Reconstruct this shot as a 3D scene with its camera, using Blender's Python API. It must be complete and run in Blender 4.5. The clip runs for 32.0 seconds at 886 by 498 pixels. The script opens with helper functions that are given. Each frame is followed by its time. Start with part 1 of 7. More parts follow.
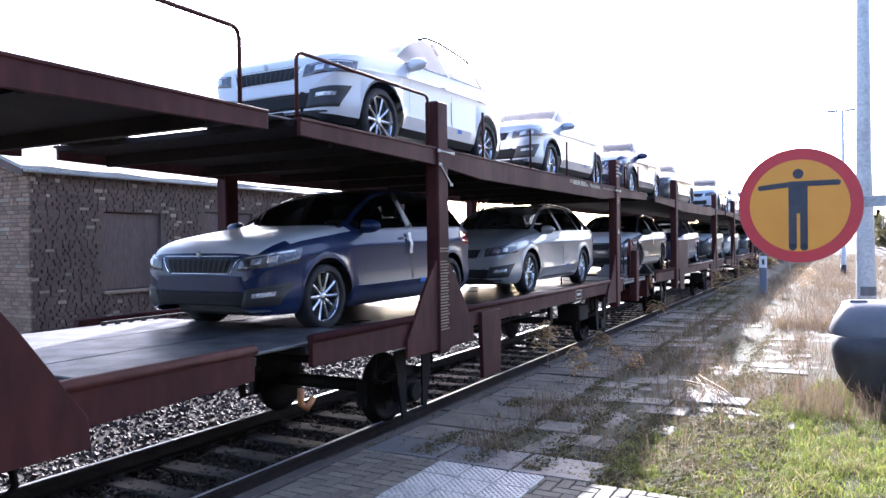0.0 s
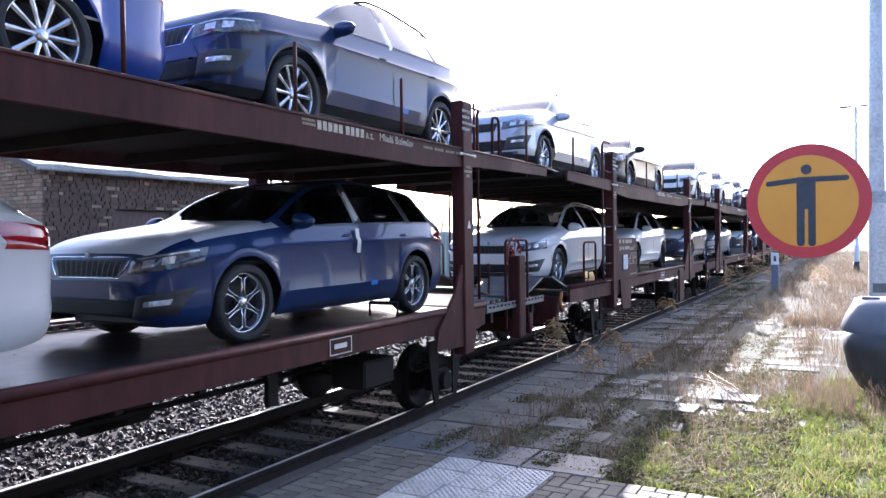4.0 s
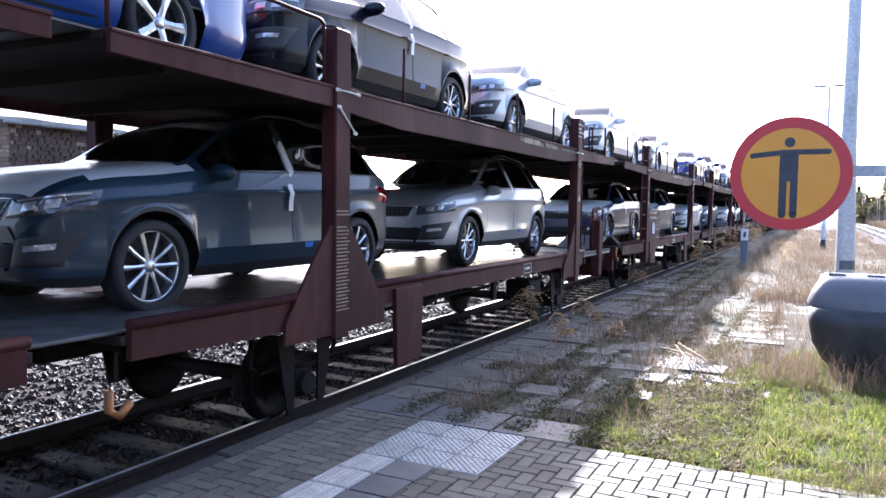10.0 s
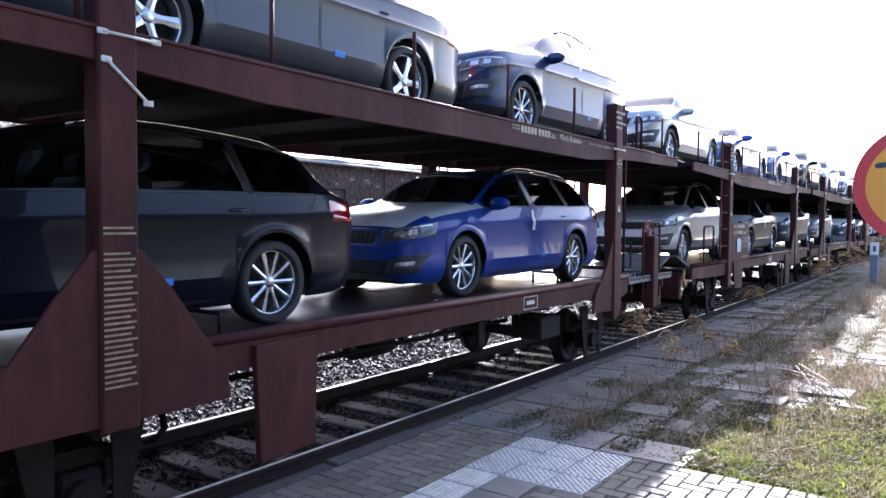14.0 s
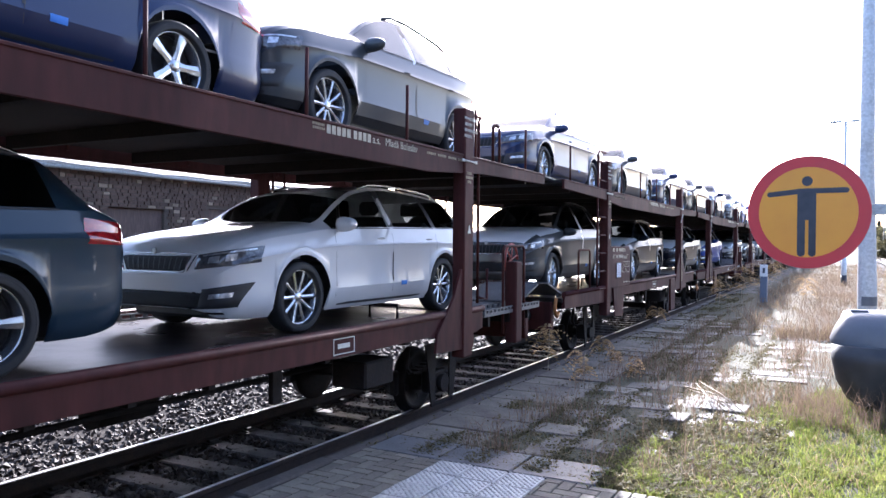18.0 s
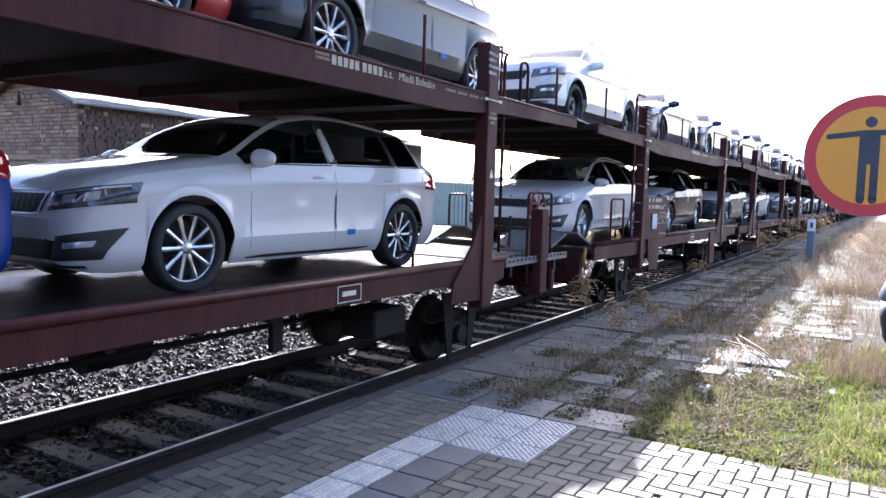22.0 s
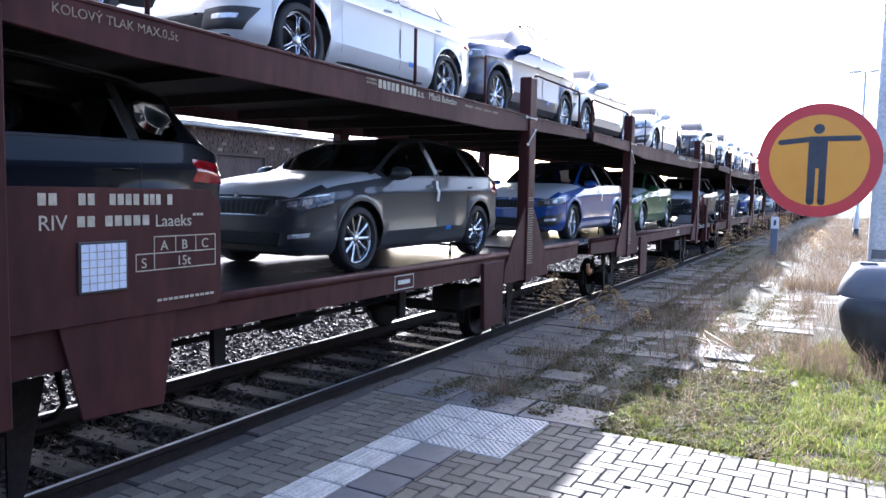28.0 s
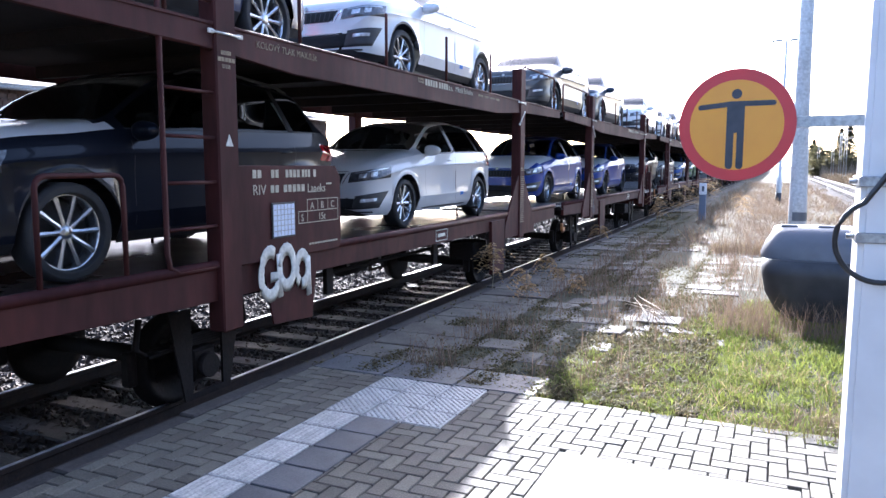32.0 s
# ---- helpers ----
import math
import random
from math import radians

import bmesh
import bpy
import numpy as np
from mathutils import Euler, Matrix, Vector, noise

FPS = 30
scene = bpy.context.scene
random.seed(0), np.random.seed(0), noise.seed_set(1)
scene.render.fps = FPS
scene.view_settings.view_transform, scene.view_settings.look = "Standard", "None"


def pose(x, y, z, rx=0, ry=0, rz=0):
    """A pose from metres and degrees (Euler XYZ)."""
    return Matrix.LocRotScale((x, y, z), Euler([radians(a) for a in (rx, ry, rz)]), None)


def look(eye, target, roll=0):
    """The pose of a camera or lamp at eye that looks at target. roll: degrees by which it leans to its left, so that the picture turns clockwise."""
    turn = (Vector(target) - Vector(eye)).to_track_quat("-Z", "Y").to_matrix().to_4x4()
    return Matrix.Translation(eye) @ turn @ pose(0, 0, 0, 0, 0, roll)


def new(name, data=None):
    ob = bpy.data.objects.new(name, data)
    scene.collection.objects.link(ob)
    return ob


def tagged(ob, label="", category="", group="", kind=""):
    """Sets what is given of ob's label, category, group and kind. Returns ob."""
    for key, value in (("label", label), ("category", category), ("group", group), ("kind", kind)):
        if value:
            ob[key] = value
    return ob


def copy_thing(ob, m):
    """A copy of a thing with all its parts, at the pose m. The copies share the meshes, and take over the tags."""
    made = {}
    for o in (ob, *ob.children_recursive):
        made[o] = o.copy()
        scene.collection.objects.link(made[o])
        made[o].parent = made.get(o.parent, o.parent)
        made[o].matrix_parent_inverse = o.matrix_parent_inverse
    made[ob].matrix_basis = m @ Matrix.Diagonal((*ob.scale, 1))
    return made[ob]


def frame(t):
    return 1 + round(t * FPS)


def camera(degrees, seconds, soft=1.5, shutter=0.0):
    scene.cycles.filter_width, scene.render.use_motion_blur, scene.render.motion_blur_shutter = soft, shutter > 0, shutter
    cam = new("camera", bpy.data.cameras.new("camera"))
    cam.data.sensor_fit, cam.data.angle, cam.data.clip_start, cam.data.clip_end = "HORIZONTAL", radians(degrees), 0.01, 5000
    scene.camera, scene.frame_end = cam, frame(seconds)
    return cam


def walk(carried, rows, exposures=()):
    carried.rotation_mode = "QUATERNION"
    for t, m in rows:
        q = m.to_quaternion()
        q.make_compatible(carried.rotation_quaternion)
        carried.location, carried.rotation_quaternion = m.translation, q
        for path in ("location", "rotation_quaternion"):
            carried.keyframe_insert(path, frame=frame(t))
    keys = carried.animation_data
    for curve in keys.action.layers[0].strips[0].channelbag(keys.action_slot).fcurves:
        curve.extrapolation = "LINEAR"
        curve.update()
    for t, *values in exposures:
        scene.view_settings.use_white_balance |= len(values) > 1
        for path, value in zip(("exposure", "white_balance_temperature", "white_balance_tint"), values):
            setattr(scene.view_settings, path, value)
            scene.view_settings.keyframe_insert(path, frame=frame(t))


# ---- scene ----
cam = camera(62.39, 32.0)
EXPO = 2.45
PATH = [
    (0.0, pose(2.831, -4.218, 1.756, 89.39, 0.70, 28.47)),
    (0.5, pose(2.839, -4.224, 1.757, 89.38, 0.94, 28.48)),
    (1.0, pose(2.842, -4.227, 1.754, 89.43, 1.02, 28.58)),
    (1.5, pose(2.843, -4.225, 1.757, 89.40, 0.92, 28.76)),
    (2.0, pose(2.844, -4.230, 1.754, 89.46, 0.80, 28.91)),
    (2.5, pose(2.843, -4.232, 1.754, 89.43, 0.75, 29.04)),
    (3.0, pose(2.845, -4.231, 1.754, 89.33, 0.86, 29.15)),
    (3.5, pose(2.849, -4.231, 1.753, 89.31, 0.84, 29.21)),
    (4.0, pose(2.845, -4.230, 1.752, 89.18, 0.76, 29.27)),
    (4.5, pose(2.838, -4.220, 1.750, 88.78, 0.56, 29.48)),
    (6.5, pose(2.825, -4.252, 1.750, 88.88, -0.10, 28.39)),
    (7.0, pose(2.822, -4.264, 1.748, 88.99, -0.13, 28.23)),
    (7.5, pose(2.817, -4.278, 1.744, 88.89, -0.62, 28.03)),
    (8.0, pose(2.810, -4.271, 1.740, 88.44, -0.64, 27.99)),
    (8.5, pose(2.804, -4.265, 1.738, 88.15, -0.47, 27.91)),
    (9.0, pose(2.804, -4.258, 1.733, 87.67, -0.68, 27.68)),
    (9.5, pose(2.809, -4.256, 1.732, 86.99, -0.68, 27.44)),
    (10.0, pose(2.810, -4.247, 1.734, 86.67, -0.84, 27.24)),
    (10.5, pose(2.811, -4.246, 1.740, 86.69, -0.48, 27.02)),
    (11.0, pose(2.810, -4.254, 1.743, 87.07, -0.84, 26.86)),
    (11.5, pose(2.819, -4.261, 1.746, 87.53, -0.42, 26.70)),
    (12.0, pose(2.832, -4.269, 1.747, 87.94, -0.28, 26.60)),
    (12.5, pose(2.839, -4.282, 1.745, 88.34, -0.28, 26.65)),
    (13.0, pose(2.841, -4.276, 1.743, 88.41, 0.08, 26.62)),
    (13.5, pose(2.833, -4.261, 1.738, 88.19, -0.15, 26.71)),
    (14.0, pose(2.824, -4.252, 1.737, 87.72, -0.45, 35.39)),
    (14.5, pose(2.818, -4.244, 1.736, 86.78, -0.73, 46.26)),
    (15.0, pose(2.816, -4.243, 1.731, 86.81, -1.05, 47.21)),
    (15.5, pose(2.816, -4.243, 1.729, 86.05, -3.97, 39.53)),
    (17.5, pose(2.819, -4.276, 1.746, 89.53, -0.89, 28.40)),
    (18.0, pose(2.811, -4.272, 1.744, 89.58, -0.50, 28.49)),
    (18.5, pose(2.806, -4.279, 1.736, 89.40, -0.85, 28.36)),
    (19.0, pose(2.805, -4.280, 1.731, 88.94, -0.93, 27.87)),
    (19.5, pose(2.804, -4.272, 1.732, 88.55, -0.77, 27.45)),
    (20.0, pose(2.804, -4.223, 1.736, 88.09, 0.10, 27.27)),
    (20.5, pose(2.790, -4.151, 1.716, 87.15, -0.65, 28.19)),
    (21.0, pose(2.788, -4.116, 1.707, 86.34, -1.22, 28.48)),
    (21.5, pose(2.787, -4.123, 1.707, 85.66, -1.72, 28.70)),
    (22.0, pose(2.786, -4.185, 1.715, 85.43, -1.66, 31.56)),
    (22.5, pose(2.782, -4.214, 1.717, 85.01, -0.84, 42.15)),
    (23.0, pose(2.778, -4.223, 1.713, 84.57, -1.08, 45.61)),
    (23.5, pose(2.775, -4.226, 1.714, 84.82, -1.93, 40.49)),
    (24.0, pose(2.779, -4.225, 1.717, 83.69, -2.82, 35.00)),
    (24.5, pose(2.786, -4.217, 1.722, 82.67, -1.63, 30.79)),
    (25.0, pose(2.810, -4.242, 1.733, 84.88, 0.32, 30.33)),
    (25.5, pose(2.814, -4.269, 1.741, 87.61, -0.13, 31.05)),
    (26.0, pose(2.825, -4.301, 1.748, 89.27, 0.00, 31.35)),
    (26.5, pose(2.823, -4.309, 1.738, 89.16, -0.31, 31.06)),
    (28.5, pose(2.825, -4.276, 1.730, 84.99, -1.11, 28.98)),
    (29.0, pose(2.833, -4.289, 1.736, 85.30, -0.71, 28.84)),
    (29.5, pose(2.830, -4.253, 1.728, 85.07, 0.11, 28.45)),
    (30.0, pose(2.808, -4.176, 1.706, 84.68, -0.60, 28.16)),
    (30.5, pose(2.808, -4.151, 1.700, 83.81, -1.10, 27.32)),
    (31.0, pose(2.814, -4.166, 1.708, 83.31, -0.53, 26.68)),
    (31.5, pose(2.835, -4.209, 1.716, 83.23, -0.10, 25.05)),
    (32.0, pose(2.846, -4.242, 1.723, 83.48, -0.08, 24.40)),
]
walk(cam, PATH, exposures=[(0.0, EXPO, 5640, 20), (26.5, EXPO, 5640, 20), (28.5, EXPO, 5420, 17), (31.0, EXPO, 5400, 16), (32.0, EXPO, 5540, 18)])


def travel(t):
    """Metres that the train has gone, t seconds after the start: it gathers speed."""
    add = np.interp(t, [0, 3, 7, 11, 14, 18, 22, 26, 29, 32], [0, 0.384, 0.878, 1.599, 2.152, 2.775, 3.498, 4.081, 4.269, 4.326])
    return 4.15 * t + 0.0415 * t * t + float(add)


# ---- light: low winter sun beyond the train, ahead of the camera ----
SUN_AZ, SUN_EL = radians(22), radians(26.5)
SUN_DIR = Vector((-math.sin(SUN_AZ) * math.cos(SUN_EL), math.cos(SUN_AZ) * math.cos(SUN_EL), math.sin(SUN_EL)))
world = bpy.data.worlds.new("sky")
scene.world = world
world.use_nodes = True
wn = world.node_tree.nodes
sky = wn.new("ShaderNodeTexSky")
sky.sky_type, sky.sun_disc = "NISHITA", False
sky.sun_elevation, sky.sun_rotation = SUN_EL, -SUN_AZ
sky.air_density, sky.dust_density, sky.ozone_density = 0.9, 2.5, 0.7
world.node_tree.links.new(sky.outputs[0], wn["Background"].inputs[0])
wn["Background"].inputs[1].default_value = 0.12
sun_data = bpy.data.lights.new("sun", "SUN")
sun_data.energy, sun_data.angle, sun_data.color = 5.0, radians(0.6), (1.0, 0.95, 0.86)
sun = new("sun", sun_data)
sun.matrix_world = look(SUN_DIR * 60, (0, 0, 0))


# ---- materials ----
def mat(name, col, rough=0.6, metal=0.0, col2=None, scale=6.0, mix=0.5, bump=0.0, bscale=40.0, fine=None, coat=0.0,
        rough2=None, random_val=0.0, spec=0.5, stretch=None):
    """A Principled material: two colours mixed by coarse noise, a finer grain, wear in the roughness and a fine relief."""
    m = bpy.data.materials.new(name)
    m.use_nodes = True
    nt = m.node_tree
    b = nt.nodes["Principled BSDF"]
    b.inputs["Base Color"].default_value = (*col, 1)
    b.inputs["Roughness"].default_value, b.inputs["Metallic"].default_value = rough, metal
    b.inputs["Specular IOR Level"].default_value = spec
    b.inputs["Coat Weight"].default_value = coat
    b.inputs["Coat Roughness"].default_value = 0.04
    tc = nt.nodes.new("ShaderNodeTexCoord")
    src = tc.outputs["Object"]
    if stretch:
        mp = nt.nodes.new("ShaderNodeMapping")
        mp.inputs["Scale"].default_value = stretch
        nt.links.new(src, mp.inputs[0])
        src = mp.outputs[0]

    def noise_node(sc, detail=4):
        n = nt.nodes.new("ShaderNodeTexNoise")
        n.inputs["Scale"].default_value, n.inputs["Detail"].default_value = sc, detail
        nt.links.new(src, n.inputs["Vector"])
        return n
    if col2:
        n = noise_node(scale)
        r = nt.nodes.new("ShaderNodeValToRGB")
        r.color_ramp.elements[0].position, r.color_ramp.elements[1].position = max(0.0, 0.5 - mix * 0.4), min(1.0, 0.5 + mix * 0.4)
        r.color_ramp.elements[0].color, r.color_ramp.elements[1].color = (*col, 1), (*col2, 1)
        nt.links.new(n.outputs["Fac"], r.inputs[0])
        out = r.outputs[0]
        if fine:
            n2 = noise_node(fine, 2)
            mx = nt.nodes.new("ShaderNodeMixRGB")
            mx.blend_type, mx.inputs[0].default_value = "OVERLAY", 0.6
            nt.links.new(out, mx.inputs[1])
            nt.links.new(n2.outputs["Fac"], mx.inputs[2])
            out = mx.outputs[0]
        if random_val:
            oi, hs = nt.nodes.new("ShaderNodeObjectInfo"), nt.nodes.new("ShaderNodeHueSaturation")
            ge, ad = nt.nodes.new("ShaderNodeNewGeometry"), nt.nodes.new("ShaderNodeMath")
            ad.operation = "ADD"
            nt.links.new(oi.outputs["Random"], ad.inputs[0])
            nt.links.new(ge.outputs["Random Per Island"], ad.inputs[1])
            fr = nt.nodes.new("ShaderNodeMath")
            fr.operation = "FRACT"
            nt.links.new(ad.outputs[0], fr.inputs[0])
            mr = nt.nodes.new("ShaderNodeMapRange")
            mr.inputs["To Min"].default_value, mr.inputs["To Max"].default_value = 1 - random_val, 1 + random_val
            nt.links.new(fr.outputs[0], mr.inputs["Value"])
            nt.links.new(mr.outputs[0], hs.inputs["Value"])
            nt.links.new(out, hs.inputs["Color"])
            out = hs.outputs[0]
        nt.links.new(out, b.inputs["Base Color"])
        if rough2 is not None:
            mr = nt.nodes.new("ShaderNodeMapRange")
            mr.inputs["To Min"].default_value, mr.inputs["To Max"].default_value = rough, rough2
            nt.links.new(n.outputs["Fac"], mr.inputs["Value"])
            nt.links.new(mr.outputs[0], b.inputs["Roughness"])
    if bump:
        nb, bp = noise_node(bscale, 5), nt.nodes.new("ShaderNodeBump")
        bp.inputs["Strength"].default_value, bp.inputs["Distance"].default_value = bump, 0.01
        nt.links.new(nb.outputs["Fac"], bp.inputs["Height"])
        nt.links.new(bp.outputs[0], b.inputs["Normal"])
    return m


def leaf_mat(name, col, col2, scale, thru=0.5):
    """Grass and leaves: noise between two colours, with light coming through."""
    m = mat(name, col, 0.7, col2=col2, scale=scale, mix=0.9, random_val=0.35, spec=0.2)
    nt = m.node_tree
    b, tr, ms = nt.nodes["Principled BSDF"], nt.nodes.new("ShaderNodeBsdfTranslucent"), nt.nodes.new("ShaderNodeMixShader")
    nt.links.new(b.inputs["Base Color"].links[0].from_socket, tr.inputs[0])
    ms.inputs[0].default_value = thru
    nt.links.new(b.outputs[0], ms.inputs[1])
    nt.links.new(tr.outputs[0], ms.inputs[2])
    nt.links.new(ms.outputs[0], nt.nodes["Material Output"].inputs[0])
    return m


def glass_mat(name, tint):
    """Tinted car glass: clear pane with a mirror sheen."""
    m = bpy.data.materials.new(name)
    m.use_nodes = True
    nt = m.node_tree
    nt.nodes.remove(nt.nodes["Principled BSDF"])
    tr, gl, ms, fr = (nt.nodes.new("ShaderNode" + k) for k in ("BsdfTransparent", "BsdfGlossy", "MixShader", "Fresnel"))
    tr.inputs[0].default_value = (*tint, 1)
    gl.inputs["Roughness"].default_value = 0.02
    fr.inputs[0].default_value = 1.7
    nt.links.new(fr.outputs[0], ms.inputs[0])
    nt.links.new(tr.outputs[0], ms.inputs[1])
    nt.links.new(gl.outputs[0], ms.inputs[2])
    nt.links.new(ms.outputs[0], nt.nodes["Material Output"].inputs[0])
    return m


M = {}
M["wagon"] = mat("wagon_paint", (0.074, 0.017, 0.014), 0.50, col2=(0.032, 0.010, 0.0095), scale=2.4, mix=0.9, fine=14, bump=0.15, bscale=30, rough2=0.8, spec=0.22, stretch=(1, 0.7, 0.22))
# grime darkened further, so the colour also holds the shade under the wagons
M["under"] = mat("grime_and_shade", (0.017, 0.012, 0.010), 0.75, spec=0.25, col2=(0.009, 0.007, 0.007), scale=3, fine=30, bump=0.3, bscale=50)
M["deck"] = mat("deck_steel", (0.028, 0.023, 0.021), 0.14, 0.0, col2=(0.013, 0.011, 0.010), scale=1.6, mix=0.8, fine=40, bump=0.12, bscale=30, rough2=0.5, spec=0.3)
M["bridge"] = mat("bridge_plate", (0.12, 0.122, 0.128), 0.3, 0.3, col2=(0.055, 0.055, 0.058), scale=4, bump=0.4, bscale=120, rough2=0.6)
M["chequer"] = mat("chequer_plate", (0.17, 0.17, 0.175), 0.42, 0.2, col2=(0.075, 0.073, 0.072), scale=3, mix=0.8, fine=40, bump=0.5, bscale=70, rough2=0.6)
M["white_paint"] = mat("marking_white", (0.7, 0.69, 0.62), 0.6, col2=(0.5, 0.48, 0.42), scale=30)
M["faded_paint"] = mat("faded_paint", (0.33, 0.265, 0.165), 0.7, col2=(0.17, 0.125, 0.085), scale=16)
M["cream_paint"] = mat("lettering_cream", (0.52, 0.47, 0.36), 0.6, col2=(0.34, 0.29, 0.22), scale=22)
M["rail_head"] = mat("rail_head", (0.72, 0.71, 0.70), 0.32, 0.55, col2=(0.6, 0.59, 0.58), scale=12, stretch=(1, 0.05, 1))
M["rail_web"] = mat("rail_web", (0.026, 0.018, 0.014), 0.8, col2=(0.045, 0.027, 0.018), scale=8, fine=60, bump=0.3)
M["sleeper"] = mat("sleeper_concrete", (0.085, 0.077, 0.071), 0.75, col2=(0.046, 0.042, 0.038), scale=5, fine=50, bump=0.3, bscale=70, random_val=0.2, spec=0.12)
M["ballast_bed"] = mat("ballast_bed", (0.022, 0.019, 0.017), 0.9, col2=(0.045, 0.039, 0.036), scale=14, mix=0.9, bump=1.0, bscale=25, spec=0.1)
M["ballast"] = mat("ballast_stone", (0.032, 0.025, 0.021), 0.7, col2=(0.066, 0.055, 0.047), scale=2, fine=50, random_val=0.6, spec=0.2, bump=0.3)
M["earth"] = mat("earth", (0.06, 0.047, 0.034), 0.9, col2=(0.10, 0.078, 0.055), scale=2.5, fine=30, bump=0.7, bscale=18, spec=0.15)
M["ground"] = mat("ground_dry_grass", (0.085, 0.066, 0.042), 0.95, col2=(0.055, 0.048, 0.028), scale=0.35, mix=0.9, fine=9, bump=0.8, bscale=5, spec=0.1)
M["paver"] = mat("paver_concrete", (0.150, 0.136, 0.108), 0.62, col2=(0.088, 0.080, 0.062), scale=5, mix=0.7, fine=90, bump=0.3, bscale=150, random_val=0.26, rough2=0.85, spec=0.25)
M["tactile"] = mat("tactile_white", (0.50, 0.485, 0.44), 0.6, col2=(0.36, 0.345, 0.31), scale=6, fine=60, bump=0.2, bscale=90, random_val=0.16)
M["dark_slab"] = mat("dark_slab", (0.10, 0.105, 0.11), 0.55, col2=(0.065, 0.07, 0.075), scale=5, fine=80, bump=0.2, bscale=120, random_val=0.15)
M["old_slab"] = mat("old_slab", (0.115, 0.104, 0.086), 0.62, col2=(0.06, 0.053, 0.043), scale=3.5, fine=50, bump=0.45, bscale=45, random_val=0.25, rough2=0.9)
M["kerb"] = mat("kerb", (0.060, 0.052, 0.046), 0.85, col2=(0.034, 0.029, 0.026), scale=4, fine=40, bump=0.5)
M["moss"] = leaf_mat("moss", (0.085, 0.088, 0.035), (0.14, 0.112, 0.065), 9)
M["grass"] = leaf_mat("grass_green", (0.105, 0.162, 0.026), (0.235, 0.232, 0.062), 5.0)
M["straw"] = leaf_mat("grass_straw", (0.34, 0.265, 0.14), (0.22, 0.165, 0.09), 5.0, 0.35)
M["dry"] = leaf_mat("grass_dry", (0.20, 0.152, 0.09), (0.135, 0.098, 0.062), 1.2, 0.2)
M["reed"] = leaf_mat("weed_rust", (0.165, 0.108, 0.075), (0.235, 0.178, 0.125), 2.0, 0.3)
M["leaf_yellow"] = leaf_mat("leaf_yellow", (0.43, 0.30, 0.15), (0.33, 0.21, 0.10), 6)
M["soil"] = mat("mossy_soil", (0.062, 0.056, 0.044), 0.9, col2=(0.085, 0.086, 0.048), scale=2.2, mix=0.9, fine=35, bump=0.8, bscale=40, spec=0.15)
M["stem"] = mat("dry_stem", (0.42, 0.36, 0.27), 0.7, col2=(0.25, 0.19, 0.13), scale=20)
M["bark"] = mat("bark", (0.10, 0.085, 0.07), 0.9, col2=(0.17, 0.15, 0.12), scale=8, bump=0.5)
M["twig"] = mat("bare_twigs", (0.16, 0.125, 0.10), 0.9, col2=(0.22, 0.18, 0.13), scale=0.6)
M["brick"] = mat("old_brick", (0.31, 0.205, 0.135), 0.85, col2=(0.20, 0.125, 0.085), scale=1.5, mix=0.9, fine=40, bump=0.7, bscale=60, random_val=0.28)
M["rubble"] = mat("dark_rubble", (0.15, 0.10, 0.072), 0.9, col2=(0.08, 0.055, 0.043), scale=1.2, mix=0.9, fine=30, bump=0.9, bscale=40, random_val=0.16)
M["stone"] = mat("pale_stone", (0.32, 0.25, 0.175), 0.85, col2=(0.22, 0.17, 0.12), scale=3, fine=50, bump=0.5, random_val=0.25)
M["mortar"] = mat("mortar", (0.115, 0.088, 0.068), 0.95, col2=(0.10, 0.08, 0.062), scale=3, fine=60, bump=0.5)
M["roof"] = mat("roof_felt", (0.40, 0.38, 0.33), 0.55, col2=(0.26, 0.245, 0.21), scale=1.3, fine=30, bump=0.3)
M["board"] = mat("weathered_board", (0.13, 0.088, 0.07), 0.8, col2=(0.085, 0.06, 0.05), scale=4, fine=35, bump=0.3, stretch=(1, 1, 0.15))
M["pole_white"] = mat("pole_paint", (0.62, 0.62, 0.61), 0.5, col2=(0.54, 0.535, 0.52), scale=5, mix=0.35, fine=30, bump=0.15)
M["post_white"] = mat("post_paint", (0.80, 0.80, 0.80), 0.4, col2=(0.68, 0.68, 0.68), scale=5, bump=0.06)
M["steel"] = mat("galvanised", (0.42, 0.43, 0.44), 0.42, 0.8, col2=(0.30, 0.31, 0.32), scale=12, fine=70)
M["red_sign"] = mat("sign_red", (0.66, 0.05, 0.055), 0.45, col2=(0.55, 0.05, 0.055), scale=8)
M["yellow_sign"] = mat("sign_yellow", (0.88, 0.40, 0.04), 0.4, col2=(0.80, 0.34, 0.04), scale=7)
M["black_sign"] = mat("sign_black", (0.035, 0.04, 0.055), 0.45, col2=(0.06, 0.065, 0.08), scale=25)
M["bin"] = mat("grit_bin_plastic", (0.035, 0.036, 0.04), 0.55, col2=(0.06, 0.06, 0.063), scale=5, bump=0.15, bscale=140)
M["lid"] = mat("grit_bin_lid", (0.12, 0.125, 0.135), 0.45, col2=(0.15, 0.155, 0.17), scale=6, bump=0.1)
M["cable"] = mat("black_cable", (0.015, 0.015, 0.016), 0.4, col2=(0.03, 0.03, 0.03), scale=30)
M["hose"] = mat("red_hose", (0.30, 0.035, 0.025), 0.5, col2=(0.18, 0.03, 0.025), scale=12)
M["dark_spray"] = mat("dark_spray", (0.022, 0.028, 0.042), 0.6, col2=(0.045, 0.030, 0.034), scale=14)
M["pink_spray"] = mat("pink_spray", (0.42, 0.22, 0.24), 0.7, col2=(0.30, 0.18, 0.19), scale=12)
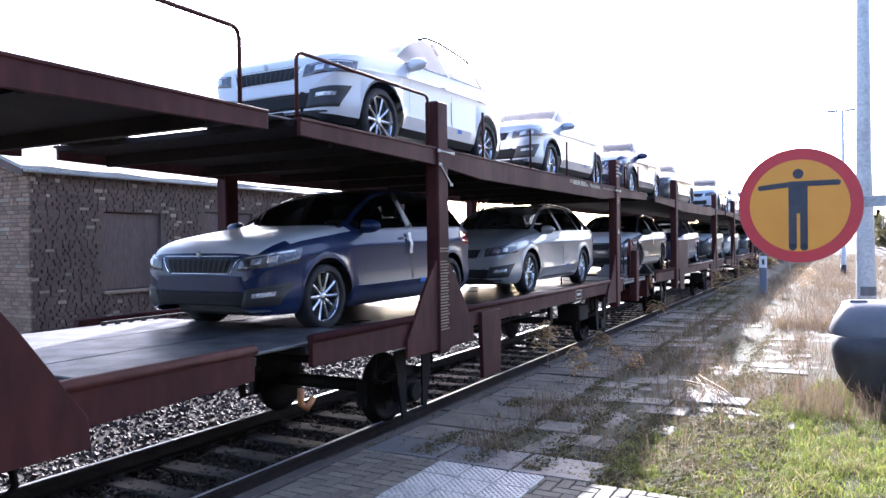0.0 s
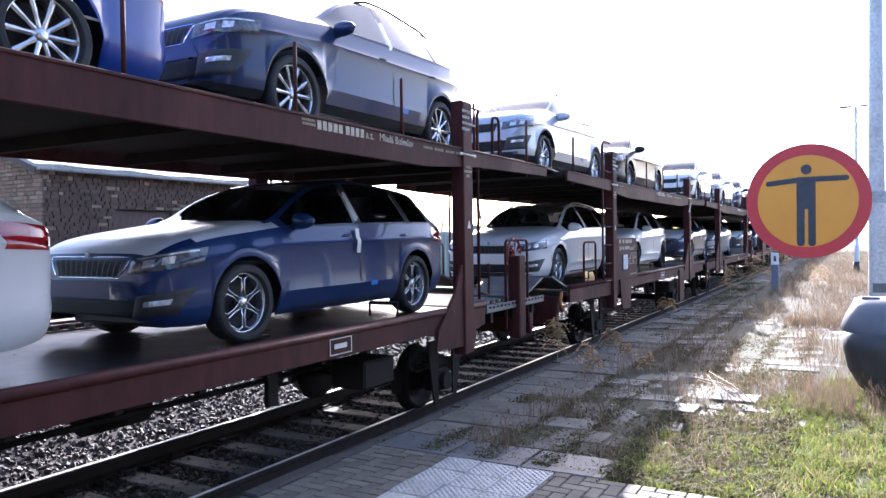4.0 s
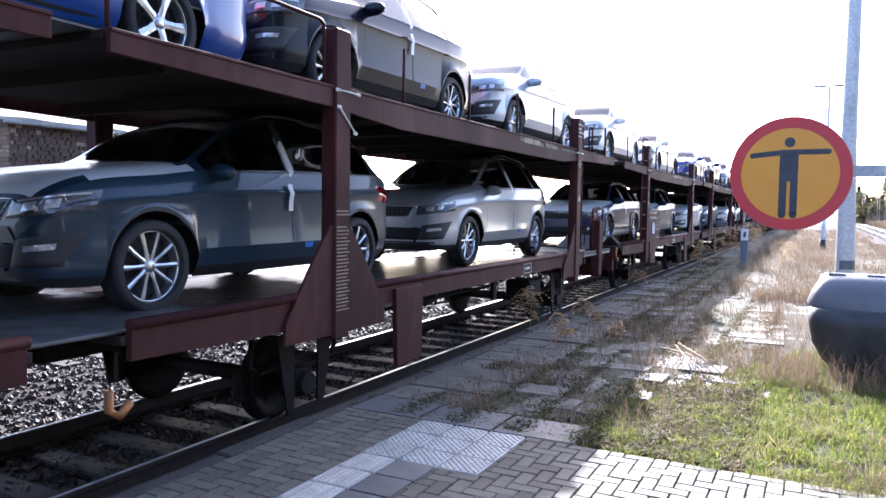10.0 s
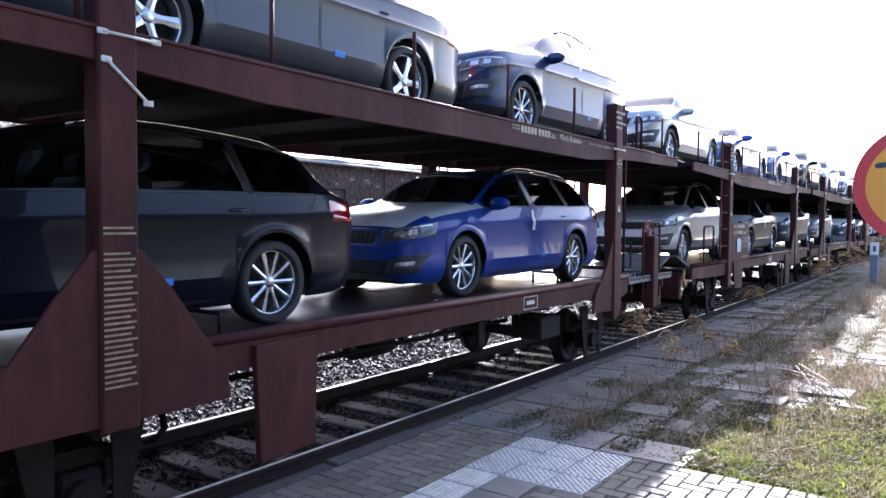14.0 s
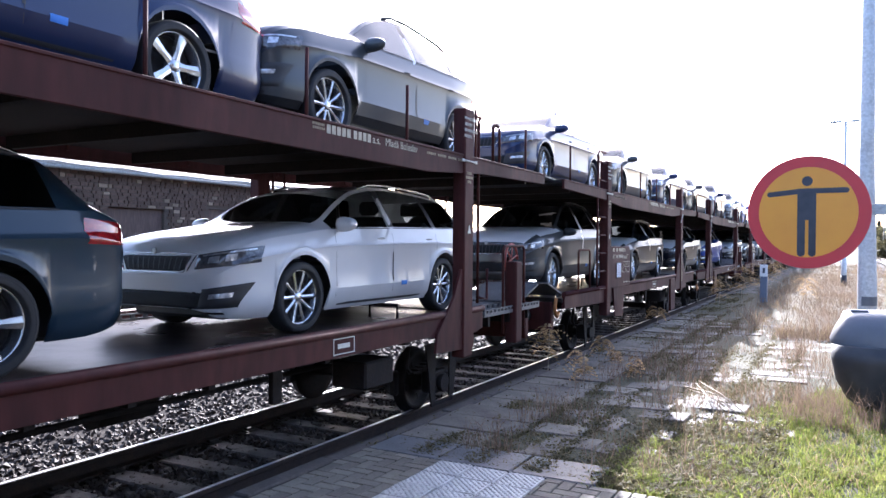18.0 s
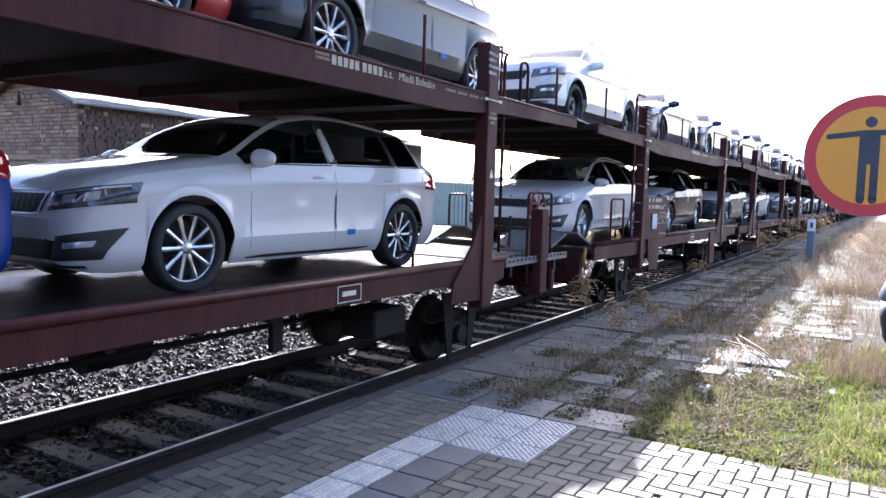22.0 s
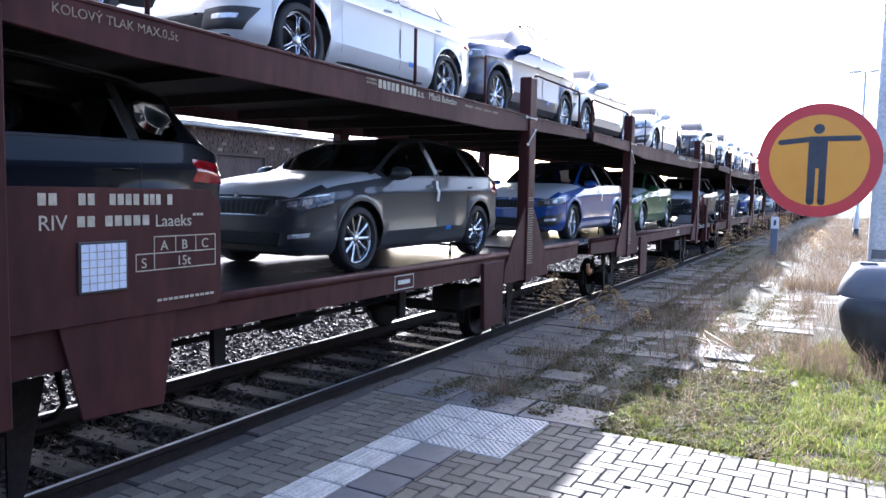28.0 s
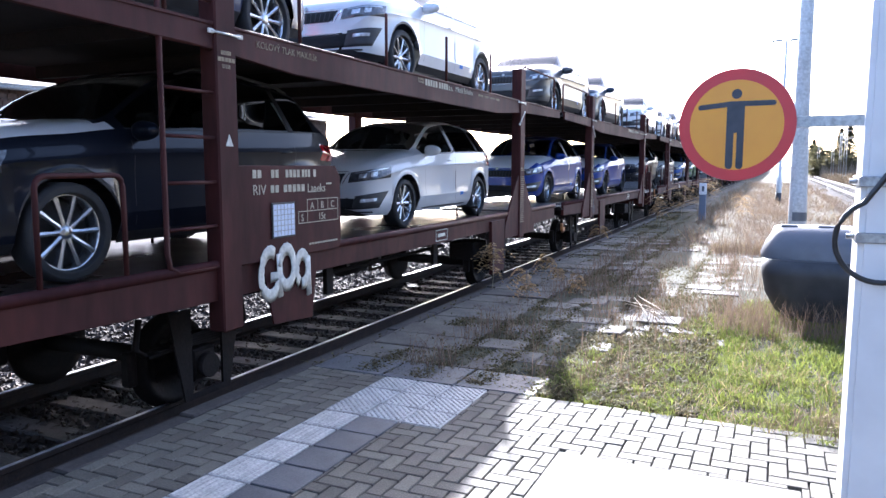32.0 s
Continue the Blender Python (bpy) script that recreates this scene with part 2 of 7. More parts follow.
M["orange"] = mat("hook_orange", (0.42, 0.16, 0.03), 0.6, col2=(0.2, 0.08, 0.03), scale=10)
M["blue_box"] = mat("marker_blue", (0.12, 0.15, 0.21), 0.5, col2=(0.15, 0.17, 0.22), scale=10)
M["card"] = mat("paper_label", (0.62, 0.68, 0.8), 0.5, col2=(0.5, 0.56, 0.7), scale=12)
M["tyre"] = mat("tyre", (0.018, 0.018, 0.019), 0.75, col2=(0.03, 0.029, 0.028), scale=9, bump=0.2)
M["rim"] = mat("alloy", (0.62, 0.63, 0.65), 0.25, 0.9, col2=(0.5, 0.51, 0.53), scale=9)
M["rim_dark"] = mat("black_steel_wheel", (0.014, 0.014, 0.016), 0.35, 0.0, col2=(0.022, 0.022, 0.023), scale=9)
M["black_plastic"] = mat("black_plastic", (0.018, 0.018, 0.02), 0.5, col2=(0.028, 0.028, 0.03), scale=10, bump=0.1, bscale=200)
M["grille"] = mat("grille_mesh", (0.008, 0.008, 0.009), 0.6, col2=(0.014, 0.014, 0.015), scale=60, bump=0.6, bscale=160, spec=0.25)
M["chrome"] = mat("chrome", (0.75, 0.76, 0.78), 0.12, 1.0)
M["lamp_glass"] = mat("lamp_lens", (0.035, 0.036, 0.04), 0.10, 0.0, col2=(0.10, 0.10, 0.11), scale=26, mix=0.5, coat=0.6)
M["lamp_bright"] = mat("lamp_silver", (0.72, 0.73, 0.76), 0.22, 0.5, col2=(0.30, 0.31, 0.33), scale=30, mix=0.6, coat=0.6)
M["tail"] = mat("tail_lens", (0.42, 0.015, 0.02), 0.12, col2=(0.28, 0.01, 0.015), scale=18, coat=1.0)
M["seat"] = mat("seat_fabric", (0.04, 0.04, 0.043), 0.85, col2=(0.06, 0.06, 0.062), scale=20)
M["film"] = mat("transport_film", (0.74, 0.75, 0.76), 0.3, col2=(0.66, 0.67, 0.69), scale=2.5, bump=0.12, bscale=9, coat=0.2)
M["blue_sticker"] = mat("sticker_blue", (0.03, 0.2, 0.65), 0.4)
M["tint"] = glass_mat("car_glass", (0.72, 0.77, 0.75))
M["hedge"] = leaf_mat("hedge_leaf", (0.05, 0.055, 0.025), (0.09, 0.075, 0.04), 0.8)
M["far_green"] = mat("container_green", (0.30, 0.38, 0.34), 0.6, col2=(0.24, 0.3, 0.27), scale=1)

M["fence_green"] = mat("fence_green", (0.05, 0.12, 0.09), 0.6, col2=(0.035, 0.08, 0.06), scale=3)
# near-black wall colour of the added block, kept dark for the reflections
M["dark_blocker"] = mat("dark_blocker_wall", (0.03, 0.032, 0.036), 0.9, col2=(0.02, 0.021, 0.024), scale=0.6, mix=0.9, fine=12, bump=0.3)


def paint(name, c, metal=0.25):
    return mat("paint_" + name, c, 0.38, metal, col2=tuple(v * 0.9 for v in c), scale=1.2, coat=0.32 if sum(c) < 0.12 else 0.5 if sum(c) < 0.35 else 1.0, bump=0.01, spec=0.12 if sum(c) < 0.12 else 0.25)


PAINT = {
    "white": paint("white", (0.70, 0.70, 0.70), 0.0), "deep_blue": paint("deep_blue", (0.014, 0.036, 0.120), 0.15), "silver": paint("silver", (0.40, 0.415, 0.43), 0.45),
    "navy": paint("navy", (0.012, 0.026, 0.082), 0.1), "blue": paint("blue", (0.010, 0.044, 0.26), 0.0),
    "race_blue": paint("race_blue", (0.014, 0.068, 0.29), 0.0), "black": paint("black", (0.006, 0.008, 0.015), 0.0),
    "green": paint("green", (0.024, 0.12, 0.036), 0.1), "steel": paint("steel_blue", (0.019, 0.041, 0.066), 0.2),
    "grey": paint("grey", (0.05, 0.056, 0.062), 0.1), "red": paint("red", (0.38, 0.02, 0.02), 0.2),
    "brown": paint("brown", (0.05, 0.025, 0.025), 0.1), "ice": paint("ice_blue", (0.42, 0.46, 0.52), 0.3),
}


# ---- mesh helpers ----
def mesh_from(name, verts, faces, smooth=False):
    me = bpy.data.meshes.new(name)
    me.from_pydata([tuple(v) for v in verts], [], faces)
    if smooth:
        me.polygons.foreach_set("use_smooth", [True] * len(me.polygons))
    me.update()
    return me


def part(name, me, material, parent=None, label="", at=None):
    """One mesh object, under a thing or a part; me is a bmesh or a mesh."""
    if isinstance(me, bmesh.types.BMesh):
        bm, me = me, bpy.data.meshes.new(name)
        bm.to_mesh(me)
        bm.free()
    if material and not me.materials:
        me.materials.append(material)
    ob = new(name, me)
    ob.parent = parent
    if at is not None:
        ob.matrix_basis = at
    return tagged(ob, label)


def thing(name, label, category, at=None, group="", kind=""):
    ob = new(name)
    if at is not None:
        ob.matrix_basis = at
    return tagged(ob, label, category, group, kind)


def box(x0, x1, y0, y1, z0, z1, bev=0.0, bm=None, seg=1):
    """A bevelled box."""
    own = bm or bmesh.new()
    made = bmesh.ops.create_cube(own, size=1)["verts"]
    bmesh.ops.transform(own, verts=made, matrix=Matrix.Translation(((x0 + x1) / 2, (y0 + y1) / 2, (z0 + z1) / 2)) @ Matrix.Diagonal((x1 - x0, y1 - y0, z1 - z0, 1)))
    if bev:
        bmesh.ops.bevel(own, geom=list({e for v in made for e in v.link_edges}), offset=bev, segments=seg, affect="EDGES")
    return own


def tube(points, r, sides=8, bm=None):
    """A round bar along points."""
    own = bm or bmesh.new()
    pts, rings = [Vector(p) for p in points], []
    for i, p in enumerate(pts):
        d = (pts[min(i + 1, len(pts) - 1)] - pts[max(i - 1, 0)]).normalized()
        a = d.cross(Vector((0.13, 0.21, 0.97)) if abs(d.z) < 0.9 else Vector((1, 0, 0))).normalized()
        b = d.cross(a)
        rr = r[i] if isinstance(r, (list, tuple)) else r
        rings.append([own.verts.new(p + (a * math.cos(k * math.tau / sides) + b * math.sin(k * math.tau / sides)) * rr) for k in range(sides)])
    for q, s in zip(rings, rings[1:]):
        for k in range(sides):
            own.faces.new((q[k], q[(k + 1) % sides], s[(k + 1) % sides], s[k])).smooth = True
    own.faces.new(rings[0][::-1])
    own.faces.new(rings[-1])
    return own


def prism(outline, x0, x1, bev=0.0):
    """A plate of the outline (y, z) from x0 to x1."""
    bm = bmesh.new()
    a, b = [bm.verts.new((x0, y, z)) for y, z in outline], [bm.verts.new((x1, y, z)) for y, z in outline]
    bm.faces.new(a)
    bm.faces.new(b[::-1])
    n = len(a)
    for i in range(n):
        bm.faces.new((a[i], b[i], b[(i + 1) % n], a[(i + 1) % n]))
    bmesh.ops.recalc_face_normals(bm, faces=bm.faces)
    if bev:
        bmesh.ops.bevel(bm, geom=bm.edges[:], offset=bev, segments=1, affect="EDGES")
    return bm


def arc(c, r, a0, a1, n, plane="yz"):
    pts = []
    for i in range(n + 1):
        a = radians(a0 + (a1 - a0) * i / n)
        u, v = r * math.cos(a), r * math.sin(a)
        pts.append((c[0], c[1] + u, c[2] + v) if plane == "yz" else (c[0] + u, c[1], c[2] + v) if plane == "xz" else (c[0] + u, c[1] + v, c[2]))
    return pts


def lathe(profile, axis="x", n=24, bm=None, at=(0, 0, 0)):
    """A turned body: profile of (distance along the axis, radius)."""
    own = bm or bmesh.new()
    rings = []
    for d, r in profile:
        ring = []
        for k in range(n):
            a = k * math.tau / n
            c, s = r * math.cos(a), r * math.sin(a)
            p = {"x": (d, c, s), "y": (c, d, s), "z": (c, s, d)}[axis]
            ring.append(own.verts.new((p[0] + at[0], p[1] + at[1], p[2] + at[2])))
        rings.append(ring)
    for q, s in zip(rings, rings[1:]):
        for k in range(n):
            own.faces.new((q[k], q[(k + 1) % n], s[(k + 1) % n], s[k])).smooth = True
    own.faces.new(rings[0][::-1])
    own.faces.new(rings[-1])
    bmesh.ops.recalc_face_normals(own, faces=own.faces)
    return own


def text_part(name, body, size, material, parent, at, label=""):
    """Raised lettering in the built-in font."""
    cu = bpy.data.curves.new(name, "FONT")
    cu.body, cu.size, cu.extrude = body, size, 0.0015
    cu.materials.append(material)
    ob = new(name, cu)
    ob.parent, ob.matrix_basis = parent, at
    return tagged(ob, label)



# ---- plan: track axis, rail level, wagons, decks ----
TRACK_X, RAIL_Z = -2.370, -0.221
PITCH, LEAD = 24.34, -8.07
DECK_Z, UPPER_Z = 0.92, 2.725
HALF = 1.50
MOVERS = []


# ---- ground, track, platform ----
def slab_grid(name, x0, x1, y0, y1, z, nx, ny, rough, material, seed=1, skirt=0.3):
    """A gently uneven sheet."""
    vs, fs = [], []
    for i in range(nx + 1):
        for j in range(ny + 1):
            x, y = x0 + (x1 - x0) * i / nx, y0 + (y1 - y0) * j / ny
            vs.append((x, y, z + rough * noise.noise((x * 0.35, y * 0.35, seed))))
    fs = [(i * (ny + 1) + j, (i + 1) * (ny + 1) + j, (i + 1) * (ny + 1) + j + 1, i * (ny + 1) + j + 1) for i in range(nx) for j in range(ny)]
    return part(name, mesh_from(name, vs, fs, True), material)


ground = part("ground", mesh_from("ground", [(-2500, -2500, -0.62), (2500, -2500, -0.62), (2500, 2500, -0.62), (-2500, 2500, -0.62)], [(0, 1, 2, 3)]), M["ground"])
tagged(ground, "flat ground with dry winter grass out to the horizon", "ground", kind="structure")


def track(xc, y0, y1, near0=0, near1=0):
    """Rails, sleepers and the ballast bed of one track."""
    bm = bmesh.new()
    prof = [(-2.6, -0.63), (-1.75, RAIL_Z - 0.19), (1.75, RAIL_Z - 0.19), (2.6, -0.63)]
    a, b = [bm.verts.new((xc + x, y0, z)) for x, z in prof], [bm.verts.new((xc + x, y1, z)) for x, z in prof]
    for i in range(3):
        bm.faces.new((a[i], a[i + 1], b[i + 1], b[i]))
    tagged(part("ballast_bed", bm, M["ballast_bed"]), "bed of crushed stone under the track", "ballast", kind="structure")
    for sgn in (1, -1):
        rail = thing("rail", "worn steel rail with a shiny head", "rail", at=pose(xc + sgn * 0.7535, 0, RAIL_Z), kind="structure")
        prof = [(-0.036, 0), (-0.036, -0.03), (-0.012, -0.045), (-0.010, -0.12), (-0.07, -0.14), (-0.07, -0.155), (0.07, -0.155), (0.07, -0.14), (0.010, -0.12), (0.012, -0.045), (0.036, -0.03), (0.036, 0)]
        bm = bmesh.new()
        a, b = [bm.verts.new((x, y0, z - 0.003)) for x, z in prof], [bm.verts.new((x, y1, z - 0.003)) for x, z in prof]
        for i in range(len(prof)):
            k = (i + 1) % len(prof)
            bm.faces.new((a[i], b[i], b[k], a[k]))
        part("rail_body", bm, M["rail_web"], rail)
        part("running_surface", mesh_from("head", [(-0.018, y0, -0.002), (-0.014, y0, 0.0), (0.014, y0, 0.0), (0.018, y0, -0.002), (-0.018, y1, -0.002), (-0.014, y1, 0.0), (0.014, y1, 0.0), (0.018, y1, -0.002)],
                                          [(0, 1, 5, 4), (1, 2, 6, 5), (2, 3, 7, 6)]), M["rail_head"], rail, "polished running surface")
    me = bpy.data.meshes.new("sleeper")
    bm = box(-1.25, 1.25, -0.125, 0.125, -0.2, 0, 0.015)
    for x in (-0.7535, 0.7535):
        box(x - 0.17, x + 0.17, -0.09, 0.09, 0, 0.012, 0.004, bm)
        for d in (-0.11, 0.11):
            box(x + d - 0.03, x + d + 0.03, -0.05, 0.05, 0.01, 0.04, 0.006, bm)
    bm.to_mesh(me)
    bm.free()
    me.materials.append(M["sleeper"])
    far = bmesh.new()
    row = thing("sleepers", "concrete sleepers lying in the ballast", "sleeper", kind="structure")
    n = int((y1 - y0) / 0.58)
    for i in range(n):
        y = y0 + i * 0.58 + 0.16
        if near0 < y < near1:
            ob = new("sleeper", me)
            ob.parent, ob.matrix_basis = row, pose(xc + 0.02 * math.sin(i * 1.7), y, RAIL_Z - 0.157, 0, 0, 0.6 * math.sin(i * 2.1))
        else:
            box(xc - 1.25, xc + 1.25, y - 0.125, y + 0.125, RAIL_Z - 0.36, RAIL_Z - 0.157, bm=far)
    tagged(part("sleeper_row", far, M["sleeper"], row), kind="stuff")


track(TRACK_X, -40, 420, -9, 34)
track(TRACK_X - 4.6, -40, 420)


def stones(name, x0, x1, y0, y1, n, zfun, size, material, label, seed):
    """Broken stones, each a small irregular solid."""
    r = np.random.RandomState(seed)
    base = np.array([(1, 0, 0), (-1, 0, 0), (0, 1, 0), (0, -1, 0), (0, 0, 1), (0, 0, -1)], float)
    tri = [(0, 2, 4), (2, 1, 4), (1, 3, 4), (3, 0, 4), (2, 0, 5), (1, 2, 5), (3, 1, 5), (0, 3, 5)]
    vs, fs = [], []
    for i in range(n):
        x, y = r.uniform(x0, x1), r.uniform(y0, y1)
        s = size * r.uniform(0.55, 1.25)
        q, _ = np.linalg.qr(r.normal(size=(3, 3)))
        v = (base * r.uniform(0.6, 1.25, (6, 1)) * s) @ q + np.array([x, y, zfun(x, y) + s * r.uniform(-0.2, 0.5)])
        o = len(vs)
        vs.extend(map(tuple, v))
        fs.extend([(a + o, b + o, c + o) for a, b, c in tri])
    ob = part(name, mesh_from(name, vs, fs), material)
    return tagged(ob, label, "gravel", kind="stuff")


def bed_z(x, y):
    d = min(abs(x - TRACK_X), abs(x - TRACK_X + 4.6))
    return RAIL_Z - 0.19 if d < 1.75 else max(-0.62, RAIL_Z - 0.19 - (d - 1.75) * 0.26)


stones("ballast_stones", TRACK_X - 4.2, TRACK_X + 1.6, -4.5, 9, 24000, bed_z, 0.038, M["ballast"], "loose grey-brown ballast stones between the sleepers", 3)
stones("ballast_stones", TRACK_X - 8.0, TRACK_X - 4.2, -3, 12, 9000, bed_z, 0.045, M["ballast"], "loose grey-brown ballast stones of the next track", 5)
stones("ballast_stones", TRACK_X - 3.6, TRACK_X + 1.5, 9, 26, 11000, bed_z, 0.045, M["ballast"], "loose grey-brown ballast stones further along", 4)

# platform body
EDGE = -0.88
plat = part("platform", box(EDGE + 0.14, 5.2, -30, 260, -0.6, -0.065), M["earth"])
tagged(plat, "low earth-filled station platform", "platform", kind="structure")
kerb = thing("platform_kerb", "dirty concrete kerb stones along the platform edge", "kerb", kind="structure")
kme = bpy.data.meshes.new("kerb_stone")
bm = box(EDGE, EDGE + 0.138, -0.495, 0.495, -0.45, -0.012, 0.012)
bm.to_mesh(kme)
bm.free()
kme.materials.append(M["kerb"])
for i in range(64):
    ob = new("kerb_stone", kme)
    ob.parent, ob.matrix_basis = kerb, pose(0.008 * math.sin(i * 3.1), -14 + i * 1.0, 0.008 * math.sin(i * 1.9), 0, 0.4 * math.sin(i), 0)

part("far_kerb", box(EDGE, EDGE + 0.138, 49.505, 260, -0.45, -0.012, 0.012), M["kerb"], kerb)

# ---- platform paving ----
paving = thing("platform_paving", "worn grey-beige concrete pavers laid in herringbone", "paving", kind="structure")
BR = 0.103
pm = {}
for nm, sx, sy in (("h", 2, 1), ("v", 1, 2)):
    bm = box(0.004, BR * sx - 0.004, 0.004, BR * sy - 0.004, -0.06, 0.0, 0.005)
    me = bpy.data.meshes.new("paver")
    bm.to_mesh(me)
    bm.free()
    me.materials.append(M["paver"])
    pm[nm] = me
prand = random.Random(11)
cells = []
KEEP_OUT = ((0.0, 0.6, -7.205, 0.002), (0.0, 0.9, 0.0, 0.905), (1.72, 3.05, -3.205, -0.05))


def cut_to_field(x, y, x1, y1):
    """The brick cut at the edges of the field and of what is let into it; None where nothing is left."""
    x, x1, y1 = max(x, EDGE + 0.15), min(x1, 5.1), min(y1, 0.912)
    for a, b, c, d in KEEP_OUT:
        if x < b and x1 > a and y < d and y1 > c:
            opts = [(x, y, min(x1, a), y1), (max(x, b), y, x1, y1), (x, y, x1, min(y1, c)), (x, max(y, d), x1, y1)]
            x, y, x1, y1 = max(opts, key=lambda q: max(0, q[2] - q[0]) * max(0, q[3] - q[1]))
    return (x, y, x1, y1) if x1 - x > 0.018 and y1 - y > 0.018 else None


for i in range(-9, 50):
    for j in range(-116, 12):
        k = (i - j) % 4
        if k in (0, 3):
            sx, sy = (2, 1) if k == 0 else (1, 2)
            x, y = i * BR, j * BR
            q = cut_to_field(x, y, x + sx * BR, y + sy * BR)
            if q:
                whole = (q[2] - q[0]) * (q[3] - q[1]) > 0.99 * 2 * BR * BR
                cells.append((q, "h" if k == 0 else "v", whole))
cells.sort(key=lambda c: (c[0][0] - 1.2) ** 2 * 0.6 + (c[0][1] + 0.2) ** 2 + (0 if c[2] else 50))
rest_v, rest_f = [], []
for n, ((x, y, x1, y1), kind_, whole) in enumerate(cells):
    z = -0.004 + prand.uniform(-0.002, 0.002)
    if n < 300 and whole:
        ob = new("paver", pm[kind_])
        ob.parent, ob.matrix_basis = paving, pose(x, y, z, prand.uniform(-0.6, 0.6), prand.uniform(-0.6, 0.6), prand.uniform(-0.5, 0.5))
    else:
        o = len(rest_v)
        ax, ay = (x1 - x) / (BR * (2 if kind_ == "h" else 1)), (y1 - y) / (BR * (1 if kind_ == "h" else 2))
        for v in pm[kind_].vertices:
            rest_v.append((v.co.x * ax + x, v.co.y * ay + y, v.co.z + z))
        rest_f += [[o + q for q in pl.vertices] for pl in pm[kind_].polygons]
tagged(part("paver_field", mesh_from("pavers", rest_v, rest_f), M["paver"], paving), kind="stuff")
part("bedding_sand", box(EDGE + 0.14, 5.2, -12, 0.9, -0.066, -0.034), M["kerb"], paving)
part("concrete_pad", box(1.723, 3.047, -3.2, -0.053, -0.06, -0.002, 0.004), M["old_slab"], paving, "smooth pale concrete pad")

# tactile tiles: ribbed guide strip, studded field, dark contrast slabs
guide = thing("tactile_strip", "white ribbed tactile guide tiles with dark contrast slabs", "tactile paving", kind="structure")
bm = box(0.008, 0.292, 0.008, 0.292, -0.05, 0.0, 0.005)
for i in range(7):
    box(0.020 + i * 0.039, 0.046 + i * 0.039, 0.016, 0.284, 0.0, 0.004, 0.0015, bm)
rib_me = bpy.data.meshes.new("guide_tile")
bm.to_mesh(rib_me)
bm.free()
rib_me.materials.append(M["tactile"])
bm = box(0.007, 0.293, 0.007, 0.293, -0.05, 0.0, 0.004)
for i in range(11):
    for j in range(11):
        if (i + j) % 2 == 0:
            x, y = 0.025 + i * 0.025, 0.025 + j * 0.025
            vs = [bm.verts.new((x + a * r, y + b * r, z)) for r, z in ((0.012, 0.0), (0.008, 0.008)) for a, b in ((-1, 0), (0, -1), (1, 0), (0, 1))]
            bm.faces.new(vs[4:])
            for q in range(4):
                bm.faces.new((vs[q], vs[(q + 1) % 4], vs[4 + (q + 1) % 4], vs[4 + q]))
stud_me = bpy.data.meshes.new("stud_tile")
bm.to_mesh(stud_me)
bm.free()
stud_me.materials.append(M["tactile"])
dark_me = bpy.data.meshes.new("dark_tile")
bm = box(0.007, 0.293, 0.007, 0.293, -0.05, 0.0, 0.004)
bm.to_mesh(dark_me)
bm.free()
dark_me.materials.append(M["dark_slab"])
for j in range(24):
    for me, x, nm in ((rib_me, 0.0, "guide_tile"), (dark_me, 0.3, "contrast_slab")):
        ob = new(nm, me)
        ob.parent, ob.matrix_basis = guide, pose(x, -0.3 * (j + 1), prand.uniform(-0.002, 0.002), prand.uniform(-0.4, 0.4), prand.uniform(-0.4, 0.4), 0)
for i in range(3):
    for j in range(3):
        ob = new("stud_tile", stud_me)
        ob.parent, ob.matrix_basis = guide, pose(i * 0.3, j * 0.3, prand.uniform(-0.002, 0.002), prand.uniform(-0.5, 0.5), prand.uniform(-0.5, 0.5), prand.uniform(-0.4, 0.4))

# old slabs of the disused platform end
old = thing("old_platform_slabs", "uneven weathered concrete slabs with moss and weeds in the joints", "paving", kind="structure")


def slab_mesh(w, d, seed, material):
    r = random.Random(seed)
    bm = box(0.006, w - 0.006, 0.006, d - 0.006, -0.06, 0.0, 0.008)
    for v in bm.verts:
        v.co.x += r.uniform(-0.006, 0.006)
        v.co.y += r.uniform(-0.006, 0.006)
    me = bpy.data.meshes.new("slab")
    bm.to_mesh(me)
    bm.free()
    me.materials.append(material)
    return me


long_me = [slab_mesh(0.66, 0.5, 3 + i, M["dark_slab"]) for i in range(2)]
for i in range(3):
    ob = new("edge_slab", long_me[i % 2])
    ob.parent, ob.matrix_basis = old, pose(EDGE + 0.15 + i * 0.665, 0.915, -0.004, prand.uniform(-0.4, 0.4), prand.uniform(-0.4, 0.4), 0)
old_me = [slab_mesh(0.49, 0.36, 20 + i, M["old_slab"]) for i in range(4)]
wide_me = [slab_mesh(0.95, 0.49, 40 + i, M["old_slab"]) for i in range(3)]
for j in range(28):
    ob = new("edge_slab", wide_me[j % 3])
    ob.parent, ob.matrix_basis = old, pose(EDGE + 0.15 + 0.01 * math.sin(j * 2.2), 1.43 + j * 0.495, -0.012 + prand.uniform(-0.008, 0.008), prand.uniform(-0.8, 0.8), prand.uniform(-0.8, 0.8), prand.uniform(-0.6, 0.6))
count = 0
for j in range(72):
    y = 1.44 + j * 0.365
    for i in range(5):
        x = EDGE + 1.13 + i * 0.495 + (0.24 if j % 2 else 0)
        if x > 2.25 - 0.4 * noise.noise((y * 0.3, 2.0, 0)) or prand.random() < 0.12 or noise.noise((x * 0.8, y * 0.5, 7.0)) > 0.33 or count > 270:
            continue
        if x > 1.2 and y < 3.0:
            continue
        count += 1
        ob = new("slab", old_me[(i * 3 + j) % 4])
        ob.parent, ob.matrix_basis = old, pose(x, y, -0.014 + prand.uniform(-0.014, 0.012), prand.uniform(-1.8, 1.8), prand.uniform(-1.8, 1.8), prand.uniform(-1.4, 1.4))
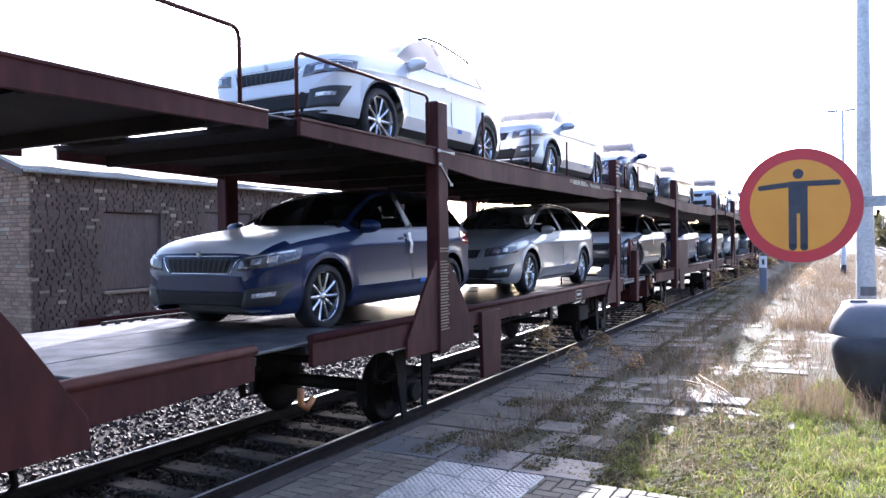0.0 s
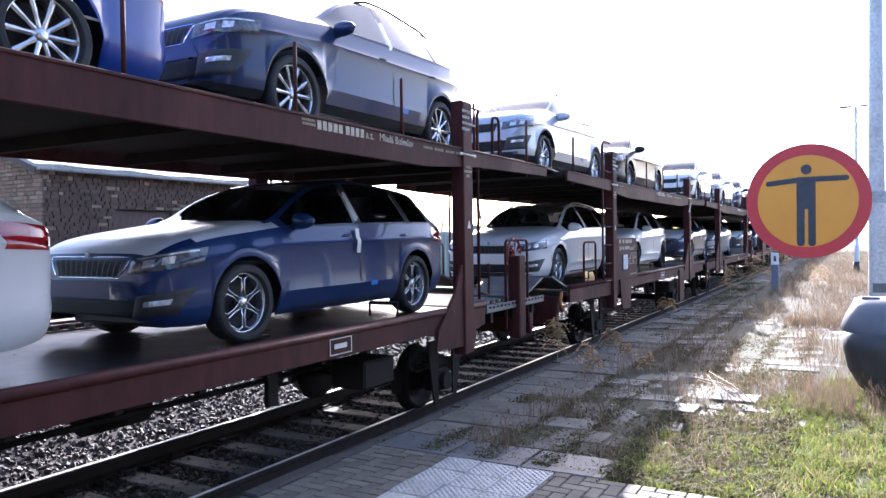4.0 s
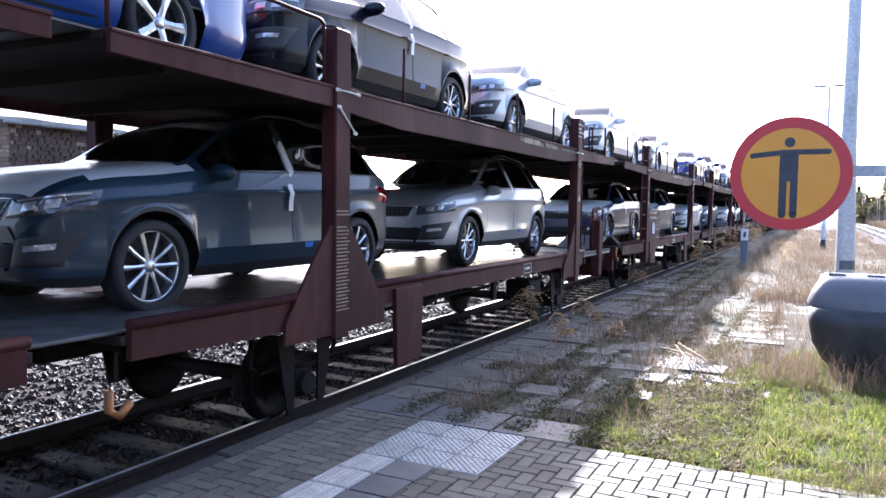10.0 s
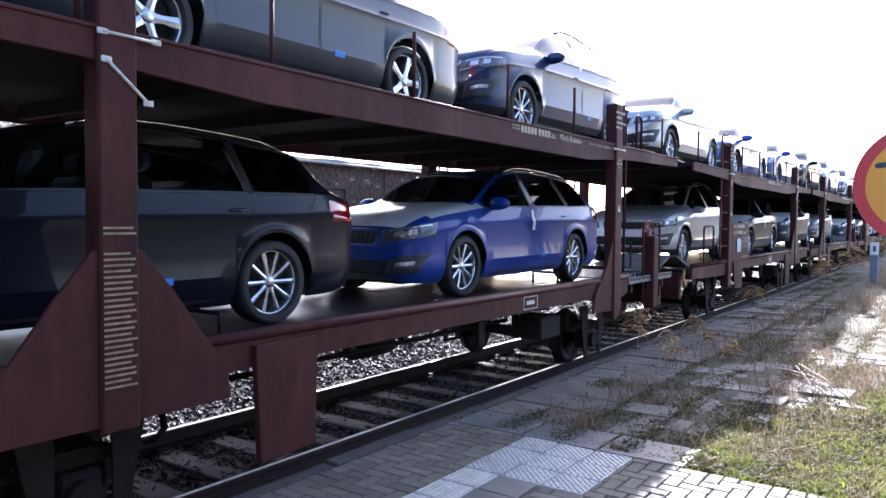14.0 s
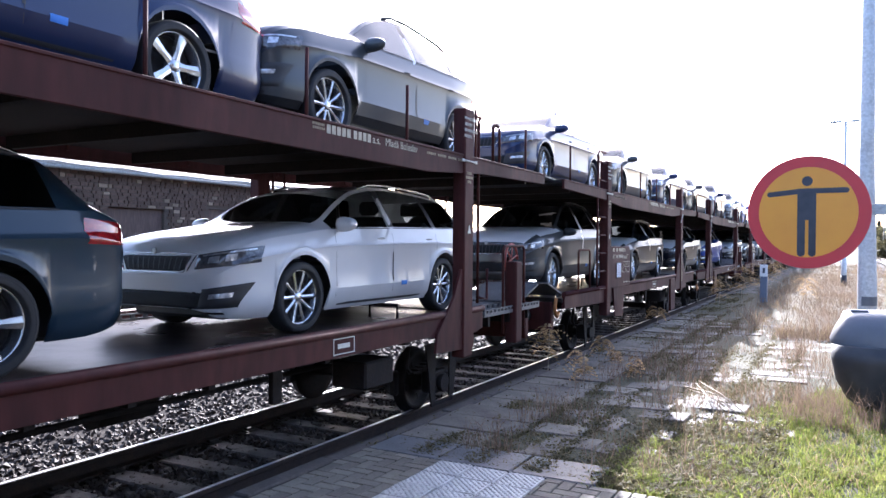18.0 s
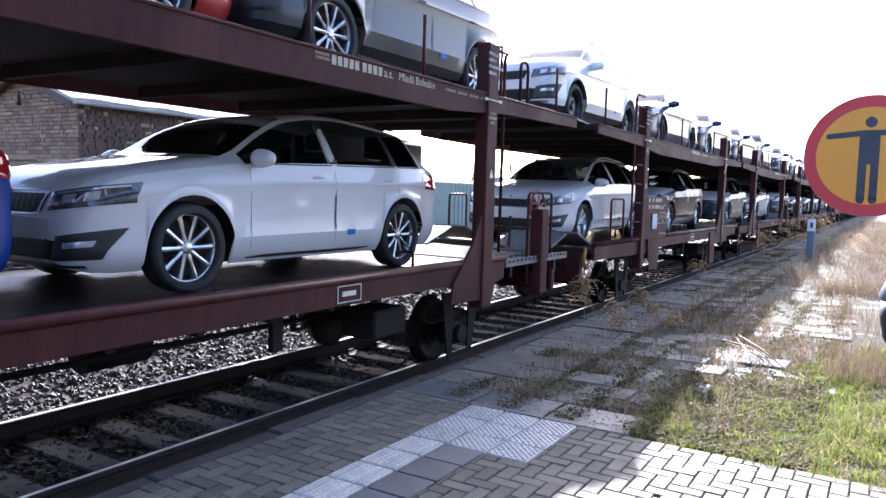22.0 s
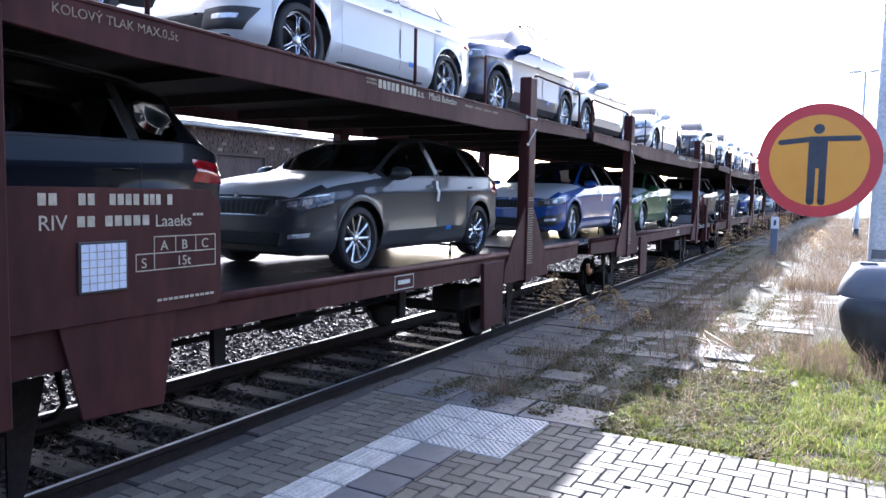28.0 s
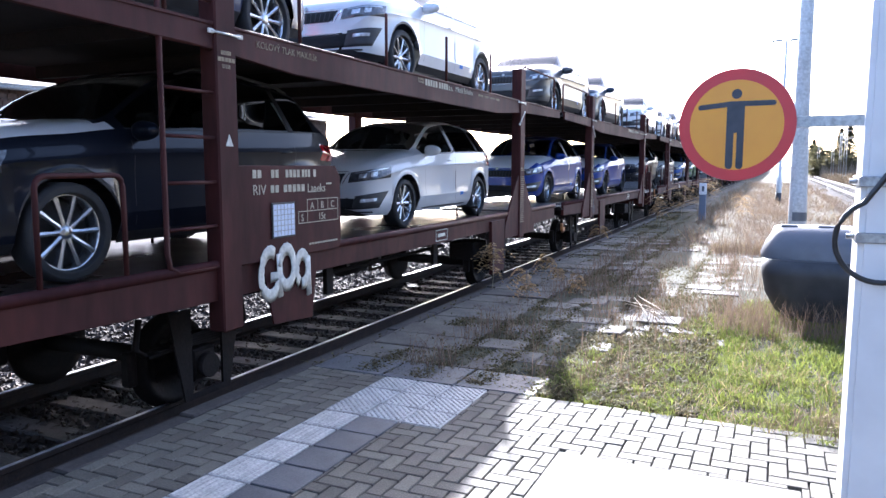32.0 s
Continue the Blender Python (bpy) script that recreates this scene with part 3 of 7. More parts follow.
vs, fs = [], []
for j in range(64, 260):
    y = 1.44 + j * 0.365
    for i in range(6):
        x = EDGE + 0.16 + i * 0.495 + (0.24 if j % 2 else 0)
        if prand.random() < 0.25:
            continue
        o, z = len(vs), -0.012 + prand.uniform(-0.012, 0.012)
        for v in old_me[(i + j) % 4].vertices:
            vs.append((v.co.x + x, v.co.y + y, v.co.z + z))
        fs += [[o + q for q in pl.vertices] for pl in old_me[(i + j) % 4].polygons]
tagged(part("far_slabs", mesh_from("far_slabs", vs, fs), M["old_slab"], old), kind="stuff")


def bare_spot(x, y):
    """How far the slabs lie bare in the sun beside the lawn, 0 to 1."""
    return math.exp(-((x - 1.25 - 0.10 * y) / 0.55) ** 2 - ((y - 5.6) / 1.7) ** 2)


# soil washed over the old slabs; it buries them under the weeds further out
vs, nx_, ny_ = [], 46, 330
for i in range(nx_ + 1):
    for j in range(ny_ + 1):
        x, y = EDGE + 0.15 + 5.9 * i / nx_, 1.42 + 0.10 * j + 0.0016 * j * j
        k = 0.016 * noise.noise((x * 0.8, y * 0.45, 3.0)) + 0.016 * noise.noise((x * 2.4, y * 1.6, 5.0)) + 0.008 * noise.noise((x * 7, y * 7, 8.0))
        lawn_ = max(0, min(1, (x - 0.95 - max(0, y - 2.0) * 0.30) / 0.35)) * max(0, min(1, (6.6 - y) / 1.2))
        vs.append((x, y, -0.022 + k + 0.012 * max(0, min(1, (x - 0.1) / 1.2)) + 0.035 * max(0, min(1, (y - 13) / 8)) * max(0, min(1, (x + 0.2) / 0.9)) - 0.024 * bare_spot(x, y) - 0.050 * lawn_ - (0.05 if i in (0, nx_) or j == 0 else 0)))
fs = [(i * (ny_ + 1) + j, (i + 1) * (ny_ + 1) + j, (i + 1) * (ny_ + 1) + j + 1, i * (ny_ + 1) + j + 1) for i in range(nx_) for j in range(ny_)]
tagged(part("soil", mesh_from("soil", vs, fs, True), M["soil"]), "dark mossy soil washed over the old platform slabs", "soil", kind="structure")

# ---- plants ----
def blades(name, n, place, h0, h1, wid, lean, material, label, category, seed):
    """Blades of grass or stalks: place(r) gives x, y, z and a height factor, or None."""
    r = np.random.RandomState(seed)
    vs, fs = [], []
    for _ in range(n):
        p = place(r)
        if p is None:
            continue
        x, y, z, k = p
        h, a, b = r.uniform(h0, h1) * k, r.uniform(0, math.tau), r.uniform(0, math.tau)
        w, l = wid * r.uniform(0.6, 1.3), lean * h * r.uniform(0.2, 1.3)
        cx, cy, lx, ly = math.cos(a) * w, math.sin(a) * w, math.cos(b) * l, math.sin(b) * l
        o = len(vs)
        vs += [(x - cx, y - cy, z), (x + cx, y + cy, z), (x + lx * 0.35 - cx * 0.8, y + ly * 0.35 - cy * 0.8, z + h * 0.55), (x + lx * 0.35 + cx * 0.8, y + ly * 0.35 + cy * 0.8, z + h * 0.55), (x + lx, y + ly, z + h * (1 - 0.25 * lean))]
        fs += [(o, o + 1, o + 3, o + 2), (o + 2, o + 3, o + 4)]
    return tagged(part(name, mesh_from(name, vs, fs), material), label, category, kind="stuff")


def patchy(x, y, s, seed):
    return noise.noise((x * s, y * s, seed)) * 0.5 + noise.noise((x * s * 2.7, y * s * 2.7, seed + 3)) * 0.3


def lawn_edge(x):
    return 0.93 - 0.03 * x - 0.09 * max(0, x - 2.2) ** 2


def in_lawn(r):
    x, y = r.uniform(1.1, 5.1), 0.0
    y = 0.4 + (r.uniform(0, 1) ** 1.5) * 5.6
    if y < lawn_edge(x) + 0.02 * math.sin(x * 9) or x < 1.16 + max(0, y - 2.0) * 0.36 + 0.12 * noise.noise((x, y * 2, 1)):
        return None
    g = patchy(x, y, 0.9, 5)
    g2 = patchy(x, y, 3.4, 8)
    if x < 2.3 and y < 2.4:
        g, g2 = max(g, 0.0), g2 + 0.06
    if g < -0.28 or (g2 < -0.10 and r.uniform() < 0.8):
        return None
    return x, y, -0.06, 0.45 + 0.8 * max(0, g + 0.2) + 1.5 * max(0, g2)


blades("green_grass", 60000, in_lawn, 0.05, 0.15, 0.0042, 0.9, M["grass"], "patch of bright green winter grass at the end of the paving", "grass", 21)


def in_straw(r):
    p = in_lawn(r)
    if p is None or r.uniform() > 0.28 + 1.6 * patchy(p[0], p[1], 1.6, 14):
        return None
    return p[0], p[1], p[2], 0.7 + 0.5 * r.uniform()


blades("lawn_straw", 30000, in_straw, 0.05, 0.17, 0.0030, 1.3, M["straw"], "dead straw-coloured blades through the green grass", "dry grass", 28)


def in_dry_near(r):
    x, y = r.uniform(1.4, 5.1), 0.6 + (r.uniform(0, 1) ** 1.3) * 7
    if y < lawn_edge(x):
        return None
    low = 0.45 if x < 2.7 and y < 3.4 else 0.0
    tuft = max(1 - ((x - 1.95) ** 2 + (y - 1.75) ** 2) / 0.13, 1 - ((x - 3.3) ** 2 + (y - 0.85) ** 2) / 0.45, 1 - ((x - 4.1) ** 2 + (y - 1.8) ** 2) / 0.9, patchy(x, y, 0.7, 9) * 1.6 - 0.1 - low + max(0, y - 4) * 0.12)
    if r.uniform() > tuft or r.uniform() < 1.5 * bare_spot(x, y):
        return None
    return x, y, -0.06, (0.6 + 0.7 * tuft) * (1 - low * 0.7)


blades("dry_grass", 14000, in_dry_near, 0.07, 0.24, 0.0028, 1.0, M["dry"], "tufts of straw-coloured dead grass", "dry grass", 22)


def in_dry_far(r):
    y = 5 + (r.uniform(0, 1) ** 1.8) * 70
    x = r.uniform(1.2 + max(0, 2 - y * 0.05), 5.2 + (y - 5) * 0.02)
    if patchy(x, y, 0.35, 12) < (0.0 if y > 14 else 0.05) or r.uniform() < 1.6 * bare_spot(x, y):
        return None
    return x, y, -0.06, 1.0 + 0.008 * y


blades("far_dry_grass", 22000, in_dry_far, 0.07, 0.26, 0.006, 0.9, M["dry"], "straw-coloured dead grass over the disused platform", "dry grass", 23)


def in_reed(r):
    y = 3.8 + (r.uniform(0, 1) ** 1.5) * 40
    k = r.uniform()
    x = r.normal(2.45 + 0.25 * math.sin(y * 0.6), 0.36) if k < 0.45 else r.normal(3.3, 0.45) if k < 0.75 else r.uniform(0.3, 4.8)
    if patchy(x, y, 0.9, 31) < (0.0 if y < 14 else -0.12) or x < 0.2 or r.uniform() < 1.6 * bare_spot(x, y):
        return None
    return x, y, -0.05, 1.0


blades("rust_weeds", 15000, in_reed, 0.15, 0.52, 0.0028, 0.5, M["reed"], "rust-brown dry weed stalks", "weeds", 24)


def in_wild(r):
    y = 11 + (r.uniform(0, 1) ** 1.5) * 60
    x = r.uniform(0.55 + 0.35 * math.sin(y * 0.7) + max(0, 16 - y) * 0.18, 5.4)
    g = patchy(x, y, 0.5, 35) + 0.6 * patchy(x, y, 2.2, 36)
    if g < 0.04:
        return None
    return x, y, -0.04, 0.55 + 1.3 * max(0, g + 0.1) + 0.006 * y


blades("wild_weeds", 26000, in_wild, 0.16, 0.58, 0.0045, 0.8, M["reed"], "tangled grey-brown dead weeds over the disused platform", "weeds", 38)
blades("wild_straw", 8000, in_wild, 0.12, 0.50, 0.0042, 1.1, M["straw"], "pale dead stalks among the brown weeds", "weeds", 39)


def in_joint(r):
    y = 1.0 + (r.uniform(0, 1) ** 1.4) * 24
    x = r.uniform(EDGE + 0.2, 2.4)
    edge_ = r.uniform() < 0.3
    if edge_:
        x = EDGE + 1.13 + round((x - EDGE - 1.13) / 0.495) * 0.495 + r.normal(0, 0.05)
    lim = (0.10 if x < 0.15 else -0.08 if edge_ else 0.03) - (0.22 if y < 3.4 and x > -0.4 else 0.0)
    if patchy(x, y, 1.1, 41) < lim and r.uniform() > (0.10 if x < 0.15 else 0.16):
        return None
    return x, y, -0.04, 1.0 if edge_ else 0.8


blades("joint_moss", 120000, in_joint, 0.025, 0.085, 0.011, 1.1, M["moss"], "low moss and weeds between old slabs", "moss", 25)


def in_stalk(r):
    y = 1.3 + (r.uniform(0, 1) ** 1.5) * 12
    x = r.uniform(0.0, 2.2)
    if patchy(x, y, 0.9, 51) < 0.0 or (x > 0.9 and y < 3.6 and r.uniform() < 0.8):
        return None
    return x, y, -0.03, 1.0


blades("thin_weeds", 7000, in_stalk, 0.10, 0.42, 0.0025, 0.5, M["reed"], "thin dry weeds standing between the slabs", "weeds", 26)


def in_verge(r):
    y = -6 + (r.uniform(0, 1) ** 1.3) * 60
    x = r.uniform(5.2, 16) if r.uniform() < 0.6 else r.uniform(-40, -9.2)
    return x, y, -0.64, 1.0


blades("bank_grass", 9000, lambda r: (r.uniform(10.6, 17), 60 + 95 * r.uniform(0, 1), -0.64, 1.0), 0.5, 1.5, 0.03, 0.7, M["dry"], "brown dead growth on the bank beyond the far track", "dry grass", 45)
blades("verge_grass", 24000, in_verge, 0.15, 0.55, 0.012, 0.8, M["dry"], "rough dry grass beside the tracks", "dry grass", 27)


def weed_plant(x, y, h, seed, scale=1.0):
    """A young shrub: thin stem with drooping compound leaves in autumn yellow."""
    r = random.Random(seed)
    t = thing("seedling_shrub", "young self-sown shrub with yellow-brown leaves", "shrub", at=pose(x, y, -0.03), group="seedling shrubs")
    bm = tube([(0, 0, 0), (0.01, 0.01, h * 0.5), (0.02, -0.01, h)], [0.006, 0.004, 0.002], 5)
    part("stem", bm, M["stem"], t)
    bm = bmesh.new()
    for k in range(int(15 * scale)):
        a, z = r.uniform(0, math.tau), h * r.uniform(0.35, 1.0)
        L = r.uniform(0.12, 0.24) * scale
        for i in range(7):
            q = Vector((math.cos(a) * L * (i + 1) / 7, math.sin(a) * L * (i + 1) / 7, z + 0.05 * math.sin(i * 0.6) - 0.012 * i))
            for s_ in (-1, 1):
                d = Vector((-math.sin(a) * s_, math.cos(a) * s_, -0.35)) * r.uniform(0.045, 0.085)
                sd = Vector((math.cos(a), math.sin(a), 0.4)) * 0.014
                bm.faces.new([bm.verts.new(v) for v in (q, q + d * 0.5 + sd, q + d, q + d * 0.5 - sd)])
    part("leaves", bm, M["leaf_yellow"], t)


for n_, (x, y, h, s_) in enumerate(((-0.07, 4.86, 0.40, 1.1), (-0.49, 7.14, 0.32, 0.9), (-0.20, 17.8, 0.90, 2.3), (-0.80, 12.57, 0.40, 1.2), (-0.06, 21.9, 1.1, 3.0), (0.35, 23.5, 1.2, 2.8), (0.2, 31.0, 1.2, 2.6), (-0.79, 5.5, 0.66, 1.3), (-0.13, 6.59, 0.20, 0.6), (0.45, 5.4, 0.3, 0.6), (1.9, 20.5, 0.9, 2.2))):
    weed_plant(x, y, h, 60 + n_, s_)
# cut stems lying on the slabs
for n_ in range(9):
    a = radians(118 + 11 * math.sin(n_ * 2.4))
    c = Vector((1.60 + 0.11 * math.sin(n_ * 1.7), 4.15 + 0.14 * math.cos(n_ * 2.1), 0.03 + 0.012 * n_))
    d = Vector((math.cos(a), math.sin(a), 0.10 * math.sin(n_))) * (0.30 + 0.035 * n_)
    tagged(part("cut_stem", tube([c - d, c + Vector((0.01, 0.01, 0.02)), c + d], [0.006, 0.0055, 0.003], 5), M["stem"]), "pale cut stem lying on the weedy slabs", "dead stem", group="cut stems")

# ---- sign on its bracket, post, lamp pole, grit bin ----
SX, SY, SZ, SR = 2.716, -1.62, 1.856, 0.183
sign = thing("warning_sign", "round yellow sign with red rim and black standing figure", "sign", at=pose(SX, SY, SZ, 0, 0, -7))
part("plate", lathe([(0.0, SR), (0.004, SR)], "y", 64), M["steel"], sign)
part("red_rim", lathe([(-0.001, SR - 0.001), (-0.003, SR - 0.001)], "y", 64), M["red_sign"], sign, "faded red rim")
part("yellow_field", lathe([(-0.003, SR * 0.80), (-0.0045, SR * 0.80)], "y", 64), M["yellow_sign"], sign, "weathered orange-yellow field")
fig = bmesh.new()
k_ = SR / 109.0
lathe([(-0.0046, 9.5 * k_), (-0.006, 9.5 * k_)], "y", 20, fig, (0, 0, 60 * k_))
for x0_, x1_, za_, zb_ in ((-67, -15, 35.5, 40.5), (-16, 67, 41, 41)):
    lo_, hi_ = ([fig.verts.new((x * k_, y, (z + d) * k_)) for x, z in ((x0_, za_), (x1_, zb_)) for d in (-5, 5)] for y in (-0.006, -0.0046))
    for q in ((0, 1, 3, 2),):
        fig.faces.new([lo_[i] for i in q])
    for a_, b_ in ((0, 1), (1, 3), (3, 2), (2, 0)):
        fig.faces.new((lo_[a_], lo_[b_], hi_[b_], hi_[a_]))
for x, z in ((-67, 35.5), (67, 41)):
    lathe([(-0.0047, 5 * k_), (-0.0061, 5 * k_)], "y", 14, fig, (x * k_, 0, z * k_))
for x in (-10, 9.5):
    lathe([(-0.0047, 6.8 * k_), (-0.0061, 6.8 * k_)], "y", 14, fig, (x * k_, 0, -79 * k_))
box(-17 * k_, 16 * k_, -0.0062, -0.0047, -15 * k_, 45 * k_, bm=fig)
box(-17 * k_, -3 * k_, -0.0061, -0.0046, -79 * k_, -14 * k_, bm=fig)
box(3 * k_, 16 * k_, -0.0061, -0.0046, -79 * k_, -14 * k_, bm=fig)
part("pictogram", fig, M["black_sign"], sign)
part("bracket", box(-0.02, 0.40, 0.008, 0.014, -0.012, 0.024, 0.002), M["steel"], sign, "flat galvanised bar")
PX = 3.082
post = thing("signal_post", "white square steel post with clamps and black cable", "post", at=pose(PX, -1.6, 0))
part("shaft", box(0, 0.20, -0.10, 0.10, -0.5, 4.6, 0.018, seg=2), M["post_white"], post)
for z in (1.676, 1.506):
    c_ = part("clamp", box(-0.008, 0.208, -0.108, 0.108, z - 0.016, z + 0.016, 0.003), M["steel"], post)
    part("bolt", tube([(-0.03, -0.05, z), (0.0, -0.05, z)], 0.008, 8), M["steel"], c_)
part("cable", tube([(0.10, -0.12, 1.74), (0.065, -0.122, 1.70)] + arc((0.06, -0.13, 1.50), 0.125, 115, 320, 22, "xz") + [(0.165, -0.125, 1.44), (0.175, -0.12, 1.5)], 0.0085, 8), M["cable"], post)
part("junction_plate", box(0.10, 0.18, -0.115, -0.10, 1.50, 1.64, 0.01), M["steel"], post)

pole = thing("lamp_pole", "tall white-painted steel lamp pole with peeling paint", "lamp pole", at=pose(3.135, 7.0, -0.06))
part("shaft", tube([(0, 0, 0), (0, 0, 1.2), (-0.02, 0, 3.0), (-0.03, 0, 9.0)], [0.116, 0.115, 0.092, 0.065], 20), M["pole_white"], pole)
bm = bmesh.new()
lo_, hi_ = ([bm.verts.new((0.119 * math.cos(radians(q)), 0.119 * math.sin(radians(q)), z)) for q in range(-125, 26, 10)] for z in (1.03, 1.15))
for q in range(len(lo_) - 1):
    bm.faces.new((lo_[q], lo_[q + 1], hi_[q + 1], hi_[q]))
part("base_plate", bm, M["lid"], pole, "grey plate wrapped round the foot")
part("lamp_arm", tube([(0, 0, 9.0), (0.2, -0.4, 9.3), (0.5, -1.2, 9.4)], 0.035, 8), M["pole_white"], pole)

gbin = thing("grit_bin", "dark grey plastic grit bin with a closed lighter lid", "grit bin", at=pose(3.39, 5.1, -0.03, 0, 0, 0))
bm = bmesh.new()
rings = []
for z, hw, hd in ((0.0, 0.36, 0.22), (0.10, 0.50, 0.30), (0.30, 0.61, 0.38), (0.52, 0.655, 0.42), (0.70, 0.65, 0.42)):
    ring = []
    for k in range(40):
        a = k * math.tau / 40
        c, s = math.cos(a), math.sin(a)
        ring.append(bm.verts.new((hw * math.copysign(abs(c) ** 0.6, c), hd * math.copysign(abs(s) ** 0.6, s), z)))
    rings.append(ring)
for a, b in zip(rings, rings[1:]):
    for k in range(40):
        bm.faces.new((a[k], a[(k + 1) % 40], b[(k + 1) % 40], b[k])).smooth = True
bm.faces.new(rings[0][::-1])
bm.faces.new(rings[-1])
part("tub", bm, M["bin"], gbin)
bm = bmesh.new()
rings = []
for z, hw, hd in ((0.69, 0.665, 0.435), (0.74, 0.675, 0.445), (0.86, 0.63, 0.40), (0.98, 0.565, 0.30), (1.04, 0.54, 0.2), (1.055, 0.50, 0.12)):
    ring = []
    for k in range(40):
        a = k * math.tau / 40
        c, s = math.cos(a), math.sin(a)
        ring.append(bm.verts.new((hw * math.copysign(abs(c) ** 0.55, c), 0.12 + (hd if s < 0 else 0.30) * math.copysign(abs(s) ** 0.6, s), z - 0.12 * (1 - abs(c)) * (z < 0.8) * (s < 0))))
    rings.append(ring)
for a, b in zip(rings, rings[1:]):
    for k in range(40):
        bm.faces.new((a[k], a[(k + 1) % 40], b[(k + 1) % 40], b[k])).smooth = True
bm.faces.new(rings[-1])
bm.faces.new(rings[0][::-1])
part("lid", bm, M["lid"], gbin, "grey domed lid")
for x in (-0.38, 0.0, 0.38):
    part("hinge", box(x - 0.09, x + 0.09, 0.0, 0.06, 1.035, 1.075, 0.012), M["lid"], gbin)

marker = thing("marker_post", "blue-grey marker post with a small white plate", "marker post", at=pose(0.78, 20, 0.03))
part("shaft", box(-0.10, 0.10, -0.07, 0.07, 0, 0.86, 0.02), M["blue_box"], marker)
pl_ = part("plate", box(-0.11, 0.11, -0.10, -0.075, 0.80, 1.16, 0.01), M["post_white"], marker)
part("plate_bar", box(-0.03, 0.04, -0.104, -0.1, 0.90, 1.06), M["black_sign"], pl_)


def far_lamp(x, y, h):
    t = thing("platform_lamp", "white platform lamp with two short arms", "street lamp", at=pose(x, y, -0.1), group="platform lamps")
    part("shaft", tube([(0, 0, 0), (0, 0, 1.3), (0, 0, 1.31), (0, 0, h)], [0.12, 0.11, 0.085, 0.06], 12), M["pole_white"], t)
    part("base_band", tube([(0, 0, 0.0), (0, 0, 0.6)], 0.125, 12), M["black_plastic"], t)
    for sgn in (1, -1):
        part("arm", tube([(0, 0, h), (sgn * 0.25, 0, h + 0.03)], 0.03, 6), M["steel"], t)
        part("lamp_head", box(*sorted((sgn * 0.15, sgn * 0.62)), -0.1, 0.1, h - 0.02, h + 0.07, 0.03), M["steel"], t)


far_lamp(2.97, 32.8, 7.4)
far_lamp(2.92, 59.0, 7.3)
far_lamp(2.95, 92.0, 7.3)

# second platform track on the far side
track(8.6, -40, 150)


# ---- the brick hut across the tracks ----
HX0, HX1, HY0, HY1 = -13.55, -10.0, 3.82, 15.3
HZ, EAVE, RIDGE, RX = -0.62, 3.14, 3.78, -11.75
hut = thing("brick_hut", "old brick railway hut with boarded windows and pale roof", "building")
T = 0.3
DOOR = (-12.45, -11.45, 2.07)
WINS = [(5.35, 6.75, 0.85, 2.42), (8.0, 9.55, 0.85, 2.50), (11.0, 12.5, 0.85, 2.5)]


def top_of(x):
    return EAVE + (RIDGE - EAVE) * (1 - min(1, abs(x - RX) / (HX1 - RX if x > RX else RX - HX0)))


# cores of the walls, with real openings
def wall_pieces(name, spans):
    for n_, pts in enumerate(spans):
        part(name, pts, M["mortar"], hut)


ins = 0.02
front = []
for x0, x1, z0, z1 in ((HX0, DOOR[0], HZ, EAVE - .02), (DOOR[1], HX1, HZ, EAVE - .02), (DOOR[0], DOOR[1], DOOR[2], EAVE - .02)):
    front.append(box(x0, x1 - (0.0 if x1 != HX1 else ins), HY0 + ins, HY0 + T, z0, z1))
bm = bmesh.new()
tri = [(HX0, EAVE - .02), (HX1 - ins, EAVE - .02), (RX, RIDGE - 0.02)]
a, b = [bm.verts.new((x, HY0 + ins, z)) for x, z in tri], [bm.verts.new((x, HY0 + T, z)) for x, z in tri]
bm.faces.new(a), bm.faces.new(b[::-1])
for i in range(3):
    bm.faces.new((a[i], b[i], b[(i + 1) % 3], a[(i + 1) % 3]))
front.append(bm)
wall_pieces("gable_wall", front)
side, y = [], HY0 + T
for y0, y1, z0, z1 in WINS:
    side += [box(HX1 - T, HX1 - ins, y, y0, HZ, EAVE), box(HX1 - T, HX1 - ins, y0, y1, HZ, z0), box(HX1 - T, HX1 - ins, y0, y1, z1, EAVE)]
    y = y1
side.append(box(HX1 - T, HX1 - ins, y, HY1, HZ, EAVE))
wall_pieces("side_wall", side)
part("back_wall", box(HX0, HX0 + T, HY0 + T, HY1, HZ, EAVE), M["mortar"], hut)
part("end_wall", box(HX0 + T, HX1 - T, HY1 - T, HY1, HZ, EAVE + 0.2), M["mortar"], hut)
hr = random.Random(8)
bricks = [[], []]


def course_bricks(length, height, ok, place, rough=False):
    """Rows of bricks and, here and there, pale stones over a wall face; ok(u0, u1, z) tells where the wall is."""
    z, row = HZ, 0
    while z < height:
        u, h = -(row % 2) * 0.12 - hr.uniform(0, 0.06), 0.072 if not rough else hr.uniform(0.052, 0.085)
        while u < length:
            stone = hr.random() < (0.07 if rough else 0.06)
            w_ = (hr.choice((0.235, 0.235, 0.115)) if not stone else hr.uniform(0.2, 0.34)) if not rough else hr.uniform(0.09, 0.25)
            a, b = max(u, 0) + 0.005, min(u + w_, length) - 0.005
            if b - a > 0.03 and ok(a, b, z, z + h):
                bricks[1 if stone else 0].append(place(a, b, z + 0.005, z + h - 0.004, hr.uniform(0.0, 0.012 if not rough else 0.025)))
            u += w_
        z += h + 0.004
        row += 1


def solid(p):
    """A brick from its corner box (x0, x1, y0, y1, z0, z1)."""
    x0, x1, y0, y1, z0, z1 = p
    return [(x0, y0, z0), (x1, y0, z0), (x1, y1, z0), (x0, y1, z0), (x0, y0, z1), (x1, y0, z1), (x1, y1, z1), (x0, y1, z1)]


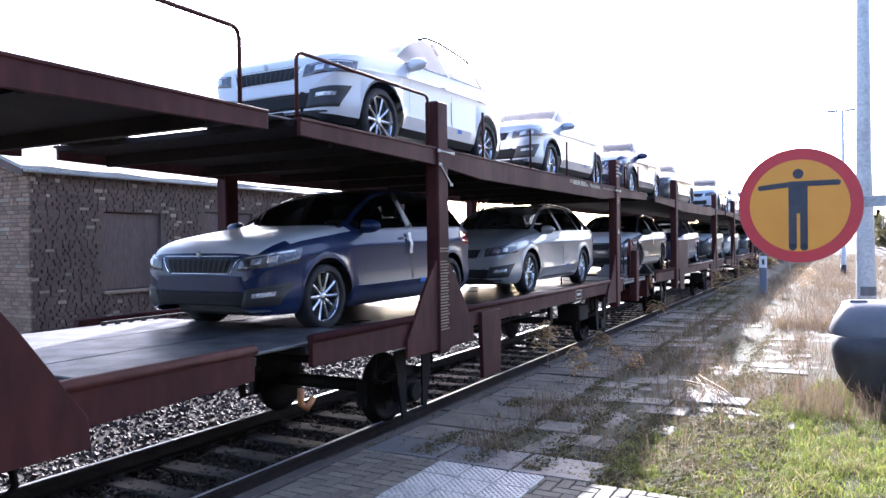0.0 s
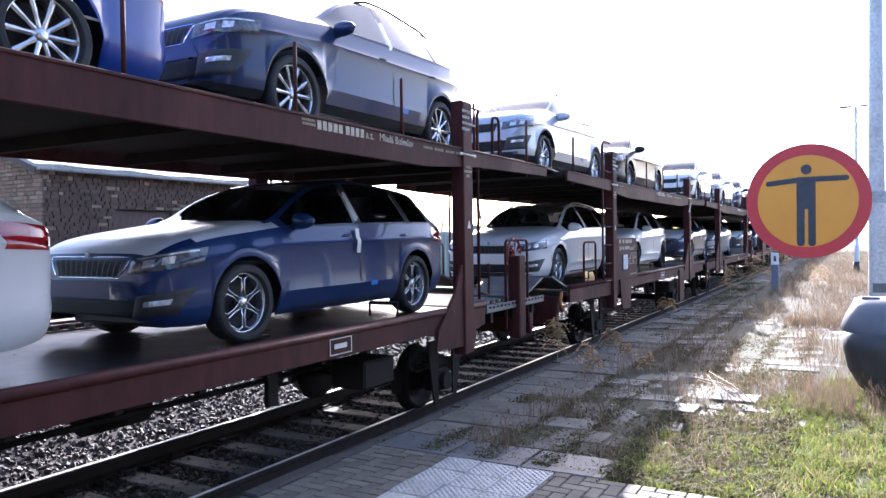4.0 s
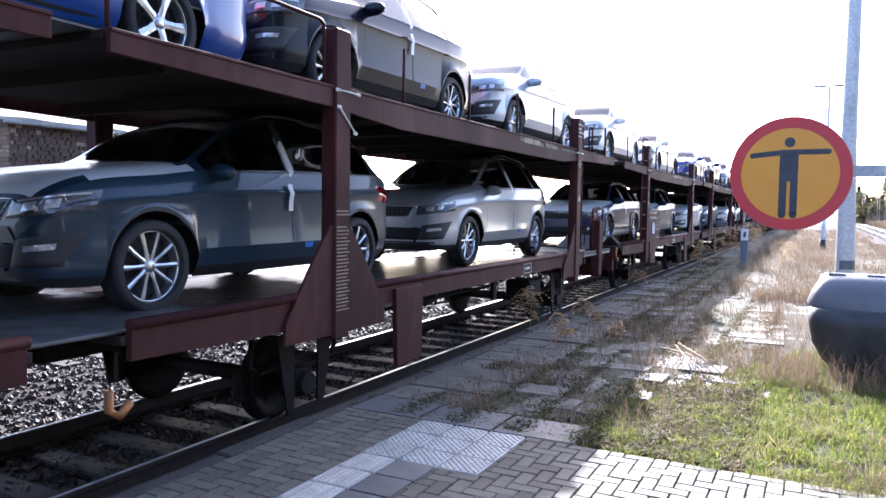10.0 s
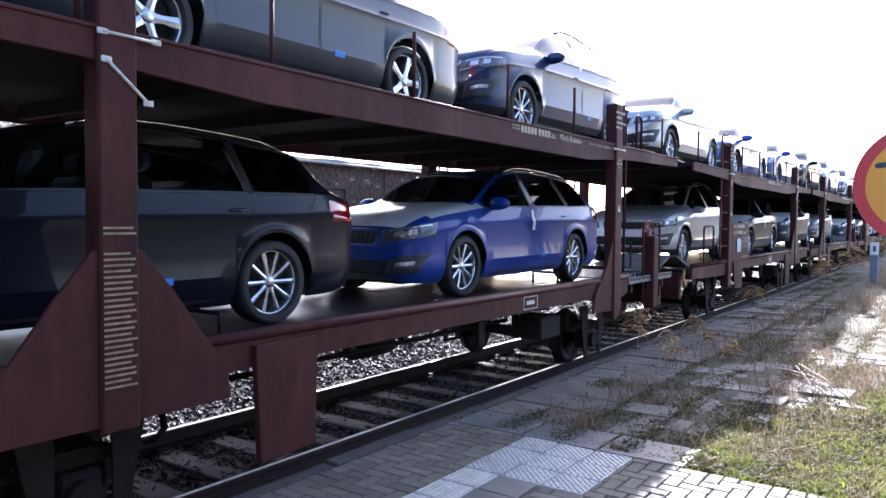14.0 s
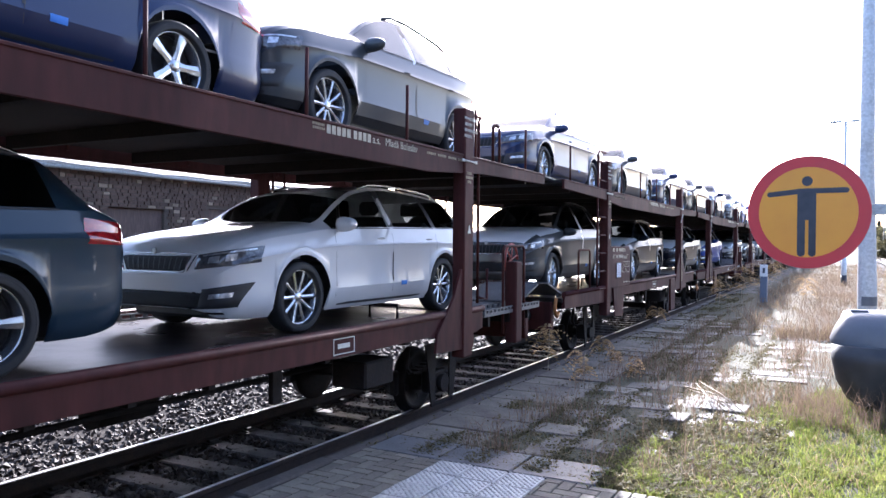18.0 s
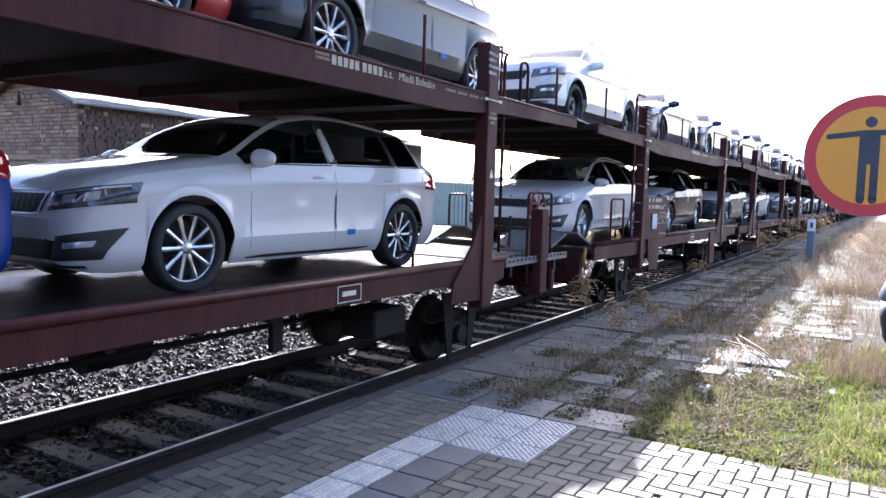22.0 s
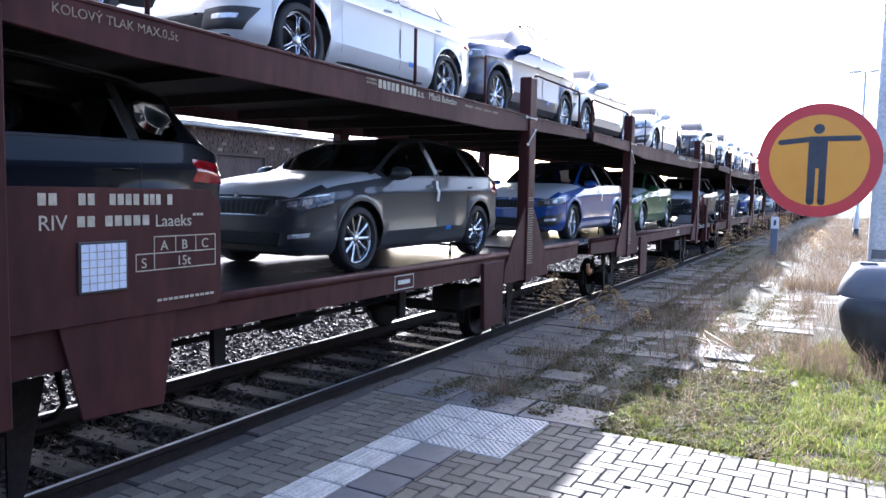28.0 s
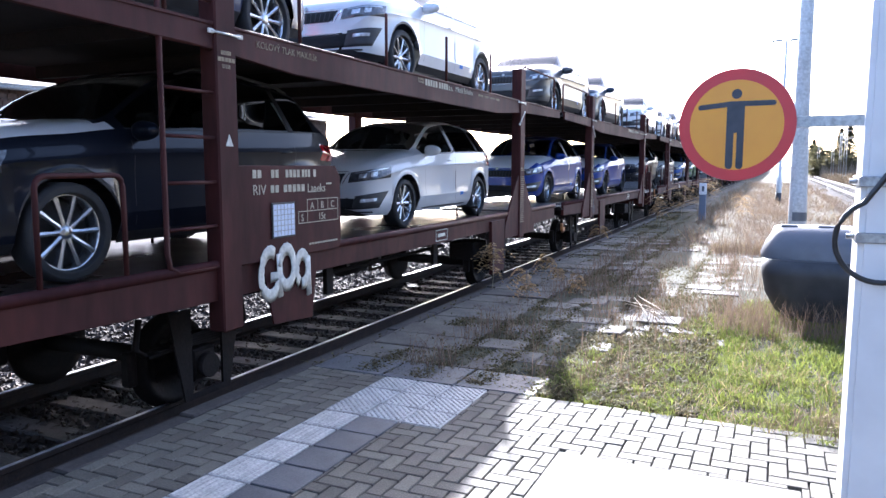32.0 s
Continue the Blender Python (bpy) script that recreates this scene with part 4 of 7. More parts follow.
CUBE = [(0, 3, 2, 1), (4, 5, 6, 7), (0, 1, 5, 4), (1, 2, 6, 5), (2, 3, 7, 6), (3, 0, 4, 7)]


def on_gable(a, b, z0, z1):
    x0, x1 = HX0 + a, HX0 + b
    return z1 < min(top_of(x0), top_of(x1)) - 0.03 and not (x1 > DOOR[0] and x0 < DOOR[1] and z0 < DOOR[2] + 0.12)


def on_side(a, b, z0, z1):
    y0, y1 = HY0 + a, HY0 + b
    return z1 < EAVE - 0.02 and not any(y1 > w0 and y0 < w1 and z1 > q0 and z0 < q1 for w0, w1, q0, q1 in WINS)


course_bricks(HX1 - HX0, RIDGE, on_gable, lambda a, b, z0, z1, d: (HX0 + a, HX0 + b, HY0 - d, HY0 + 0.05, z0, z1))
gable_n = len(bricks[0])
course_bricks(HY1 - HY0, EAVE, on_side, lambda a, b, z0, z1, d: (HX1 - 0.05, HX1 + d, HY0 + a + 0.02, HY0 + b, z0, z1), True)
singles = [p for p in bricks[0][:gable_n] if p[4] > 0.1][::4][:290]
single_set = set(singles)
for p in singles:
    part("brick", mesh_from("brick", solid(p), CUBE), M["brick"], hut)
for lst, m_, nm in (([p for p in bricks[0][:gable_n] if p not in single_set], M["brick"], "brickwork"), (bricks[0][gable_n:], M["rubble"], "rubble_masonry"), (bricks[1], M["stone"], "stonework")):
    vs, fs = [], []
    for p in lst:
        o = len(vs)
        vs += solid(p)
        fs += [tuple(q + o for q in f) for f in CUBE]
    tagged(part(nm, mesh_from(nm, vs, fs), m_, hut), kind="stuff")
# roof sheets with an overhang, fascia boards and gutter
for sgn, xe in ((1, HX1 + 0.16), (-1, HX0 - 0.16)):
    ze = RIDGE + 0.06 - (RIDGE - EAVE) / abs(HX1 - RX) * abs(xe - RX) * (0.98 if sgn > 0 else 0.95)
    bm = bmesh.new()
    n = 24
    rows = []
    for i in range(n + 1):
        y = HY0 - 0.22 + (HY1 - HY0 + 0.4) * i / n
        w_ = 0.018 * math.sin(i * 1.9) + 0.012 * math.sin(i * 0.7)
        rows.append([bm.verts.new((RX, y, RIDGE + 0.08 + w_)), bm.verts.new((xe, y, ze + 0.03 + w_)), bm.verts.new((xe, y, ze - 0.03 + w_)), bm.verts.new((RX, y, RIDGE + 0.02 + w_))])
    for a, b in zip(rows, rows[1:]):
        for k in range(4):
            bm.faces.new((a[k], a[(k + 1) % 4], b[(k + 1) % 4], b[k]))
    bm.faces.new(rows[0]), bm.faces.new(rows[-1][::-1])
    bmesh.ops.recalc_face_normals(bm, faces=bm.faces)
    rf = part("roof", bm, M["roof"], hut, "pale weathered roofing felt")
    bm = bmesh.new()
    q = [(RX, RIDGE + 0.02), (xe, ze - 0.03), (xe, ze - 0.15), (RX, RIDGE - 0.12)]
    a, b = [bm.verts.new((x, HY0 - 0.23, z)) for x, z in q], [bm.verts.new((x, HY0 - 0.2, z)) for x, z in q]
    bm.faces.new(a), bm.faces.new(b[::-1])
    for i in range(4):
        bm.faces.new((a[i], b[i], b[(i + 1) % 4], a[(i + 1) % 4]))
    part("bargeboard", bm, M["board"], rf)
    part("gutter", tube([(xe + sgn * 0.03, HY0 - 0.2, ze - 0.05), (xe + sgn * 0.03, HY1 + 0.1, ze - 0.07)], 0.035, 8), M["roof"], rf)
part("second_roof", prism([(9.5, EAVE + 0.55), (14.9, EAVE + 0.55), (14.9, EAVE + 0.62), (9.5, EAVE + 0.62)], RX - 1.0, RX + 0.1), M["roof"], hut)
dr = part("door", box(DOOR[0] + 0.05, DOOR[1] - 0.06, HY0 + 0.05, HY0 + 0.1, HZ, DOOR[2] - 0.14, 0.006), M["board"], hut, "closed brown plank door")
part("door_frame", box(DOOR[0], DOOR[1], HY0 + 0.06, HY0 + 0.14, DOOR[2] - 0.12, DOOR[2]), M["stone"], hut)
part("lintel", box(DOOR[0] - 0.12, DOOR[1] + 0.12, HY0 - 0.012, HY0 + 0.1, DOOR[2] + 0.005, DOOR[2] + 0.115, 0.01), M["brick"], hut)
part("door_latch", box(DOOR[1] - 0.14, DOOR[1] - 0.10, HY0 + 0.03, HY0 + 0.05, 0.55, 0.66), M["steel"], dr)
for y0, y1, z0, z1 in WINS:
    win = part("window_board", box(HX1 - 0.14, HX1 - 0.09, y0 + 0.01, y1 - 0.01, z0 + 0.01, z1 - 0.01, 0.006), M["board"], hut, "window closed with a brown board")
    part("sill", box(HX1 - 0.08, HX1 + 0.05, y0 - 0.06, y1 + 0.06, z0 - 0.07, z0, 0.01), M["stone"], win)
bm = bmesh.new()
for i in range(5):
    tube(arc((HX1 - 0.088, 8.42 + i * 0.15, 1.28 + 0.06 * (i % 2)), 0.10, 60 * i, 60 * i + 290, 10), 0.014, 4, bm)
tagged(part("graffiti", bm, M["pink_spray"], hut, "faded pink sprayed scrawl"), kind="stuff")
part("wall_lamp", tube([(-11.72, HY0 - 0.01, 3.35), (-11.72, HY0 - 0.12, 3.38), (-11.72, HY0 - 0.13, 3.12)], [0.012, 0.012, 0.05], 8), M["black_plastic"], hut)
part("drain_pipe", tube([(HX1 + 0.1, 11.0, EAVE - 0.1), (HX1 + 0.06, 11.0, EAVE - 0.25), (HX1 + 0.06, 11.0, HZ)], 0.035, 8), M["board"], hut)

# things behind the hut: container, lattice masts, wires, bare trees
cont = thing("container", "pale green storage container beyond the tracks", "container", at=pose(-14.2, 25, -0.62))
part("shell", box(-1.2, 1.2, -3.0, 3.0, 0.1, 2.7, 0.03), M["far_green"], cont)
for i in range(18):
    part("rib", box(1.2, 1.23, -2.85 + i * 0.33, -2.72 + i * 0.33, 0.2, 2.6), M["far_green"], cont)


def lattice_mast(x, y, h, seed):
    t = thing("catenary_mast", "grey lattice steel mast carrying overhead wires", "mast", at=pose(x, y, -0.62), group="catenary masts")
    w0, w1 = 0.22, 0.12
    for a in (-1, 1):
        for b in (-1, 1):
            part("leg", tube([(a * w0, b * w0, 0), (a * w1, b * w1, h)], 0.03, 4), M["steel"], t)
    n = int(h / 0.55)
    bm = bmesh.new()
    for i in range(n):
        f0, f1 = i / n, (i + 1) / n
        r0, r1 = w0 + (w1 - w0) * f0, w0 + (w1 - w0) * f1
        s = 1 if i % 2 else -1
        for b in (-1, 1):
            tube([(-s * r0, b * r0, f0 * h), (s * r1, b * r1, f1 * h)], 0.014, 3, bm)
            tube([(b * r0, -s * r0, f0 * h), (b * r1, s * r1, f1 * h)], 0.014, 3, bm)
    tagged(part("lattice", bm, M["steel"], t), kind="stuff")
    part("arm", tube([(0, 0, h - 1.2), (3.2, 0, h - 1.0)], 0.03, 6), M["steel"], t)
    return t


for i, (x, y, h) in enumerate(((-21.5, 8.6, 8.2), (-22.3, 6.4, 7.0), (-22, 60, 9), (-22, 110, 9), (10.5, 165, 8.6), (11.7, 142, 8.2), (12.3, 124, 8.8), (13.4, 150, 8.4), (17.5, 85, 8.5), (18.5, 130, 8.5))):
    lattice_mast(x, y, h, i)
for x, z in ((-19, 5.05), (-19, 6.2), (-20.5, 6.6), (11.2, 6.2), (12.0, 5.7), (11.2, 5.2)):
    pts = [(x, -40 + i * 12, z + 0.18 * (((i % 5) - 2.5) ** 2) / 6) for i in range(28)]
    tagged(part("overhead_wire", tube(pts, 0.014, 4), M["cable"]), "black overhead wire strung between masts", "wire", group="overhead wires")


def bare_tree(h, seed):
    """Leafless tree: tapered trunk and limbs, and a crown of fine twigs."""
    r = random.Random(seed)
    t = thing("bare_tree", "leafless deciduous tree with a fine twiggy crown", "tree", group="bare trees")
    trunk, crown = bmesh.new(), bmesh.new()

    def grow(p, d, L, rad, lev):
        pts, q = [p], p
        for i in range(3):
            d = (d + Vector((r.gauss(0, .16), r.gauss(0, .16), r.gauss(0.05, .10)))).normalized()
            q = q + d * L / 3
            pts.append(q)
        tube(pts, [rad, rad * .86, rad * .72, rad * .55], 6 if lev < 2 else 3, trunk if lev < 2 else crown)
        if lev >= 5:
            return
        for i in range((6, 4, 3, 3, 3)[lev]):
            k = r.uniform(0.45, 1.0)
            b = pts[min(3, int(k * 3))]
            a = r.uniform(0, math.tau)
            side_ = Vector((math.cos(a), math.sin(a), r.uniform(0.1, 0.7)))
            grow(b, (d * 0.55 + side_ * 0.62 + Vector((0, 0, 0.22))).normalized(), L * r.uniform(.5, .72), rad * r.uniform(.36, .5), lev + 1)
    grow(Vector((0, 0, 0)), Vector((0, 0, 1)), h * 0.42, h * 0.010, 0)
    part("trunk", trunk, M["bark"], t)
    tagged(part("crown", crown, M["twig"], t), kind="stuff")
    return t


trees = [bare_tree(20.0, 3), bare_tree(17, 9), bare_tree(23.0, 14)]
spots = [(-58, 12), (-60, 16), (-59, 22)]
tr_ = random.Random(77)
for i in range(48):
    spots.append((tr_.uniform(-80, -57), -5 + 56 * i / 48 + tr_.uniform(-1, 1)))
for i in range(10):
    spots.append((tr_.uniform(-80, -50), tr_.uniform(50, 140)))
for i in range(6):
    spots.append((tr_.uniform(20, 70), tr_.uniform(90, 190)))
for i, (x, y) in enumerate(spots):
    m_ = pose(x, y, -0.62, 0, 0, 47 * i)
    if i < 3:
        trees[i].matrix_basis = m_
    else:
        copy_thing(trees[i % 3], m_)


def thicket(name, n, place, label, seed):
    """Scrub: many fine upright shoots."""
    return blades(name, n, place, 0.7, 2.6, 0.02, 0.4, M["twig"], label, "scrub", seed)


thicket("scrub", 22000, lambda r: (r.uniform(-72, -56), r.uniform(-20, 60), -0.62, r.uniform(0.6, 2.4)), "brown leafless scrub under the trees", 71)
thicket("scrub", 7000, lambda r: (r.uniform(-70, -48), r.uniform(60, 160), -0.62, r.uniform(0.6, 1.6)), "brown leafless scrub further along the line", 72)
thicket("scrub", 12000, lambda r: (r.uniform(10.5, 45), r.uniform(150, 190), -0.62, r.uniform(0.8, 2.0)), "brown leafless scrub across the far tracks", 73)


def conifer(x, y, h, seed):
    r = random.Random(seed)
    t = thing("conifer", "dark evergreen tree at the edge of the railway", "tree", at=pose(x, y, -0.62), group="conifers")
    part("trunk", tube([(0, 0, 0), (0, 0, h)], [h * 0.02, 0.02], 6), M["bark"], t)
    bm = bmesh.new()
    for i in range(900):
        k = r.uniform(0.12, 1) ** 0.8
        a, rad = r.uniform(0, math.tau), (1 - k) * h * 0.24 * r.uniform(0.4, 1.1) + 0.1
        p = Vector((math.cos(a) * rad, math.sin(a) * rad, k * h))
        d = Vector((math.cos(a), math.sin(a), -0.3)) * h * 0.05
        s = Vector((-math.sin(a), math.cos(a), 0.2)) * h * 0.018
        bm.faces.new([bm.verts.new(v) for v in (p - d, p + s, p + d, p - s)])
    tagged(part("crown", bm, M["moss"], t), kind="stuff")


for i, (x, y, h) in enumerate(((14.6, 168, 10), (10.0, 176, 8), (16.5, 172, 11), (24, 150, 9), (33, 160, 12))):
    conifer(x, y, h, i)


# sidings and a mesh fence beyond the hut
for xc in (-22.4, -28.6, -35.0):
    track(xc, -40, 160)
fence = thing("mesh_fence", "low green mesh fence at the edge of the wood", "fence", at=pose(-54.5, 0, -0.62))
for i in range(34):
    part("post", box(-0.04, 0.04, -20 + i * 2.5 - 0.04, -20 + i * 2.5 + 0.04, 0, 1.25), M["fence_green"], fence)
for z in (0.1, 0.45, 0.8, 1.15):
    part("rail", box(0.045, 0.075, -20, 62.5, z - 0.05, z + 0.05), M["fence_green"], fence)
siding_post = thing("siding_post", "pale slim steel post beside the sidings", "post", at=pose(-18.7, 1.45, -0.62))
part("shaft", tube([(0, 0, 0), (0, 0, 7.5)], [0.16, 0.12], 14), M["pole_white"], siding_post)
part("base", box(-0.3, 0.3, -0.3, 0.3, 0, 0.3, 0.03), M["kerb"], siding_post)

# unseen plain block added behind the camera; it darkens car reflections and cuts sky fill
station = thing("station_building", "unseen plain dark building added to darken reflections and sky fill", "building", kind="structure")
part("wall", box(11.6, 20, -60, 4, -0.62, 8.6, 0.02), M["dark_blocker"], station)
part("roof", prism([(-60.5, 8.62), (4.4, 8.62), (4.4, 8.84), (-60.5, 8.84)], 11.2, 20.4), M["roof"], station)
part("end_hall", box(4.5, 11.6, -48, -40, -0.62, 5.5, 0.02), M["dark_blocker"], station)


def hedge(x0, x1, y0, y1, h, n, seed):
    """Overgrown bank: many small leaf clumps in an uneven outline."""
    r = np.random.RandomState(seed)
    vs, fs = [], []
    for _ in range(n):
        x, y = r.uniform(x0, x1), r.uniform(y0, y1)
        top = h * (0.55 + 0.6 * noise.noise((x * 0.25, y * 0.12, seed)) + 0.25 * noise.noise((x * 0.9, y * 0.5, seed)))
        z = max(0.15, top) * r.uniform(0.05, 1) ** 0.6
        c = np.array([x, y, z - 0.62])
        a, b = r.normal(size=3) * 0.2, r.normal(size=3) * 0.2
        o = len(vs)
        vs += [tuple(c - a), tuple(c + b), tuple(c + a), tuple(c - b)]
        fs.append((o, o + 1, o + 2, o + 3))
    tagged(part("hedge", mesh_from("hedge", vs, fs), M["hedge"]), "dark overgrown bushes beyond the far tracks", "bushes", kind="stuff")


hedge(9, 34, 160, 182, 6.5, 16000, 5)
hedge(24, 60, 140, 170, 8.5, 9000, 6)

# ---- the train: double-deck car carriers ----


def side_plate(outline, sgn, off=0.0, thick=0.04):
    x = sgn * (HALF + off)
    return prism(outline, x - sgn * thick, x, 0.004)


def wheelset(parent, y):
    """Axle with two flanged wheels."""
    prof = [(-0.065, 0.05), (-0.06, 0.30), (-0.055, 0.385), (-0.025, 0.39), (-0.02, 0.36), (0.065, 0.352), (0.066, 0.30), (0.03, 0.28), (0.025, 0.13), (0.09, 0.12), (0.09, 0.05)]
    ax = part("wheelset", tube([(-0.95, 0, 0), (0.95, 0, 0)], 0.075, 12), M["under"], parent, at=pose(0, y, RAIL_Z + 0.36))
    for sgn in (1, -1):
        bm = lathe([(d * sgn, r) for d, r in prof], "x", 28, at=(sgn * 0.7535, 0, 0))
        for k in range(4):
            a = k * math.tau / 4
            box(sgn * 0.775 - 0.012, sgn * 0.775 + 0.012, 0.2 * math.cos(a) - 0.03, 0.2 * math.cos(a) + 0.03, 0.2 * math.sin(a) - 0.03, 0.2 * math.sin(a) + 0.03, bm=bm)
        part("wheel", bm, M["under"], ax)
    return ax


def axle_guard(parent, y, sgn):
    """Axle box, leaf spring and guard plate at one end of an axle."""
    x = sgn * 1.02
    bm = box(x - 0.09, x + 0.1, y - 0.13, y + 0.13, RAIL_Z + 0.24, RAIL_Z + 0.5, 0.02)
    tube([(x + sgn * 0.06, y, RAIL_Z + 0.36), (x + sgn * 0.16, y, RAIL_Z + 0.36)], 0.10, 12, bm)
    part("axle_box", bm, M["under"], parent)
    bm = bmesh.new()
    for i in range(5):
        h = 0.52 - i * 0.1
        box(x - 0.05, x + 0.05, y - h, y + h, RAIL_Z + 0.52 + i * 0.02, RAIL_Z + 0.538 + i * 0.02, bm=bm)
    for d in (-1, 1):
        tube([(x, y + d * 0.51, RAIL_Z + 0.53), (x, y + d * 0.60, RAIL_Z + 0.60), (x, y + d * 0.56, 0.60)], 0.025, 6, bm)
    part("leaf_spring", bm, M["under"], parent)
    foot = RAIL_Z + 0.12
    guard = [(y - 0.40, 0.62), (y - 0.25, foot), (y + 0.25, foot), (y + 0.40, 0.62), (y + 0.17, 0.62), (y + 0.17, foot + 0.05), (y - 0.17, foot + 0.05), (y - 0.17, 0.62)]
    part("axle_guard", prism(guard, x + sgn * 0.11, x + sgn * 0.13), M["under"], parent)
    part("brake_block", box(sgn * 0.7535 - 0.05, sgn * 0.7535 + 0.05, y - 0.47, y - 0.38, RAIL_Z + 0.24, RAIL_Z + 0.52, 0.02), M["under"], parent)


def loop_rail(parent, x, y0, y1, z0, z1, name="handrail", r=0.018, mat_="wagon"):
    c = 0.07
    pts = [(x, y0, z0), (x, y0, z1 - c)] + [(x, y0 + c - c * math.cos(a), z1 - c + c * math.sin(a)) for a in (0.5, 1.0)] + [(x, y0 + c, z1), (x, y1 - c, z1)]
    pts += [(x, y1 - c + c * math.sin(a), z1 - c + c * math.cos(a)) for a in (0.5, 1.0)] + [(x, y1, z1 - c), (x, y1, z0)]
    return part(name, tube(pts, r, 6), M[mat_], parent)


def unit(w, y0, y1, near, posts, end_bracket):
    """One two-axle half of a carrier: frame, decks, sills, posts."""
    # centre frame and cross members
    part("centre_frame", box(-0.32, 0.32, y0 + 0.25, y1 - 0.25, 0.57, 0.80, 0.015), M["under"], w)
    part("lower_deck", box(-HALF + 0.05, HALF - 0.05, y0, y1, DECK_Z - 0.06, DECK_Z, 0.004), M["deck"], w, "wet dark steel deck")
    # upper deck and its ribs are coloured dark to stand for shade beneath them
    part("upper_deck", box(-HALF + 0.04, HALF - 0.04, y0 - 0.12, y1 + 0.12, UPPER_Z - 0.05, UPPER_Z, 0.004), M["under"], w)
    n = int((y1 - y0) / 1.15)
    if near:
        bm = bmesh.new()
        for i in range(n):
            y = y0 + 0.4 + (y1 - y0 - 0.8) * i / (n - 1)
            box(-1.42, 1.42, y - 0.03, y + 0.03, UPPER_Z - 0.165, UPPER_Z - 0.051, bm=bm)
        tagged(part("upper_framing", bm, M["under"], w), kind="stuff")
        bm = bmesh.new()
        for i in range(2 * n):
            y = y0 + 0.3 + (y1 - y0 - 0.6) * i / (2 * n - 1)
            box(-1.44, 1.44, y - 0.03, y + 0.03, DECK_Z - 0.18, DECK_Z - 0.062, bm=bm)
        tagged(part("floor_framing", bm, M["under"], w), kind="stuff")
    for sgn in (1, -1):
        # sill: deeper in the middle, raised rounded top, tapering ends
        a, b = sorted(posts)
        e1 = -6.24 if y1 > -5 else y1
        sill = [(y0 + 0.05, 0.76), (a - 0.4, 0.72), (a + 0.5, 0.72), (a + 0.8, 0.775), (b - 0.8, 0.775), (b - 0.5, 0.72), (b + 0.3, 0.72), (e1 - 0.05, 0.76), (e1 - 0.05, 0.985), (y0 + 0.05, 0.985)]
        part("sill", side_plate(sill, sgn, -0.02, 0.05), M["wagon"], w)
        part("sill_tube", tube([(sgn * (HALF - 0.03), y0 + 0.04, 0.985), (sgn * (HALF - 0.03), e1 - 0.04, 0.985)], 0.038, 10), M["wagon"], w)
        if y1 > -5:
            # slotted edge strip of the loading platform at the wagon end
            xs = sgn * (HALF - 0.03)
            bm = bmesh.new()
            for z0_, z1_ in ((DECK_Z - 0.05, DECK_Z - 0.01), (DECK_Z + 0.022, DECK_Z + 0.036)):
                box(xs - 0.012, xs + 0.012, e1, y1, z0_, z1_, bm=bm)
            for i in range(17):
                y = e1 + (y1 - e1 - 0.045) * i / 16
                box(xs - 0.011, xs + 0.011, y, y + 0.045, DECK_Z - 0.01, DECK_Z + 0.022, bm=bm)
            part("slotted_edge", bm, M["chequer"], w, "pale slotted steel edge")
        deep = 0.25 if sgn > 0 else 0.18
        part("upper_beam", prism([(y0 - 0.1, UPPER_Z), (y1 + 0.1, UPPER_Z), (y1 + 0.1, UPPER_Z - 0.13), (y1 - 2.0, UPPER_Z - 0.17), (y1 - 3.2, UPPER_Z - deep), (y0 + 3.2, UPPER_Z - deep), (y0 + 2.0, UPPER_Z - 0.17), (y0 - 0.1, UPPER_Z - 0.13)],
                                 sgn * HALF - 0.03, sgn * HALF + 0.01, 0.004), M["wagon"], w)
        part("upper_flange", box(sgn * HALF - 0.08, sgn * HALF + 0.02, y0 - 0.1, y1 + 0.1, UPPER_Z - 0.012, UPPER_Z + 0.012, 0.004), M["wagon"], w)
        if near:
            # perforated edge strip along the lower deck
            bm = bmesh.new()
            k = int((y1 - y0 - 0.4) / 0.16)
            xs = sgn * (HALF - 0.2)
            for z0_, z1_ in ((DECK_Z + 0.002, DECK_Z + 0.018), (DECK_Z + 0.055, DECK_Z + 0.07)):
                box(xs - 0.01, xs + 0.01, y0 + 0.2, y1 - 0.2, z0_, z1_, bm=bm)
            for i in range(k):
                y = y0 + 0.2 + i * 0.16
                box(xs - 0.01, xs + 0.01, y, y + 0.05, DECK_Z + 0.018, DECK_Z + 0.055, bm=bm)
            part("wheel_guide", bm, M["bridge"], w, "perforated steel guide rail")
